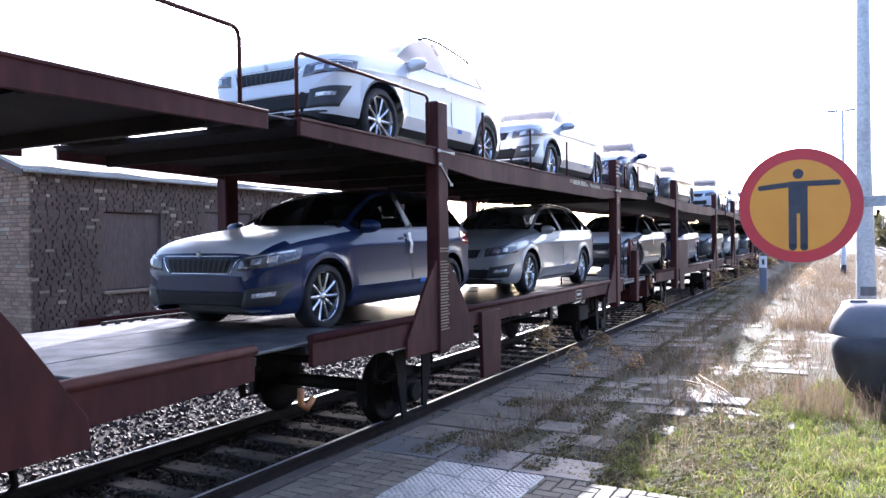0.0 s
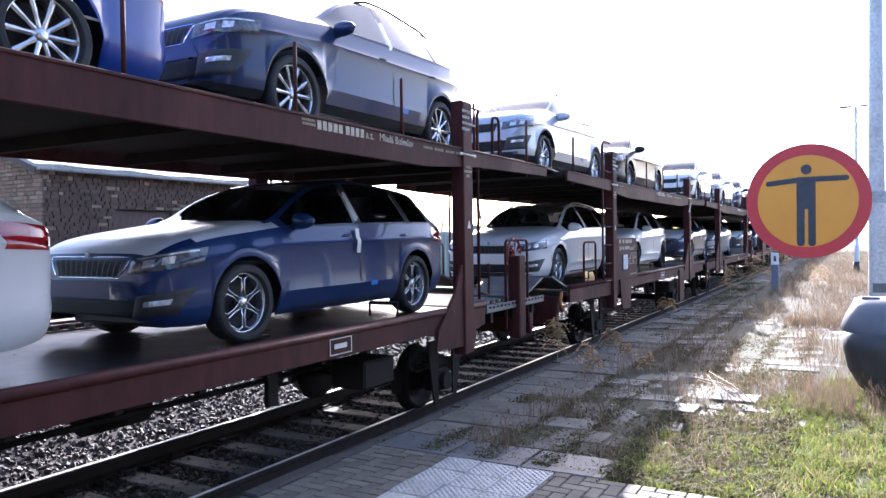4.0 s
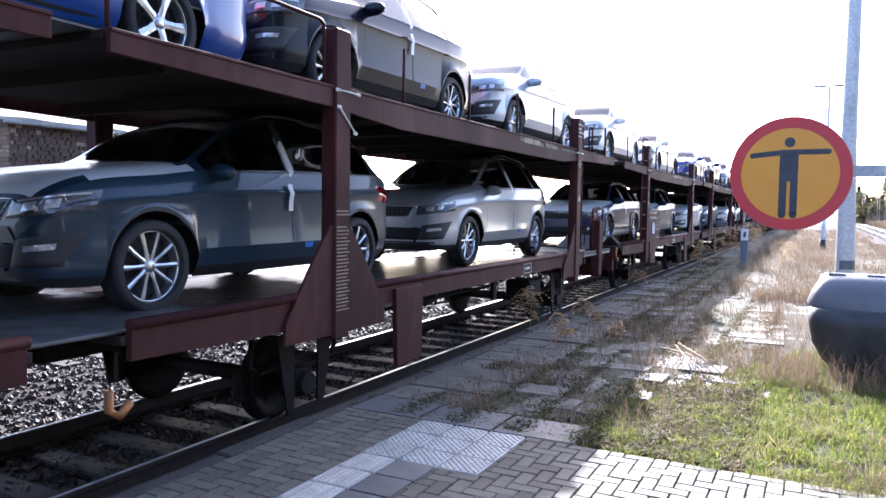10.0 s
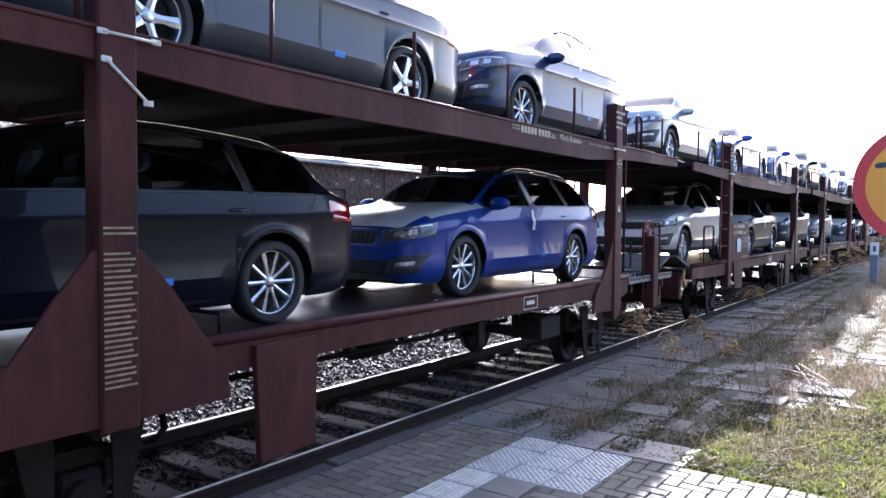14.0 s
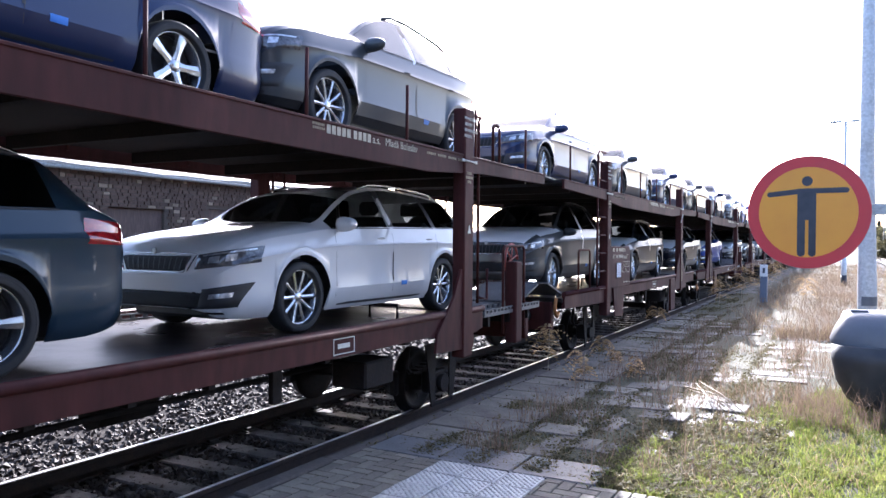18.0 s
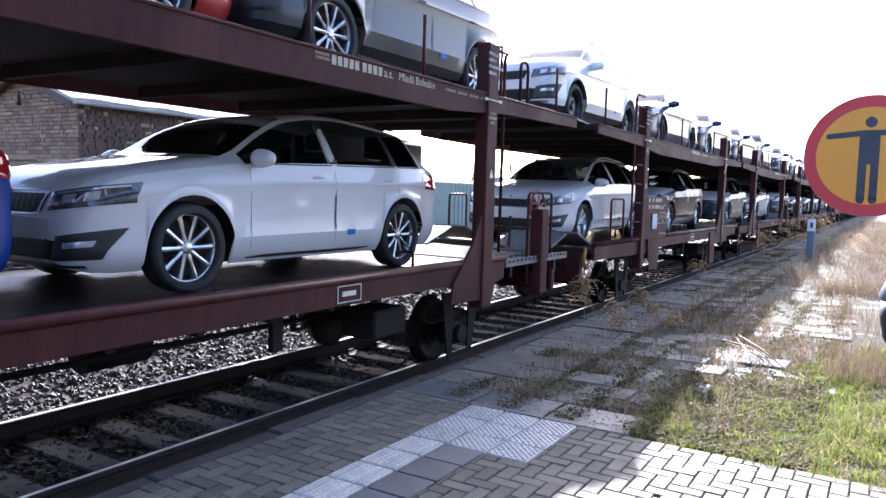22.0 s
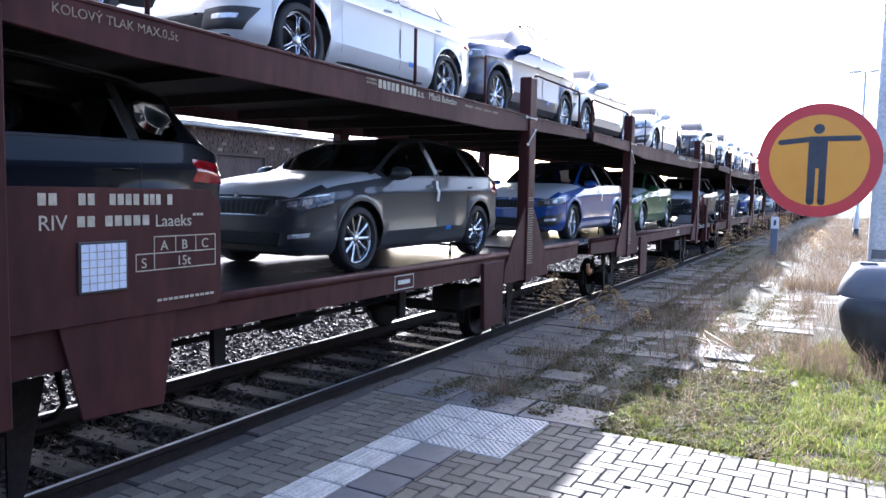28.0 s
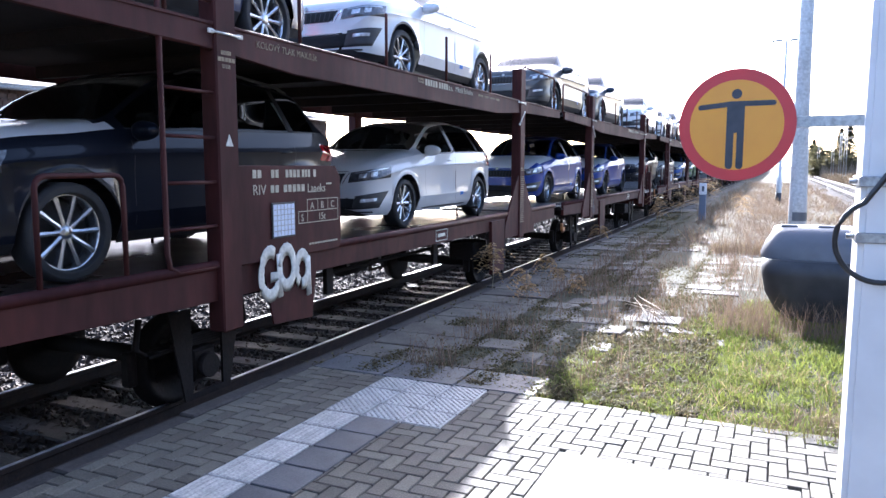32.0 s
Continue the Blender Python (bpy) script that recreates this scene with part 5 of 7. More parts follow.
    for y in posts:
        big = abs(y + 16.1) < 4
        for sgn in (1, -1):
            top = 3.25 if not big else 3.22
            bm = box(sgn * HALF - 0.12, sgn * HALF + 0.035, y - 0.11, y + 0.11, 0.58 if big else 0.48, top, 0.012)
            post = part("post", bm, M["wagon"], w)
            if big or y > -10:
                if big:
                    shape = [(-0.74, 0.62), (0.74, 0.62), (0.72, 0.80), (0.34, 1.32), (0.14, 1.56), (-0.14, 1.56), (-0.34, 1.32), (-0.72, 0.80)]
                else:
                    shape = [(-0.70, 0.60), (0.16, 0.56), (0.20, 0.66), (0.12, 0.92), (0.12, 1.46), (-0.14, 1.46), (-0.30, 1.16), (-0.66, 0.80)]
                part("gusset", side_plate([(y + a_, b_) for a_, b_ in shape], sgn, 0.012, 0.03), M["wagon"], w)
            if near and sgn > 0:
                xf = HALF + 0.037
                if big:
                    bm = bmesh.new()
                    for i in range(26):
                        z = 1.60 - i * 0.031 if i > 1 else 1.675 - i * 0.03
                        box(xf, xf + 0.002, y - 0.095, y + 0.075 + 0.02 * math.sin(i * 2.3), z, z + 0.012, bm=bm)
                    tagged(part("painted_scale", bm, M["faded_paint"], post), kind="stuff")
                    d = -1 if y > -16.17 else 1
                    bm = bmesh.new()
                    for q0, q1 in (((y - d * 0.17, 2.36), (y + d * 0.07, 2.56)), ((y - d * 0.22, 2.70), (y + d * 0.09, 2.70))):
                        tube([(xf + 0.003, *q0), (xf + 0.003, *q1)], 0.009, 6, bm)
                        for q in (q0, q1):
                            box(xf - 0.004, xf + 0.008, q[0] - 0.03, q[0] + 0.03, q[1] - 0.016, q[1] + 0.016, 0.004, bm)
                    part("pin_marking", bm, M["white_paint"], post)
                else:
                    bm = tube([(xf + 0.003, y - 0.16, 2.665), (xf + 0.003, y + 0.15, 2.665)], 0.009, 6)
                    for q in (y - 0.16, y + 0.15):
                        box(xf - 0.004, xf + 0.008, q - 0.03, q + 0.03, 2.649, 2.681, 0.004, bm)
                    part("pin_marking", bm, M["white_paint"], post)
                    part("warning_triangle", prism([(y - 0.04, 1.86), (y + 0.04, 1.86), (y, 1.95)], xf, xf + 0.003), M["white_paint"], post)
                    for i, line in enumerate(("PO VYLOZENI", "USTAVIT", "DO NORMALNI", "POLOHY")):
                        text_part("lettering", line, 0.045, M["white_paint"], post, pose(xf, y - 0.13, 3.12 - i * 0.065, 90, 0, 90))
                    bm = bmesh.new()
                    for i, (q0, q1) in enumerate(((-0.06, 0.05), (-0.095, 0.09), (-0.05, 0.04))):
                        for k in range(5):
                            u = y + q0 + (q1 - q0) * k / 5
                            box(xf, xf + 0.002, u, u + (q1 - q0) / 5 - 0.006, 2.515 - i * 0.048, 2.545 - i * 0.048, bm=bm)
                    part("painted_notice", bm, M["faded_paint"], post)
        wheelset_y = y + 0.12 if not big else y
        AXLES.append((wheelset(w, wheelset_y), wheelset_y, near))
        for sgn in (1, -1) if near else (1,):
            axle_guard(w, wheelset_y, sgn)
    for yb, sgn in ((end_bracket, 1), (end_bracket, -1)):
        part("jack_bracket", prism([(yb - 0.28, 0.92), (yb + 0.28, 0.92), (yb + 0.25, 0.16), (yb - 0.24, 0.14)], sgn * (HALF + 0.02) - 0.05, sgn * (HALF + 0.02), 0.006), M["wagon"], w)
    # stanchions of the upper deck
    if near:
        yy = y0 + 0.25
        while yy < y1:
            if min(abs(yy - p) for p in posts) > 0.25 and not -18.48 < yy < -13.60:
                for sgn in (1, -1):
                    part("stanchion", tube([(sgn * (HALF - 0.02), yy, UPPER_Z - 0.1), (sgn * (HALF - 0.02), yy, UPPER_Z + 0.55)], 0.016, 6), M["wagon"], w)
            yy += 1.52


AXLES = []


def wagon_thing(near):
    w = thing("car_carrier_wagon", "oxide-red double-deck railway wagon loaded with new cars", "railway wagon", group="car carrier wagons")
    unit(w, -15.89, -4.45, near, (-13.70, -6.78), -12.49)
    unit(w, -27.75, -16.45, near, (-25.45, -18.58), -19.62)
    # joint between the halves: sliding bridge plates and drawbar
    for x0, x1 in ((-1.4, -0.45), (-0.43, 0.42), (0.44, 1.4)):
        part("bridge_plate", box(x0, x1, -17.65, -14.92, DECK_Z + 0.004, DECK_Z + 0.03, 0.006), M["bridge"], w, "wet chequered steel plate")
    for x0, x1 in ((-1.38, -0.5), (0.5, 1.38)):
        part("upper_bridge", box(x0, x1, -16.71, -15.64, UPPER_Z + 0.006, UPPER_Z + 0.02), M["bridge"], w)
    part("platform_plate", box(-1.42, 1.42, -6.19, -4.50, DECK_Z + 0.004, DECK_Z + 0.012), M["chequer"], w, "worn pale chequer plate")
    part("drawbar", tube([(0, -16.71, 0.62), (0, -15.64, 0.62)], 0.09, 10), M["under"], w)
    # ends: headstock, buffers, coupling hook, bridge plates standing at a slant
    for ye, d in ((-4.45, 1), (-27.75, -1)):
        part("headstock", box(-1.3, 1.3, ye - 0.06, ye + 0.06, 0.42, 0.86, 0.012), M["wagon"], w)
        for x in (-0.875, 0.875):
            bm = lathe([(0.0, 0.10), (d * 0.34, 0.10), (d * 0.345, 0.075), (d * 0.50, 0.075), (d * 0.505, 0.2), (d * 0.53, 0.21), (d * 0.55, 0.17)], "y", 20, at=(x, ye + d * 0.05, 0.64))
            part("buffer", bm, M["under"], w)
        part("coupling_hook", tube([(0, ye, 0.62), (0, ye + d * 0.3, 0.62), (0, ye + d * 0.36, 0.56), (0, ye + d * 0.32, 0.5)], 0.04, 8), M["under"], w)
        for x in (-0.92, 0.92):
            part("end_ramp", prism([(ye - d * 0.38, DECK_Z + 0.012), (ye - d * 0.38, DECK_Z + 0.04), (ye + d * 0.32, DECK_Z + 0.26), (ye + d * 0.32, DECK_Z + 0.232)], x - 0.42, x + 0.42), M["chequer"], w, "hinged pale steel loading ramp")
        for x0, x1 in ((-1.3, -0.48), (0.48, 1.3)):
            part("upper_ramp", prism([(ye - d * 0.1, UPPER_Z + 0.005), (ye - d * 0.1, UPPER_Z + 0.03), (ye + d * 0.4, UPPER_Z + 0.06), (ye + d * 0.4, UPPER_Z + 0.035)], x0, x1), M["bridge"], w)
    for sgn in (1, -1):
        x = sgn * (HALF - 0.04)
        # pillars and rails beside the gangway
        part("end_pillar", box(x - 0.09, x + 0.07, -5.39, -5.19, 0.47, 1.52, 0.015), M["wagon"], w)
        loop_rail(w, x, -5.66, -4.97, 0.62, 1.72)
        loop_rail(w, x, -6.40, -6.63, 1.05, 3.22) if near else None
        loop_rail(w, x, -6.00, -5.81, UPPER_Z, 3.2)
        loop_rail(w, x, -26.98, -26.37, 0.95, 1.66)
        loop_rail(w, x, -18.39, -16.59, UPPER_Z, 3.29, "upper_rail", 0.016)
        loop_rail(w, x, -15.97, -13.88, UPPER_Z, 3.26, "upper_rail", 0.016)
        part("hand_hold", tube([(x, -6.39, 1.12), (x, -6.14, 1.08), (x, -6.14, 1.45)], 0.018, 6), M["wagon"], w)
        if near:
            xl = x + sgn * 0.03
            lad = part("ladder", tube([(xl, -25.56, 0.98), (xl, -25.95, 0.98), (xl, -26.03, 1.02), (xl, -26.05, 1.12), (xl, -26.05, 3.3), (xl, -25.97, 3.38), (xl, -25.6, 3.38)], 0.02, 6), M["wagon"], w)
            for i in range(7) if sgn > 0 else ():
                part("rung", tube([(xl, -26.05, 1.28 + i * 0.32), (xl, -25.55, 1.28 + i * 0.32)], 0.014, 6), M["wagon"], lad)
        # number panel
        pn = part("number_panel", prism([(-25.36, 0.96), (-23.97, 0.96), (-23.93, 1.00), (-23.93, 1.62), (-24.01, 1.72), (-25.36, 1.72)], x + sgn * 0.045, x + sgn * 0.065, 0.004), M["wagon"], w)
        part("panel_bracket", prism([(-24.94, 0.42), (-24.39, 0.38), (-24.29, 0.99), (-25.08, 0.99)], x + sgn * 0.03, x + sgn * 0.05, 0.004), M["wagon"], w)
        if near and sgn > 0:
            xf = x + 0.067
            # rows of digits and the keeper's code: one plain bar for each character
            bm = bmesh.new()
            for y0_, y1_, n, z0_, h_ in ((-25.19, -25.07, 2, 1.61, 0.095), (-24.96, -24.85, 2, 1.61, 0.095), (-24.77, -24.56, 4, 1.61, 0.095), (-24.54, -24.41, 3, 1.61, 0.095), (-24.37, -24.32, 1, 1.61, 0.095),
                                         (-24.97, -24.85, 2, 1.49, 0.090), (-24.80, -24.49, 5, 1.49, 0.090), (-24.17, -24.08, 3, 1.54, 0.035), (-24.45, -23.99, 11, 1.02, 0.035)):
                for i in range(n):
                    u = y0_ + (y1_ - y0_) * i / n
                    wd_ = (y1_ - y0_) / n
                    box(xf, xf + 0.002, u + wd_ * 0.06, u + wd_ * 0.80, z0_ + 0.012, z0_ + h_ * 0.80, bm=bm)
            tagged(part("number_line", bm, M["cream_paint"], pn), kind="stuff")
            text_part("lettering", "RIV", 0.115, M["cream_paint"], pn, pose(xf, -25.19, 1.49, 90, 0, 90))
            text_part("lettering", "Laaeks", 0.105, M["cream_paint"], pn, pose(xf, -24.46, 1.49, 90, 0, 90))
            bm = bmesh.new()
            for z in (1.425, 1.325, 1.225):
                box(xf, xf + 0.002, -24.60 if z < 1.4 else -24.47, -23.98, z, z + 0.007, bm=bm)
            for y in (-24.47, -24.31, -24.15, -23.987):
                box(xf, xf + 0.002, y, y + 0.006, 1.325 if y in (-24.31, -24.15) else 1.225, 1.43, bm=bm)
            box(xf, xf + 0.002, -24.60, -24.594, 1.225, 1.33, bm=bm)
            part("load_table", bm, M["cream_paint"], pn)
            for s_, yy, zz in (("A", -24.42, 1.345), ("B", -24.26, 1.345), ("C", -24.10, 1.345), ("S", -24.56, 1.245), ("15t", -24.30, 1.245)):
                text_part("lettering", s_, 0.085, M["cream_paint"], pn, pose(xf, yy, zz, 90, 0, 90))
            for y, wd in ((-21.73, 0.34), (-9.19, 0.30)):
                bm = bmesh.new()
                for a in (0.80, 0.93):
                    box(HALF - 0.018, HALF - 0.015, y, y + wd, a, a + 0.008, bm=bm)
                for b in (y, y + wd - 0.008):
                    box(HALF - 0.018, HALF - 0.0152, b, b + 0.008, 0.80, 0.938, bm=bm)
                box(HALF - 0.018, HALF - 0.015, y + 0.06, y + wd - 0.07, 0.85, 0.89, bm=bm)
                tagged(part("sill_marking", bm, M["white_paint"], w), kind="stuff")
            part("label_holder", box(xf, xf + 0.012, -24.97, -24.66, 1.13, 1.42, 0.004), M["black_plastic"], pn)
            paper = part("paper_label", box(xf + 0.012, xf + 0.016, -24.955, -24.675, 1.145, 1.405), M["card"], pn, "pale printed paper label")
            bm = bmesh.new()
            for i in range(1, 6):
                u, v = -24.955 + 0.28 * i / 6, 1.145 + 0.26 * i / 6
                box(xf + 0.016, xf + 0.0175, u - 0.003, u + 0.003, 1.145, 1.405, bm=bm)
                box(xf + 0.016, xf + 0.0177, -24.955, -24.675, v - 0.003, v + 0.003, bm=bm)
            part("wire_lattice", bm, M["steel"], paper)
            text_part("lettering", "KOLOVÝ TLAK MAX.0,5t", 0.075, M["faded_paint"], w, pose(HALF + 0.012, -25.08, 2.625, 90, 0, 90))
            for y in (-9.34, -22.08):
                bm = bmesh.new()
                for i in range(9):
                    u = y + 0.0695 * i + (0.026 if i > 4 else 0.0)
                    box(HALF + 0.011, HALF + 0.013, u, u + 0.050, 2.634, 2.706, bm=bm)
                tagged(part("owner_line", bm, M["cream_paint"], w), kind="stuff")
                text_part("lettering", "a.s.", 0.105, M["cream_paint"], w, pose(HALF + 0.012, y + 0.66, 2.636, 90, 0, 90))
                text_part("lettering", "Mladá Boleslav", 0.098, M["cream_paint"], w, pose(HALF + 0.012, y + 0.87, 2.638, 90, 0, 90))
                bm = bmesh.new()
                for i in range(7):
                    box(HALF + 0.011, HALF + 0.013, y - 0.186 + 0.023 * i, y - 0.169 + 0.023 * i, 2.682, 2.703, bm=bm)
                    box(HALF + 0.011, HALF + 0.013, y - 0.180 + 0.023 * i, y - 0.163 + 0.023 * i, 2.650, 2.671, bm=bm)
                for i in range(22):
                    if i % 6 != 5:
                        box(HALF + 0.011, HALF + 0.013, y + 1.64 + 0.038 * i, y + 1.666 + 0.038 * i, 2.650, 2.676, bm=bm)
                tagged(part("small_print", bm, M["faded_paint"], w), kind="stuff")
        part("tow_hook", tube([(sgn * 1.38, -27.80, 0.92), (sgn * 1.38, -27.86, 0.80), (sgn * 1.38, -27.84, 0.68), (sgn * 1.38, -27.76, 0.64), (sgn * 1.38, -27.70, 0.70)], 0.026, 8), M["orange"], w)
        part("tow_hook", tube([(sgn * HALF, -16.02, 0.62), (sgn * HALF, -16.02, 0.5), (sgn * HALF, -15.95, 0.45), (sgn * HALF, -15.87, 0.52)], 0.028, 8), M["orange"], w)
    for x in (1.36, -1.36):
        hw = part("handwheel", tube(arc((x, -5.17, 1.54), 0.205, 0, 352, 26, "yz"), 0.018, 6), M["hose"], w, "red-painted brake handwheel")
        bm = bmesh.new()
        for k in range(3):
            a = k * math.pi / 3 + 0.3
            tube([(x, -5.17 + 0.2 * math.cos(a), 1.54 + 0.2 * math.sin(a)), (x, -5.17 - 0.2 * math.cos(a), 1.54 - 0.2 * math.sin(a))], 0.011, 5, bm)
        part("spokes", bm, M["hose"], hw)
        part("handwheel_stand", box(x - 0.075, x - 0.02, -5.22, -5.12, DECK_Z, 1.58, 0.01), M["wagon"], w)
    # wheel chocks on both decks
    if near:
        for z, places in ((DECK_Z, (-26.33, -9.56, -14.82, -21.24)), (UPPER_Z, (-26.81, -8.35, -13.39, -17.75, -22.23))):
            for r0 in places:
                for x in (0.80, -0.80) if z < 2 else (0.80,):
                    y = r0 + 2.66 - 0.46
                    bm = tube([(x - 0.20, y, z), (x - 0.20, y, z + 0.15), (x + 0.16, y, z + 0.15), (x + 0.16, y, z)], 0.018, 5)
                    part("wheel_chock", bm, M["under"], w)
    # brake gear under the floor
    for y in (-10.45, -22.03):
        part("brake_cylinder", tube([(0.45, y - 0.25, 0.52), (0.45, y + 0.25, 0.52)], 0.14, 14), M["under"], w)
        part("brake_rod", tube([(0.6, y - 2.4, 0.50), (0.6, y + 2.4, 0.50)], 0.025, 6), M["under"], w)
        for dy in (-1.6, 0.9) if near else ():
            part("hanger", box(1.15, 1.2, y + dy - 0.06, y + dy + 0.06, 0.44, 0.74, 0.006), M["under"], w)
        part("tool_box", box(0.9, 1.3, y + 2.0, y + 2.5, 0.36, 0.62, 0.02), M["under"], w)
    return w


# ---- the cars ----
MODELS = {
    # length dims: front overhang, wheelbase, rear overhang, half width, height, ground clearance, wheel radius
    "hatch": dict(fo=0.85, wb=2.66, ro=0.85, w=0.89, h=1.47, g=0.18, r=0.325, rear=0.50, suv=False),
    "small": dict(fo=0.84, wb=2.56, ro=0.80, w=0.865, h=1.47, g=0.18, r=0.315, rear=0.42, suv=False),
    "combi": dict(fo=0.92, wb=2.69, ro=1.06, w=0.905, h=1.47, g=0.17, r=0.325, rear=0.60, suv=False),
    "lift": dict(fo=0.92, wb=2.69, ro=1.06, w=0.905, h=1.46, g=0.17, r=0.325, rear=1.15, suv=False),
    "suv": dict(fo=0.86, wb=2.66, ro=0.80, w=0.90, h=1.60, g=0.23, r=0.345, rear=0.50, suv=True),
}


def glide(tab, mul=1.0, add=0.0):
    """A smooth curve through the points of tab that never overshoots them."""
    pts = sorted(tab)
    xs, ys = [q[0] for q in pts], [q[1] for q in pts]
    n = len(xs)
    d = [(ys[i + 1] - ys[i]) / (xs[i + 1] - xs[i]) for i in range(n - 1)]
    m = [d[0]] + [0.0 if d[i - 1] * d[i] <= 0 else 2 * d[i - 1] * d[i] / (d[i - 1] + d[i]) for i in range(1, n - 1)] + [d[-1]]

    def value(x):
        if x <= xs[0]:
            return ys[0] * mul + add
        if x >= xs[-1]:
            return ys[-1] * mul + add
        i = int(np.searchsorted(xs, x)) - 1
        h = xs[i + 1] - xs[i]
        u = (x - xs[i]) / h
        v = ys[i] * (1 + 2 * u) * (1 - u) ** 2 + m[i] * h * u * (1 - u) ** 2 + ys[i + 1] * u * u * (3 - 2 * u) + m[i + 1] * h * u * u * (u - 1)
        return v * mul + add
    return value


def car_curves(p):
    """Contours along the car (0: front axle, the nose at negative y)."""
    f, e, h, W = -p["fo"], p["wb"] + p["ro"], p["h"], p["w"]
    k, rise = h / 1.47, 0.06 if p["suv"] else 0.0
    rr = e - p["rear"]
    lift = 0.025 if p["suv"] else 0.0
    top = [(f, .50), (f + .012, .64), (f + .035, .72), (f + .085, .775 + lift), (f + .17, .825 + lift), (f + .35, .882 + lift), (f + .7, .945 + lift * .4), (f + 1.0, .99), (f + 1.20, 1.02), (f + 1.70, 1.275), (f + 2.02, 1.395), (f + 2.4, 1.455), (f + 2.75, 1.47)]
    if p["rear"] > 1:
        top += [(rr - .35, 1.43), (rr, 1.35), (rr + .45, 1.19), (e - .28, 1.04), (e - .1, 1.0)]
    else:
        top += [(rr - .8, 1.455), (rr - .25, 1.415), (rr, 1.375), (rr + (e - rr) * .55, 1.12), (e - .1, .98)]
    top += [(e - .04, .86), (e - .004, .66), (e, .42)]
    belt = [(f, .47), (f + .012, .58), (f + .05, .66 + lift), (f + .12, .725 + lift), (f + .25, .79 + lift), (f + .5, .85 + lift * .6), (f + .9, .90), (f + 1.30, .945), (f + 1.9, .965), (e - .9, 1.0), (e - .4, 1.01), (e - .1, .95), (e - .04, .83), (e - .004, .62), (e, .41)]
    wid = [(f, .46), (f + .012, .60), (f + .04, .70), (f + .10, .775), (f + .20, .826), (f + .34, .855), (f + .55, .875), (f + 1.1, .886), (f + 2.2, .89), (e - 1.0, .887), (e - .6, .87), (e - .3, .83), (e - .1, .77), (e - .03, .70), (e, .62)]
    roof = [(f, .42), (f + .04, .62), (f + .12, .70), (f + .25, .74), (f + .6, .77), (f + 0.9, .775), (f + 1.20, .755), (f + 1.70, .68), (f + 2.05, .62), (f + 2.6, .60), (rr - .2, .58), (rr + .1, .59), (e - .1, .66), (e, .56)]
    bot = [(f, .27), (f + .05, .21), (f + .3, .18), (e - .4, .19), (e - .08, .24), (e, .33)]
    return glide(top, k, rise * 0.5), glide(belt, 1.0 + (k - 1) * 0.6, rise), glide(wid, W / .89), glide(roof, W / .89), glide(bot, 1.0, p["g"] - 0.18)


def car_body(p):
    """Grid of the shell: stations along, rows round; returns points and the station list."""
    zt, zb, wb_, wt, z0 = car_curves(p)
    f, e, R = -p["fo"], p["wb"] + p["ro"], p["r"] + 0.058
    ys = set(np.round(np.concatenate([f + np.array([0, .006, .014, .025, .04, .06, .085, .115, .15, .19, .24, .30, .36]), np.arange(f + .42, e - .3, 0.105), e - np.array([.3, .22, .16, .11, .07, .04, .018, .006, 0])]), 4))
    for c in (0, p["wb"]):
        ys |= set(np.round(c + R * np.cos(np.linspace(0, math.pi, 17)), 4)) | {round(c - R - 0.004, 4), round(c + R + 0.004, 4)}
    for c in p["cuts"]:
        ys.add(round(c, 4))
    ys = sorted(ys)
    ys = [y for i, y in enumerate(ys) if i == 0 or y - ys[i - 1] > 0.0035]
    grid = []
    for y in ys:
        bot, belt, top, w, t = z0(y), zb(y), zt(y), wb_(y), wt(y)
        for c in (0, p["wb"]):
            if abs(y - c) < R:
                bot = max(bot, p["r"] + math.sqrt(R * R - (y - c) ** 2))
        low = z0(y)
        belt = max(belt, low + 0.06)
        top = max(top, belt + 0.01)
        d = top - belt
        edge = belt + d - min(0.06, d * 0.45)
        arch = bot > low + 0.001
        t = min(t, w * 0.95)
        h = belt - low
        row = [(w * 0.90, low)]
        for wk, hk in ((0.965, 0.10), (1.0, 0.27), (0.986, 0.40), (0.990, 0.72), (1.006, 0.79), (0.974, 0.85), (0.958, 1.0)):
            row.append((w * wk, low + h * hk))
        if arch:
            # the lower rows close up round the wheel opening, with a slight lip
            row[0] = (w * 0.995 + 0.008, bot)
            for k in range(1, 7):
                need = bot + 0.03 * k ** 0.5
                if row[k][1] < need:
                    row[k] = (w * 0.995 + 0.010 * (1 if k < 3 else 0.3), need)
                elif row[k][1] < row[k - 1][1] + 0.006:
                    row[k] = (row[k][0], row[k - 1][1] + 0.006)
        row += [(w * 0.952, belt + d * 0.04), (w * 0.952 + (t - w * 0.952) * 0.50, belt + (edge - belt) * 0.56), (t, edge), (t * 0.94, top - (top - edge) * 0.45), (t * 0.80, top - (top - edge) * 0.16), (t * 0.45, top - (top - edge) * 0.02 + (0.012 if -p["fo"] + 0.2 < y < -p["fo"] + 1.1 else 0.0)), (0.0, top)]
        grid.append([Vector((x, y, z)) for x, z in row])
    return ys, grid


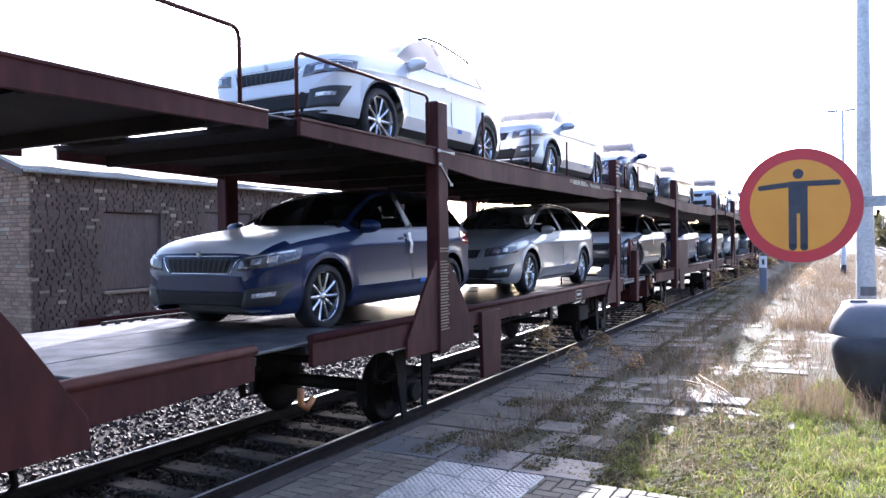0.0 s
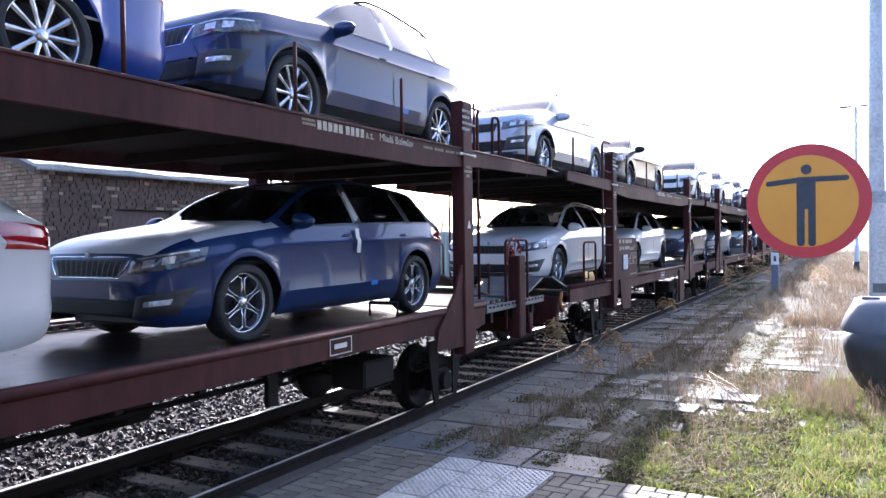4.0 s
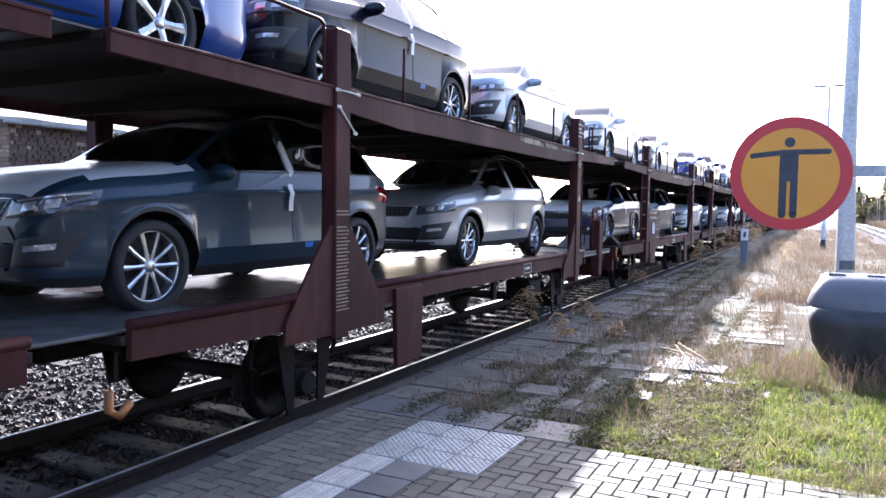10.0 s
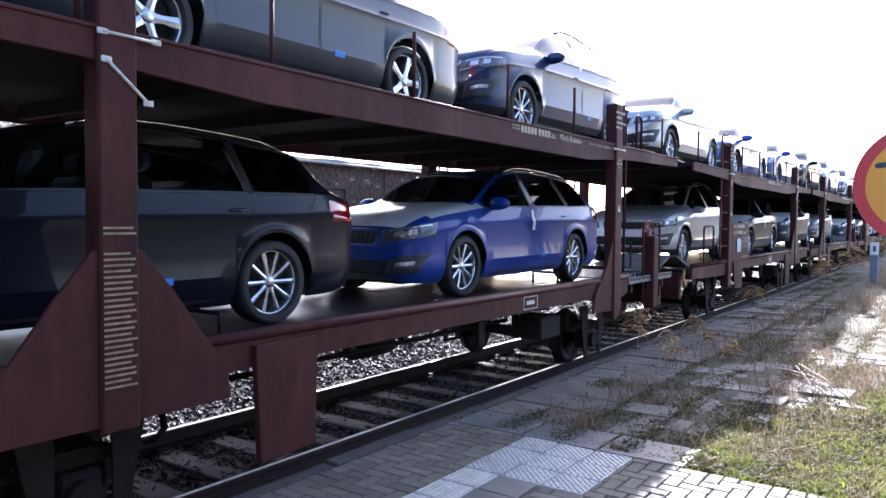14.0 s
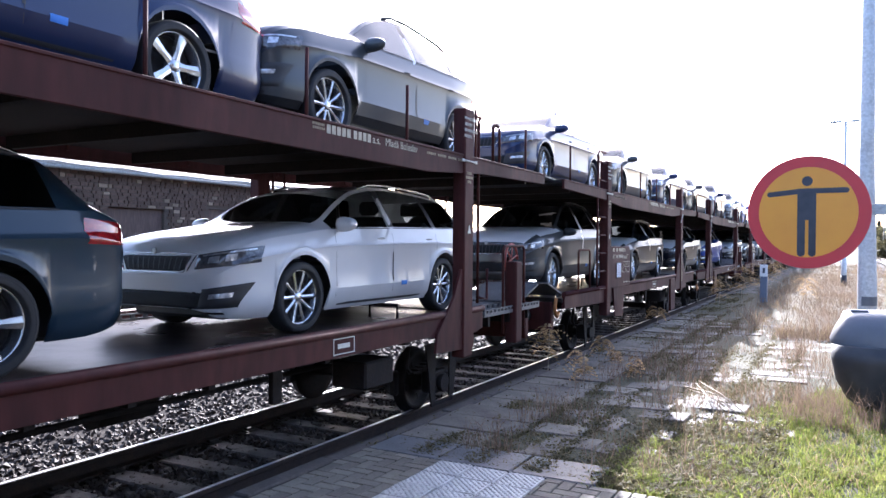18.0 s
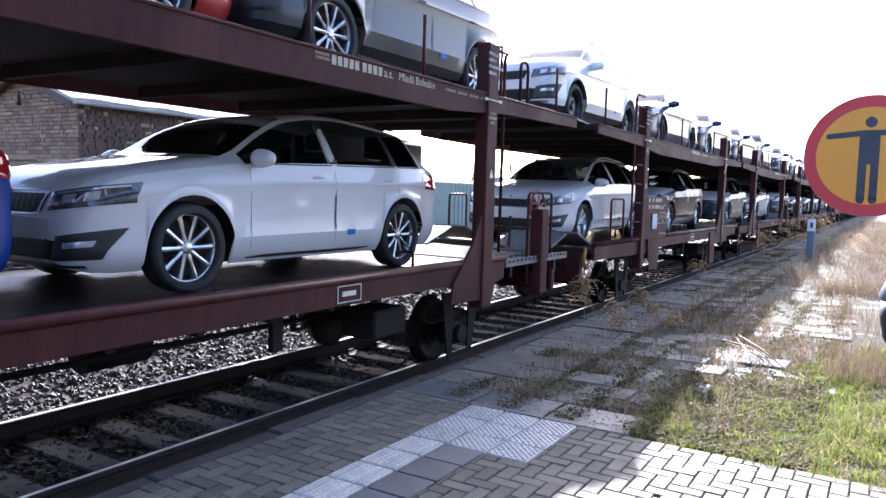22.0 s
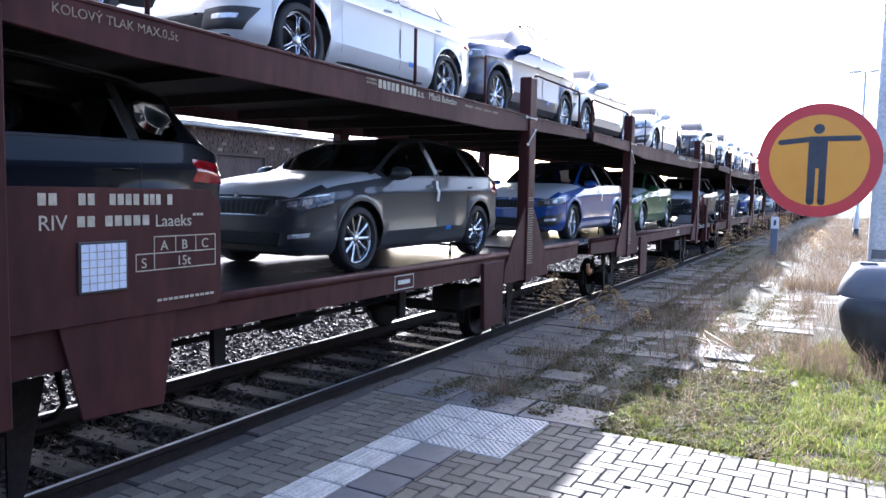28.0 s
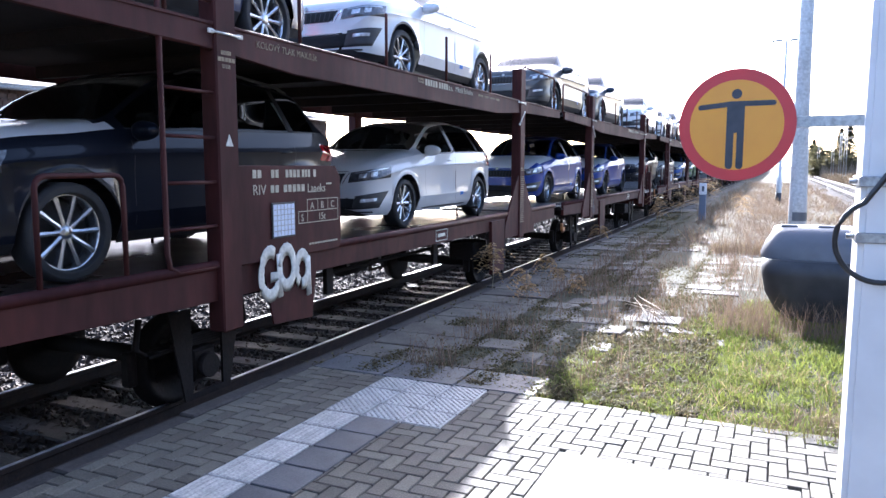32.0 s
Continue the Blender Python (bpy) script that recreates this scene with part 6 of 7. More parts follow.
def classify(p, y, j):
    """What the shell's face is: at y along the car, in row j."""
    f, e = -p["fo"], p["wb"] + p["ro"]
    rr = e - p["rear"]
    if j >= 10 and f + 0.055 < y < f + 1.16:
        return "hood"
    if p["film"] and j in (8, 9) and f + 0.36 < y < f + 1.30:
        return "hood"
    if j >= 11:
        if f + 1.21 < y < f + 2.0:
            return "windshield"
        if rr + 0.04 < y < (e - 0.30 if p["rear"] > 1 else e - 0.12):
            return "rear_window"
    if j in (8, 9):
        for i, (a, b) in enumerate(p["win"]):
            if a < y < b:
                return "side_window%d" % i
        if p["win"][0][0] < y < p["win"][-1][1]:
            return "body_pillar"
    if j == 0 and p["suv"]:
        return "cladding"
    return "body"


def shell_parts(p):
    ys, grid = car_body(p)
    n = len(grid[0])
    sets, creases = {}, set()
    for i in range(len(ys) - 1):
        ym = (ys[i] + ys[i + 1]) / 2
        for j in range(n - 1):
            kind = classify(p, ym, j)
            for sgn in (1, -1):
                key = (kind if p["detail"] else "side_window") + ("L" if sgn > 0 else "R") if kind.startswith("side") else kind
                q = [grid[i][j], grid[i + 1][j], grid[i + 1][j + 1], grid[i][j + 1]]
                if j in (2, 5) and (j == 5 or 0.45 < ym < p["wb"] - 0.45):
                    creases |= {(round(abs(v.x), 4), round(v.y, 4), round(v.z, 4)) for v in q[:2]}
                q = [Vector((v.x * sgn, v.y, v.z)) for v in q]
                dark = key == "body_pillar"
                key = "body" if dark else key
                sets.setdefault(key, []).append((q if sgn > 0 else q[::-1], dark))
    # end caps
    for i in (0, -1):
        ring = [Vector((v.x, v.y, v.z)) for v in grid[i]]
        for a, b in zip(ring, ring[1:]):
            q = [a, b, Vector((-b.x, b.y, b.z)), Vector((-a.x, a.y, a.z))]
            sets["body"].append((q if i == -1 else q[::-1], False))
    out = {}
    for key, quads in sets.items():
        verts, index, faces, darks = [], {}, [], []
        for q, dark in quads:
            ids = []
            for v in q:
                kk = (round(v.x, 4), round(v.y, 4), round(v.z, 4))
                if kk not in index:
                    index[kk] = len(verts)
                    verts.append(kk)
                if not ids or ids[-1] != index[kk]:
                    ids.append(index[kk])
            if len(ids) > 2 and ids[0] == ids[-1]:
                ids = ids[:-1]
            if len(set(ids)) > 2 and len(set(ids)) == len(ids):
                faces.append(ids)
                darks.append(1 if dark else 0)
        out[key] = mesh_from(key, verts, faces, True)
        if key == "body":
            # pressed lines of the flank stay sharp
            hot = [(abs(v[0]), v[1], v[2]) in creases for v in verts]
            out[key].edges.foreach_get("vertices", pairs := [0] * (2 * len(out[key].edges)))
            sharp = [hot[a] and hot[b] and abs(verts[a][2] - verts[b][2]) < 0.05 for a, b in zip(pairs[::2], pairs[1::2])]
            out[key].attributes.new("sharp_edge", "BOOLEAN", "EDGE").data.foreach_set("value", sharp)
        if any(darks):
            out[key].materials.append(PAINT["white"])
            out[key].materials.append(M["black_plastic"])
            out[key].polygons.foreach_set("material_index", darks)
    return out


def rim_mesh(style, r):
    """Alloy rim seen from outside (towards +x), axis x."""
    rr = r * 0.765
    bm = lathe([(-0.10, rr * 0.93), (0.016, rr * 0.94), (0.026, rr * 0.97), (0.024, rr * 1.0), (0.006, rr * 1.015), (-0.10, rr * 1.0)], "x", 36)
    bm.faces.ensure_lookup_table()
    caps = [fc for fc in bm.faces if len(fc.verts) > 4]
    bmesh.ops.delete(bm, geom=caps, context="FACES_ONLY")
    if style == "aero":
        # six hollow petals, each a thin bright outline
        for k in range(6):
            a0 = k * math.tau / 6
            pts = [(0.016 - 0.012 * abs(u - 0.5), rad, ang) for u, rad, ang in ((0, 0.20, 0.0), (0.25, 0.48, -0.42), (0.4, 0.80, -0.44), (0.5, 0.93, -0.24), (0.5, 0.93, 0.24), (0.6, 0.80, 0.44), (0.75, 0.48, 0.42), (1, 0.20, 0.0))]
            tube([(x, rr * rad * math.cos(a0 + ang), rr * rad * math.sin(a0 + ang)) for x, rad, ang in pts], 0.0075, 5, bm)
    elif style == "steel":
        # pressed steel disc, dished round a raised centre, with a ring of small holes
        lathe([(-0.045, rr * 0.94), (-0.050, rr * 0.70), (-0.012, rr * 0.58), (0.002, rr * 0.50), (-0.002, rr * 0.38), (-0.022, rr * 0.30), (-0.024, rr * 0.18)], "x", 32, bm)
        for k in range(12):
            a = k * math.tau / 12
            lathe([(-0.060, 0.014), (-0.030, 0.016), (-0.030, 0.011), (-0.045, 0.010)], "x", 8, bm, (-0.012, rr * 0.72 * math.cos(a), rr * 0.68 * math.sin(a)))
    else:
        n, w0, w1, pair = {"ten": (10, 0.0135, 0.019, 0), "twin": (5, 0.012, 0.017, 0.19), "five": (5, 0.026, 0.040, 0)}[style]
        for k in range(n):
            for off in ((-pair, pair) if pair else (0,)):
                a = k * math.tau / n
                f_, b_ = [], []
                for rad, hw, x, o in ((rr * 0.16, w0 * 1.25, 0.006, off * 0.4), (rr * 0.45, w0, 0.012, off * 0.8), (rr * 0.96, w1, 0.020, off)):
                    c, s_ = math.cos(a + o), math.sin(a + o)
                    for sg in (-1, 0, 1):
                        y_, z_ = rad * c - sg * hw * s_, rad * s_ + sg * hw * c
                        f_.append(bm.verts.new((x + (0.006 if sg == 0 else 0.0), y_, z_)))
                        b_.append(bm.verts.new((x - 0.045, y_, z_)))
                for i in (0, 3):
                    bm.faces.new((f_[i], f_[i + 1], f_[i + 4], f_[i + 3]))
                    bm.faces.new((f_[i + 1], f_[i + 2], f_[i + 5], f_[i + 4]))
                    bm.faces.new((f_[i], f_[i + 3], b_[i + 3], b_[i]))
                    bm.faces.new((f_[i + 2], b_[i + 2], b_[i + 5], f_[i + 5]))
    lathe([(-0.06, rr * 0.20), (0.010, rr * 0.20), (0.020, rr * 0.14), (0.022, rr * 0.02)], "x", 16, bm)
    for k in range(5):
        a = (k + 0.5) * math.tau / 5
        lathe([(0.0, 0.008), (0.014, 0.008)], "x", 6, bm, (0, 0.052 * math.cos(a), 0.052 * math.sin(a)))
    me = bpy.data.meshes.new("rim")
    bmesh.ops.recalc_face_normals(bm, faces=bm.faces)
    bm.to_mesh(me)
    bm.free()
    return me


def tyre_mesh(r):
    bm = lathe([(-0.10, r * 0.70), (-0.105, r * 0.9), (-0.09, r * 0.985), (-0.06, r), (0.06, r), (0.085, r * 0.985), (0.099, r * 0.93), (0.103, r * 0.90), (0.1005, r * 0.885), (0.1035, r * 0.87),
                (0.098, r * 0.82), (0.101, r * 0.80), (0.092, r * 0.785), (0.075, r * 0.765), (0.04, r * 0.76), (-0.06, r * 0.72)], "x", 32)
    # brake disc and dark inside
    lathe([(-0.06, r * 0.70), (-0.045, r * 0.60), (-0.044, 0.02)], "x", 24, bm)
    me = bpy.data.meshes.new("tyre")
    bm.to_mesh(me)
    bm.free()
    return me


def projector(meshes):
    from mathutils.bvhtree import BVHTree
    verts, polys = [], []
    for me in meshes:
        o = len(verts)
        verts += [v.co.copy() for v in me.vertices]
        polys += [[o + i for i in q.vertices] for q in me.polygons]
    tree = BVHTree.FromPolygons(verts, polys)

    def patch(corners, way, off=0.006, nu=6, nv=4, thick=0.02):
        """A panel whose four corners are cast along way on to the shell; its rim dips into the shell."""
        a, b, c, d = (Vector(q) for q in corners)
        way = Vector(way).normalized()
        vs, ok = [], True
        for i in range(nu + 1):
            for j in range(nv + 1):
                u, v = i / nu, j / nv
                q = a.lerp(b, u).lerp(d.lerp(c, u), v)
                hit, nor, _, _ = tree.ray_cast(q - way * 2.5, way)
                if hit is None:
                    hit, nor, _, _ = tree.find_nearest(q)
                if abs(way.y) > 0.8 and abs(hit.y - q.y) > 0.34:
                    hit = Vector((hit.x, q.y + 0.34 * (1 if hit.y > q.y else -1), hit.z))
                rim = i in (0, nu) or j in (0, nv)
                vs.append(hit - way * (off if not rim else -thick * 0.2))
        fs = [(i * (nv + 1) + j, (i + 1) * (nv + 1) + j, (i + 1) * (nv + 1) + j + 1, i * (nv + 1) + j + 1) for i in range(nu) for j in range(nv)]
        return mesh_from("patch", vs, fs, True)
    return patch


def car_thing(model, detail, rim_style="ten", film=0):
    """One new car. detail 1: all parts, 0: those that tell from afar."""
    p = dict(MODELS[model], detail=detail, film=film)
    f, wb, e = -p["fo"], p["wb"], p["wb"] + p["ro"]
    rr = e - p["rear"]
    b1 = f + 2.42
    b2 = b1 + 0.96
    last = rr - (0.02 if p["rear"] < 1 else -0.15)
    p["win"] = [(f + 1.37, b1 - 0.05), (b1 + 0.05, b2 - 0.04)] + ([(b2 + 0.04, last)] if last - b2 > 0.2 else [])
    p["cuts"] = [q for ab in p["win"] for q in ab] + [f + 0.055, f + 1.16, f + 1.21, f + 2.0, rr + .04]
    body_m = shell_parts(p)
    car = thing("car", "new car on the carrier deck", "car", group="new cars on the train")
    patch = projector([body_m[k] for k in body_m])
    body = part("body", body_m["body"], PAINT["white"], car)
    part("hood", body_m["hood"], M["film"], car)
    part("windshield", body_m["windshield"], M["tint"], car)
    part("rear_window", body_m["rear_window"], M["tint"], car)
    if "cladding" in body_m:
        part("cladding", body_m["cladding"], M["black_plastic"], car)
    for key in sorted(k for k in body_m if k.startswith("side_window")):
        part("side_window", body_m[key], M["tint"], car)
    bm = box(-0.56, 0.56, f + 0.25, e - 0.3, p["g"] - 0.02, 0.62, 0.03)
    part("underbody", bm, M["black_plastic"], car)
    w = p["w"]
    up = 0.05 if p["suv"] else 0.0
    zg, belt_line = car_curves(p)[0](f + 0.045), car_curves(p)[1]
    # front: grille, lamps, intake
    gr = part("grille", patch([(-0.37, f, zg - 0.175), (0.37, f, zg - 0.175), (0.47, f, zg - 0.025), (-0.47, f, zg - 0.025)], (0, 1, 0), 0.006, 14, 6), M["grille"], car)
    lamp_way = {1: (-0.62, 1, 0), -1: (0.62, 1, 0)}
    for sgn in (1, -1):
        def at_lamp(u, v):
            """A point on the headlamp: u from the grille outwards, v from its lower edge up."""
            lo = Vector((0.475, f + 0.01, zg - 0.150)).lerp(Vector((0.885, f + 0.36, zg - 0.085)), u)
            hi = Vector((0.505, f + 0.03, zg - 0.025)).lerp(Vector((0.862, f + 0.43, zg + 0.055)), u)
            q = lo.lerp(hi, v)
            return (q.x * sgn, q.y, q.z)
        lamp = part("headlight", patch([at_lamp(0, 0), at_lamp(1, 0), at_lamp(1, 1), at_lamp(0, 1)], lamp_way[sgn], 0.012, 18, 8, -0.03), M["lamp_glass"], car, "dark clear-lens headlamp")
        if detail:
            bm = bmesh.new()
            for u0, u1, v0, v1, w_ in ((0.22, 0.40, 0.30, 0.72, 3), (0.50, 0.66, 0.30, 0.72, 3), (0.10, 0.91, 0.82, 0.92, 1)):
                me = patch([at_lamp(u0, v0), at_lamp(u1, v0), at_lamp(u1, v1), at_lamp(u0, v1)], lamp_way[sgn], 0.017, 8, w_, -0.08)
                bm.from_mesh(me)
                bpy.data.meshes.remove(me)
            part("lamp_insert", bm, M["lamp_bright"], lamp, "bright lenses and daylight strip")
        part("tail_light", patch([(sgn * 0.50, e, 0.77 + up), (sgn * 0.97, e - 0.2, 0.80 + up), (sgn * 0.95, e - 0.2, 0.97 + up), (sgn * 0.52, e, 0.91 + up)], (-sgn * 0.5, -1, 0), 0.012, 18, 8, -0.03), M["tail"], car)
    za, zc = (0.36, 0.53) if p["suv"] else (0.255, 0.40)
    part("lower_intake", patch([(-0.58, f, za), (0.58, f, za), (0.58, f, zc), (-0.58, f, zc)], (0, 1, 0), 0.012, 14, 8), M["grille"], car)
    part("front_bumper", patch([(-0.58, f, zc + 0.004), (0.58, f, zc + 0.004), (0.50, f, zg - 0.196), (-0.50, f, zg - 0.196)], (0, 1, 0), 0.012, 12, 1, -0.065), PAINT["white"], car)
    tm = tyre_mesh(p["r"])
    rm = rim_mesh(rim_style, p["r"])
    for y in (0, wb):
        for sgn in (1, -1):
            ty = part("tyre", tm, M["tyre"], car, at=pose(sgn * (w - 0.128), y, p["r"] - 0.005, 0, 0, 0 if sgn > 0 else 180))
            part("rim", rm, M["rim_dark" if rim_style == "steel" else "rim"], ty, at=pose(0.035, 0, 0))
    for sgn in (1, -1) if detail else ():
        bm = lathe([(-0.122 + 0.0001 * (k == 0) + 0.0244 * k, max(0.012, 0.072 * (1 - abs(-1 + 0.2 * k) ** 2.6) ** 0.45)) for k in range(11)], "x", 20)
        for v in bm.verts:
            v.co.z *= 1.0 - 0.16 * sgn * v.co.x / 0.10
            v.co.y *= 0.72 if v.co.y > 0 else 0.95
        box(-sgn * 0.12 - 0.05, -sgn * 0.12 + 0.05, -0.03, 0.03, -0.075, -0.035, 0.01, bm)
        bmesh.ops.transform(bm, verts=bm.verts, matrix=pose(sgn * (w + 0.07), f + 1.45, 1.0 + up))
        part("mirror", bm, PAINT["white"], car)
    if detail:
        bm = bmesh.new()
        for a, b in (((-0.50, zg - 0.02), (0.50, zg - 0.010)), ((-0.385, zg - 0.180), (0.385, zg - 0.170))):
            me = patch([(a[0], f, a[1]), (b[0], f, a[1]), (b[0], f, b[1]), (a[0], f, b[1])], (0, 1, 0), 0.010, 14, 2)
            bm.from_mesh(me)
            bpy.data.meshes.remove(me)
        for sgn in (1, -1):
            me = patch([(sgn * 0.375, f, zg - 0.18), (sgn * 0.395, f, zg - 0.18), (sgn * 0.505, f, zg - 0.01), (sgn * 0.485, f, zg - 0.01)], (0, 1, 0), 0.010, 2, 5)
            bm.from_mesh(me)
            bpy.data.meshes.remove(me)
        part("grille_frame", bm, M["chrome"], gr, "chrome grille surround")
        bm = bmesh.new()
        for i in range(-6, 7):
            x = i * 0.062
            me = patch([(x - 0.006, f, zg - 0.168), (x + 0.006, f, zg - 0.168), (x * 1.12 + 0.006, f, zg - 0.032), (x * 1.12 - 0.006, f, zg - 0.032)], (0, 1, 0), 0.013, 1, 3, -0.06)
            bm.from_mesh(me)
            bpy.data.meshes.remove(me)
        part("grille_slats", bm, M["black_plastic"], gr)
        part("bumper_lip", patch([(-0.74, f + 0.08, za - 0.036), (0.74, f + 0.08, za - 0.036), (0.74, f + 0.08, za - 0.016), (-0.74, f + 0.08, za - 0.016)], (0, 1, 0), 0.014, 20, 1, -0.06), M["chrome" if not p["suv"] else "black_plastic"], car)
        part("bonnet_badge", lathe([(0.0, 0.028), (-0.006, 0.028), (-0.009, 0.020)], "y", 20, at=(0, f + 0.012, zg + 0.004)), M["steel"], car)
        for sgn in (1, -1):
            part("side_intake", patch([(sgn * 0.52, f, za + 0.005), (sgn * 0.82, f + 0.15, za + 0.025), (sgn * 0.885, f + 0.27, zc + 0.085), (sgn * 0.57, f, zc + 0.025)], (-sgn * 0.45, 1, 0), 0.014, 16, 10, -0.035), M["black_plastic"], car)
            part("fog_light", patch([(sgn * 0.63, f + 0.02, zc - 0.055), (sgn * 0.80, f + 0.12, zc - 0.035), (sgn * 0.81, f + 0.13, zc + 0.005), (sgn * 0.64, f + 0.02, zc - 0.015)], (-sgn * 0.45, 1, 0), 0.020, 8, 2, -0.09), M["lamp_bright"], car)
            for y in (b1 - 0.10, b2 - 0.02) if sgn > 0 else ():
                part("door_handle", patch([(sgn, y - 0.20, 0.855 + up), (sgn, y - 0.02, 0.86 + up), (sgn, y - 0.02, 0.89 + up), (sgn, y - 0.20, 0.885 + up)], (-sgn, 0, 0), 0.028, 4, 2), PAINT["white"], car)
            for y in (f + 1.40, b1, b2 + 0.02) if sgn > 0 else ():
                lo = 0.30 if abs(y - wb) > 0.42 else 0.74
                part("door_gap", patch([(sgn, y, lo), (sgn, y + 0.0045, lo), (sgn, y + 0.0045, 0.93 + up), (sgn, y, 0.93 + up)], (-sgn, 0, 0), 0.0035, 1, 6, -0.0175), M["black_plastic"], car)
            if not p["suv"] and sgn > 0:
                part("sill_trim", patch([(sgn, 0.42, 0.20), (sgn, wb - 0.42, 0.20), (sgn, wb - 0.42, 0.245), (sgn, 0.42, 0.245)], (-sgn, 0, 0), 0.006, 6, 2), M["black_plastic"], car)
        part("pillar_film", patch([(1, b1 - 0.07, 0.98 + up), (1, b1 + 0.07, 0.98 + up), (1, b1 + 0.045, 1.34 + up * 1.5), (1, b1 - 0.065, 1.34 + up * 1.5)], (-1, 0, 0), 0.008, 2, 5), M["film"], car, "white transport film")
        if film and len(p["win"]) > 2:
            part("pillar_film", patch([(1, b2 - 0.035, 0.99 + up), (1, b2 + 0.035, 0.99 + up), (1, b2 - 0.02, 1.33 + up * 1.5), (1, b2 - 0.08, 1.33 + up * 1.5)], (-1, 0, 0), 0.008, 1, 5), M["film"], car, "white transport film")
        part("door_edge_guard", patch([(1, b1 - 0.012, 0.42 + up), (1, b1 + 0.010, 0.42 + up), (1, b1 + 0.010, 0.72 + up), (1, b1 - 0.012, 0.72 + up)], (-1, 0, 0), 0.006, 1, 4, -0.02), M["black_plastic"], car, "dark foam door-edge guard")
        bm = bmesh.new()
        for i, (a, b) in enumerate(p["win"]):
            za_, zb_ = belt_line(a) + 0.002, belt_line(b) + 0.002
            me = patch([(1, a - 0.02, za_), (1, b + 0.02, zb_), (1, b + 0.02, zb_ + 0.011), (1, a - 0.02, za_ + 0.011)], (-1, 0, 0), 0.007, 6, 1, -0.03)
            bm.from_mesh(me)
            bpy.data.meshes.remove(me)
        part("window_trim", bm, M["black_plastic"], car)
        part("sticker", patch([(1, b1 + 0.16, 0.36 + up), (1, b1 + 0.28, 0.36 + up), (1, b1 + 0.28, 0.41 + up), (1, b1 + 0.16, 0.41 + up)], (-1, 0, 0), 0.008, 2, 2, -0.03), M["blue_sticker"], car, "blue paper sticker")
        if film:
            part("door_film", patch([(1, b1 - 0.105, 0.70 + up), (1, b1 - 0.045, 0.70 + up), (1, b1 - 0.04, 0.94 + up), (1, b1 - 0.10, 0.94 + up)], (-1, 0, 0), 0.030, 2, 6, -0.15), M["film"], car, "white protective strip")
        if model in ("suv", "combi"):
            zt, wt = car_curves(p)[0], car_curves(p)[3]
            for sgn in (1, -1):
                pts = [(sgn * wt(y) * 0.93, y, zt(y) - 0.012 + (0.02 if 0 < i < 8 else -0.01)) for i, y in enumerate(np.linspace(f + 2.15, rr - 0.1, 9))]
                part("roof_rail", tube(pts, 0.016, 6), M["chrome" if model == "combi" else "black_plastic"], car)
        part("lower_trim", patch([(-0.66, e, 0.30 + up), (0.66, e, 0.30 + up), (0.66, e, 0.40 + up), (-0.66, e, 0.40 + up)], (0, -1, 0), 0.01, 8, 2), M["black_plastic"], car)
        for x in (-0.36, 0.36):
            bm = box(x - 0.25, x + 0.25, f + 2.2, f + 2.7, 0.45, 0.62, 0.05)
            box(x - 0.24, x + 0.24, f + 2.62, f + 2.78, 0.55, 1.12, 0.05, bm)
            box(x - 0.13, x + 0.13, f + 2.68, f + 2.78, 1.14, 1.30, 0.04, bm)
            part("front_seat", bm, M["seat"], car)
        bm = box(-0.62, 0.62, f + 3.1, f + 3.6, 0.45, 0.64, 0.05)
        box(-0.62, 0.62, f + 3.55, f + 3.72, 0.6, 1.08, 0.05, bm)
        part("rear_bench", bm, M["seat"], car)
        part("dashboard", box(-0.66, 0.66, f + 1.45, f + 1.8, 0.7, 0.96, 0.06), M["seat"], car)
    return car


PAINTED = ("body", "mirror", "door_handle", "front_bumper")
TONES = {"white": "white", "deep_blue": "deep blue", "silver": "silver-grey", "navy": "dark navy", "blue": "bright blue", "race_blue": "racing blue", "black": "black", "green": "bright green", "steel": "steel blue", "grey": "dark grey", "red": "red", "brown": "dark brown", "ice": "pale ice-blue"}
KINDS = {"hatch": "hatchback", "small": "small hatchback", "combi": "estate car", "lift": "liftback saloon", "suv": "compact SUV"}
STOCK = {}


def put_car(model, tone, film, rim, wagon, r, level, near):
    """A copy of the stock car, painted, at r along its wagon, on the lower (0) or upper (1) deck."""
    key = (model, near, rim, film)
    fresh = key not in STOCK
    if fresh:
        STOCK[key] = car_thing(model, near, rim, film)
    base = STOCK[key]
    x, y, z = TRACK_X, LEAD - PITCH * wagon + r, (UPPER_Z if level else DECK_Z) + 0.004
    if fresh:
        ob = base
        ob.matrix_basis = pose(x, y, z)
    else:
        ob = copy_thing(base, pose(x, y, z))
    for ch in ob.children:
        n = ch.name.split(".")[0]
        if n in PAINTED or (n == "hood"):
            slot = ch.material_slots[0]
            slot.link = "OBJECT"
            slot.material = M["film"] if n == "hood" and film and tone != "white" else PAINT[tone]
    tagged(ob, "new %s %s%s on %s deck" % (TONES[tone], KINDS[model], " with white bonnet film" if film and tone != "white" else "", "upper" if level else "lower"))
    MOVERS.append((ob, (x, y, z)))
    return ob


LOW_R, UP_R = (-2.30, -9.60, -14.85, -21.2), (-2.80, -8.4, -13.4, -17.7, -22.2)
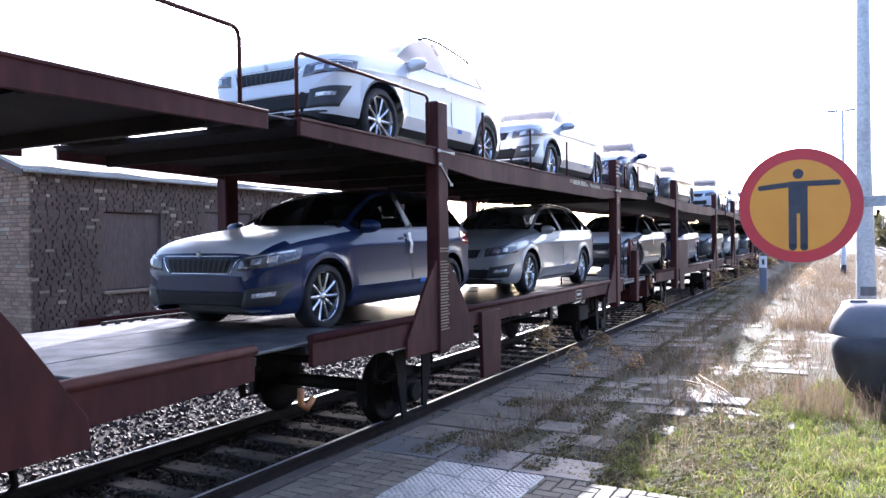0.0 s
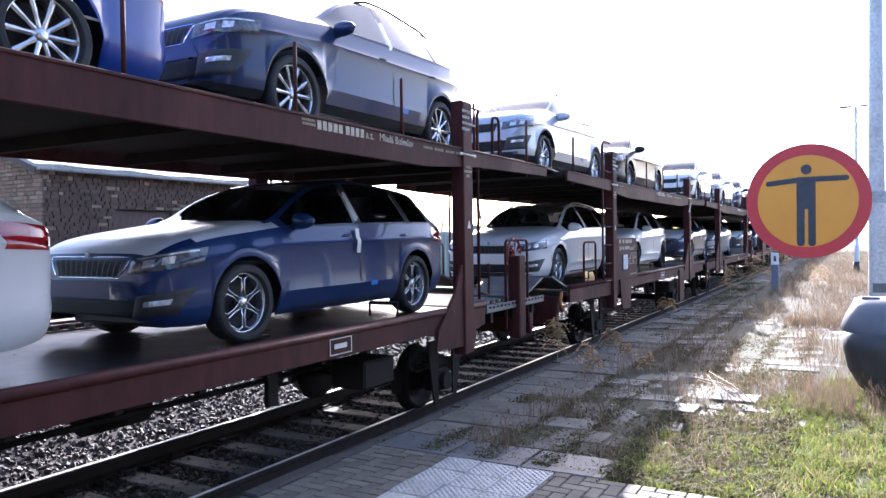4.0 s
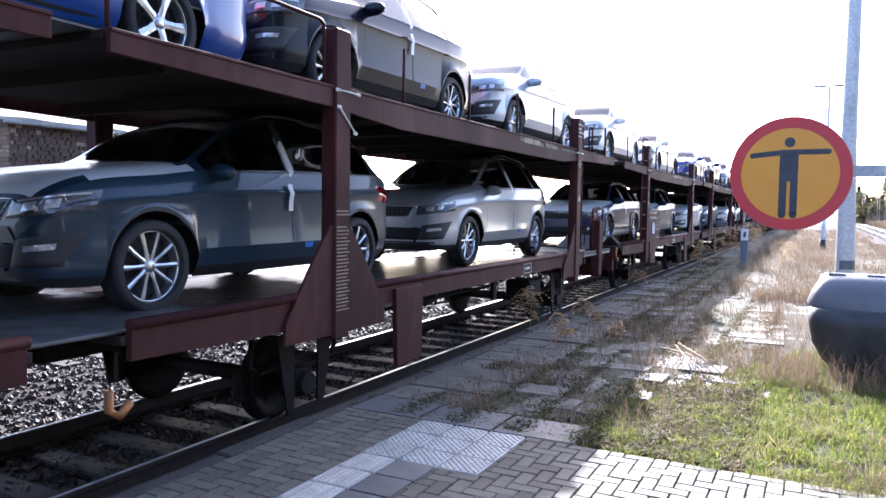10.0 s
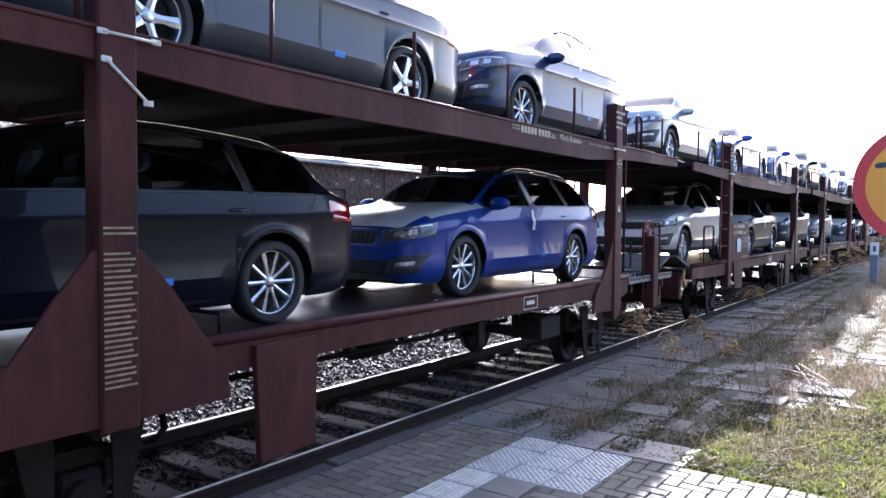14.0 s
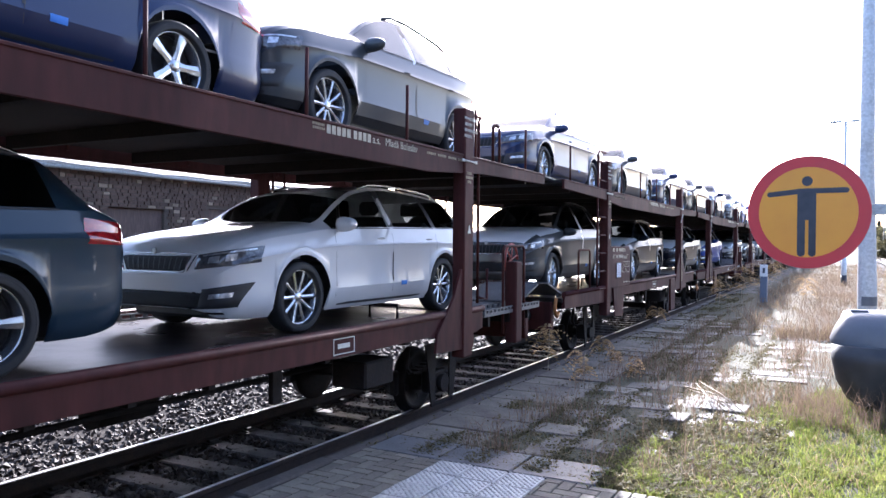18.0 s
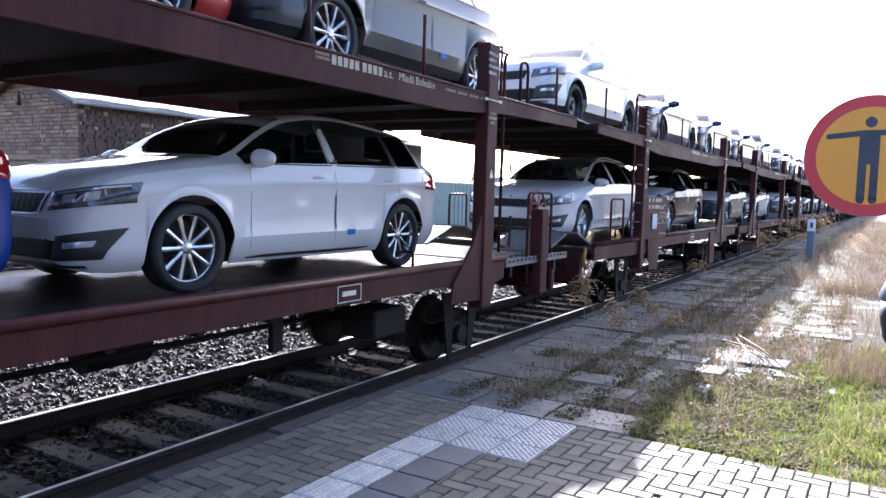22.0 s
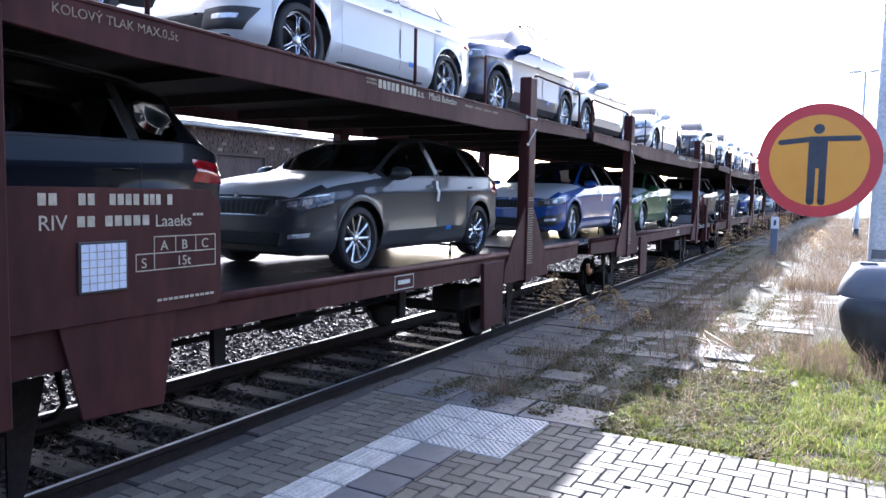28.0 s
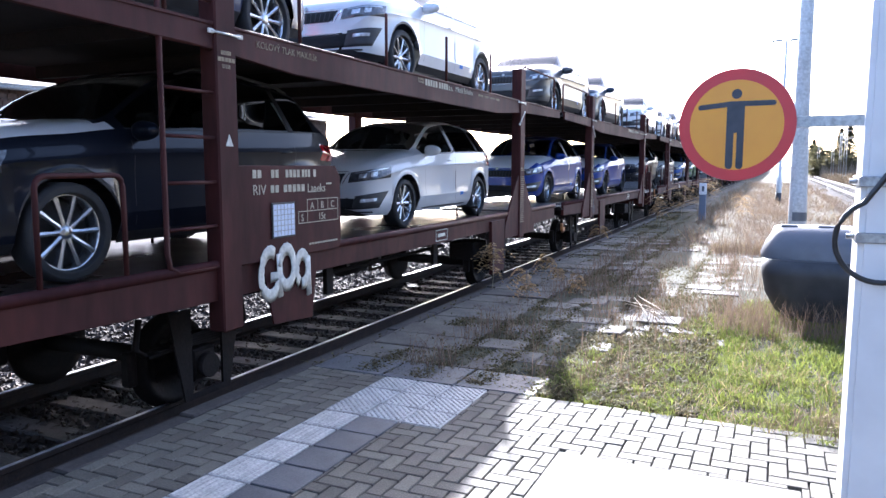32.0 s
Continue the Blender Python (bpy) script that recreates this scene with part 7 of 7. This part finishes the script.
# wagon number: lower-deck cars / upper-deck cars, each "model colour film rim [place along the wagon]"; "-": empty place
LOAD = {
    -2: ("combi grey 0 ten -2.25, combi silver 0 ten -9.56, hatch grey 1 ten -14.82, combi navy 0 ten -21.24",
        "suv navy 0 ten -2.75, hatch white 0 ten -8.35, suv ice 0 ten -13.39, -, combi grey 0 ten -22.23"),
    -1: ("combi grey 1 ten -2.49, combi silver 0 ten -9.59, small navy 1 ten -14.80, hatch white 0 steel -21.40",
        "suv navy 1 ten -2.99, suv ice 0 ten -8.54, suv white 0 ten -13.84, -, combi black 0 aero -21.98"),
    0: ("combi white 0 aero -2.19, hatch deep_blue 1 aero -9.47, combi white 0 ten -14.78, combi steel 1 ten -21.10",
        "suv ice 0 ten -2.76, suv navy 0 ten -8.82, combi blue 0 ten -13.85, -, lift white 0 ten -21.04"),
    1: ("combi navy 1 five -2.22, suv silver 0 ten -9.70, suv steel 1 ten -15.12, lift black 1 ten -20.93",
        "suv white 0 five -2.37, suv ice 0 ten -8.11, suv black 1 ten -12.94, combi race_blue 0 five -17.71, combi race_blue 0 ten -22.44"),
    2: ("suv silver 0 twin -1.86, combi blue 1 ten -9.38, combi black 1 ten -14.73, combi black 1 ten -20.99",
        "suv silver 0 twin -2.72, suv navy 0 ten -8.11, combi grey 0 five -13.07, combi navy 0 five -17.43, hatch grey 0 ten -22.14"),
    3: ("suv grey 1 ten -2.21, combi white 0 ten -8.85, combi steel 1 five -14.35, combi black 1 ten -21.19",
        "combi navy 0 ten -2.67, suv grey 0 ten -8.43, combi navy 0 five -12.97, combi navy 0 ten -17.67, combi navy 0 steel -22.23"),
    4: ("combi white 0 ten -2.27, hatch white 0 ten -10.08, hatch blue 1 twin -14.74, suv steel 1 ten -21.02",
        "suv white 0 steel -2.79, suv grey 0 ten -8.55, hatch red 1 ten -13.05, combi white 0 ten -17.65, suv white 0 ten -22.25"),
    5: ("combi black 1 ten -2.33, hatch green 1 ten -10.04, hatch race_blue 1 twin -14.97, hatch grey 1 ten -21.42",
        "suv grey 0 ten -2.80, hatch white 0 five -9.07, suv silver 0 ten -14.45, suv navy 0 ten -18.24, hatch white 0 aero -22.33"),
    6: ("suv black 1 steel -2.25, small blue 1 steel -9.00, small blue 1 five -14.75, small white 0 ten -21.27",
        "suv white 0 ten -2.82, suv steel 0 twin -9.89, suv grey 0 ten -14.42, -, suv white 0 ten -21.37"),
    7: ("suv black 1 ten -1.94, hatch silver 0 ten -9.14, -, -",
        "suv navy 0 ten -2.39, hatch white 0 ten -7.99, -, -, -"),
}


def scrawl(w, x, y, z, big):
    """White spray-paint: three fat rounded loops, two of them with tails, and a second row on the small one."""
    bm = bmesh.new()
    for row in range(2 if big < 1.5 else 1):
        for i, (a0, a1, up_, tail) in enumerate(((60, 345, 0.17, 0), (-150, 175, 0.19, 1), (-100, 240, 0.16, 2))):
            cy, cz = y + 0.07 + i * 0.125, z + up_ * 0.55 + row * 0.16
            rad = 0.068 - 0.010 * i if big > 1.5 else 0.048
            tube(arc((x, cy, cz), rad, a0, a1, 14), 0.022 if big > 1.5 else 0.016, 6, bm)
            if tail == 0:
                tube([(x, cy, cz - 0.012), (x, cy + rad, cz - 0.012), (x, cy + rad, cz - rad)], 0.018, 6, bm)
            else:
                e_ = cy - rad if tail == 1 else cy + rad
                tube([(x, e_, cz + rad * 0.8), (x, e_ + 0.006, cz - 0.09)], 0.021 if big > 1.5 else 0.015, 6, bm)
    bmesh.ops.transform(bm, verts=bm.verts, matrix=Matrix.Translation((x, y, z)) @ Matrix.Diagonal((0.10, big, big ** 1.75, 1)) @ Matrix.Translation((-x, -y, -z)))
    tagged(part("graffiti", bm, M["white_paint"], w, "white sprayed scrawl"), kind="stuff")


def dark_scrawl(w, x, y, z):
    """Faded blue-black spray on a gusset: an oval with an inner curl and a few upright strokes."""
    bm = bmesh.new()
    for cy, cz, rad, a0, a1 in ((y + 0.31, z + 0.11, 0.085, 20, 350), (y + 0.30, z + 0.10, 0.045, -40, 230), (y + 0.20, z + 0.28, 0.06, 60, 330)):
        tube(arc((x, cy, cz), rad, a0, a1, 16), 0.017, 6, bm)
    for u, v0, v1 in ((0.15, 0.10, 0.36), (0.19, 0.05, 0.22), (0.26, 0.22, 0.34), (0.40, 0.06, 0.17)):
        tube([(x, y + u, z + v0), (x, y + u + 0.012, z + v1)], 0.016, 6, bm)
    bmesh.ops.transform(bm, verts=bm.verts, matrix=Matrix.Translation((x, 0, 0)) @ Matrix.Diagonal((0.10, 1, 1, 1)) @ Matrix.Translation((-x, 0, 0)))
    tagged(part("graffiti", bm, M["dark_spray"], w, "faded blue-black sprayed loops"), kind="stuff")


FIRST, LAST_WAGON = -4, 7
rng = random.Random(5)
stock_wagon = {}
for k in range(FIRST, LAST_WAGON + 1):
    near = k >= -1
    at = pose(TRACK_X, LEAD - PITCH * k, 0)
    mark = len(AXLES)
    if near not in stock_wagon:
        stock_wagon[near] = wagon_thing(near)
        w = stock_wagon[near]
        w.matrix_basis = at
    else:
        w = copy_thing(stock_wagon[near], at)
    for kk, y, z, x, big in ((4, -14.30, 0.76, HALF + 0.016, 1.0), (6, -25.12, 0.60, HALF + 0.030, 1.75)):
        if k == kk:
            scrawl(w, x, y, z, big)
    if k == 6:
        dark_scrawl(w, HALF + 0.0125, -13.70, 0.64)
    MOVERS.append((w, (TRACK_X, LEAD - PITCH * k, 0)))
    if k in LOAD:
        low, high = ([q.split() for q in row.split(", ")] for row in LOAD[k])
    else:
        pick = lambda: [rng.choice(["hatch", "combi", "suv"]), rng.choice(["white", "navy", "silver", "grey", "blue", "ice"]), "0", "ten"]
        low, high = [pick() for _ in range(4)], [pick() for _ in range(5)]
    jit = random.Random(k + 40)
    for lvl, row, places in ((0, low, LOW_R), (1, high, UP_R)):
        for spec, r in zip(row, places):
            if spec[0] != "-" and not (k == FIRST and r > -4.5):
                r = float(spec[4]) if len(spec) > 4 else r + jit.uniform(-0.06, 0.06)
                put_car(spec[0], spec[1], int(spec[2]), spec[3], k, r, lvl, near)


def motions():
    """Wagons, their axles and the cars on them move off along the track."""
    times = [i * 1.6 for i in range(21)]
    for ob, (x, y, z) in MOVERS:
        walk(ob, [(t, pose(x, y + travel(t), z)) for t in times])
    for ob in [o for m, _ in MOVERS if m.name.startswith("car_carrier") for o in m.children if o.name.startswith("wheelset") and o.parent.location.y < 300]:
        if abs(ob.parent["turns"]) > 0:
            y, z = ob.location.y, ob.location.z
            rows = []
            for i in range(481):
                t = i / 15
                rows.append((t, pose(0, y, z, -math.degrees(travel(t) / 0.36) % 360)))
            walk(ob, rows)


for ob, _ in MOVERS:
    if ob.name.startswith("car_carrier"):
        ob["turns"] = 1 if ob.location.y < 20 else 0
motions()
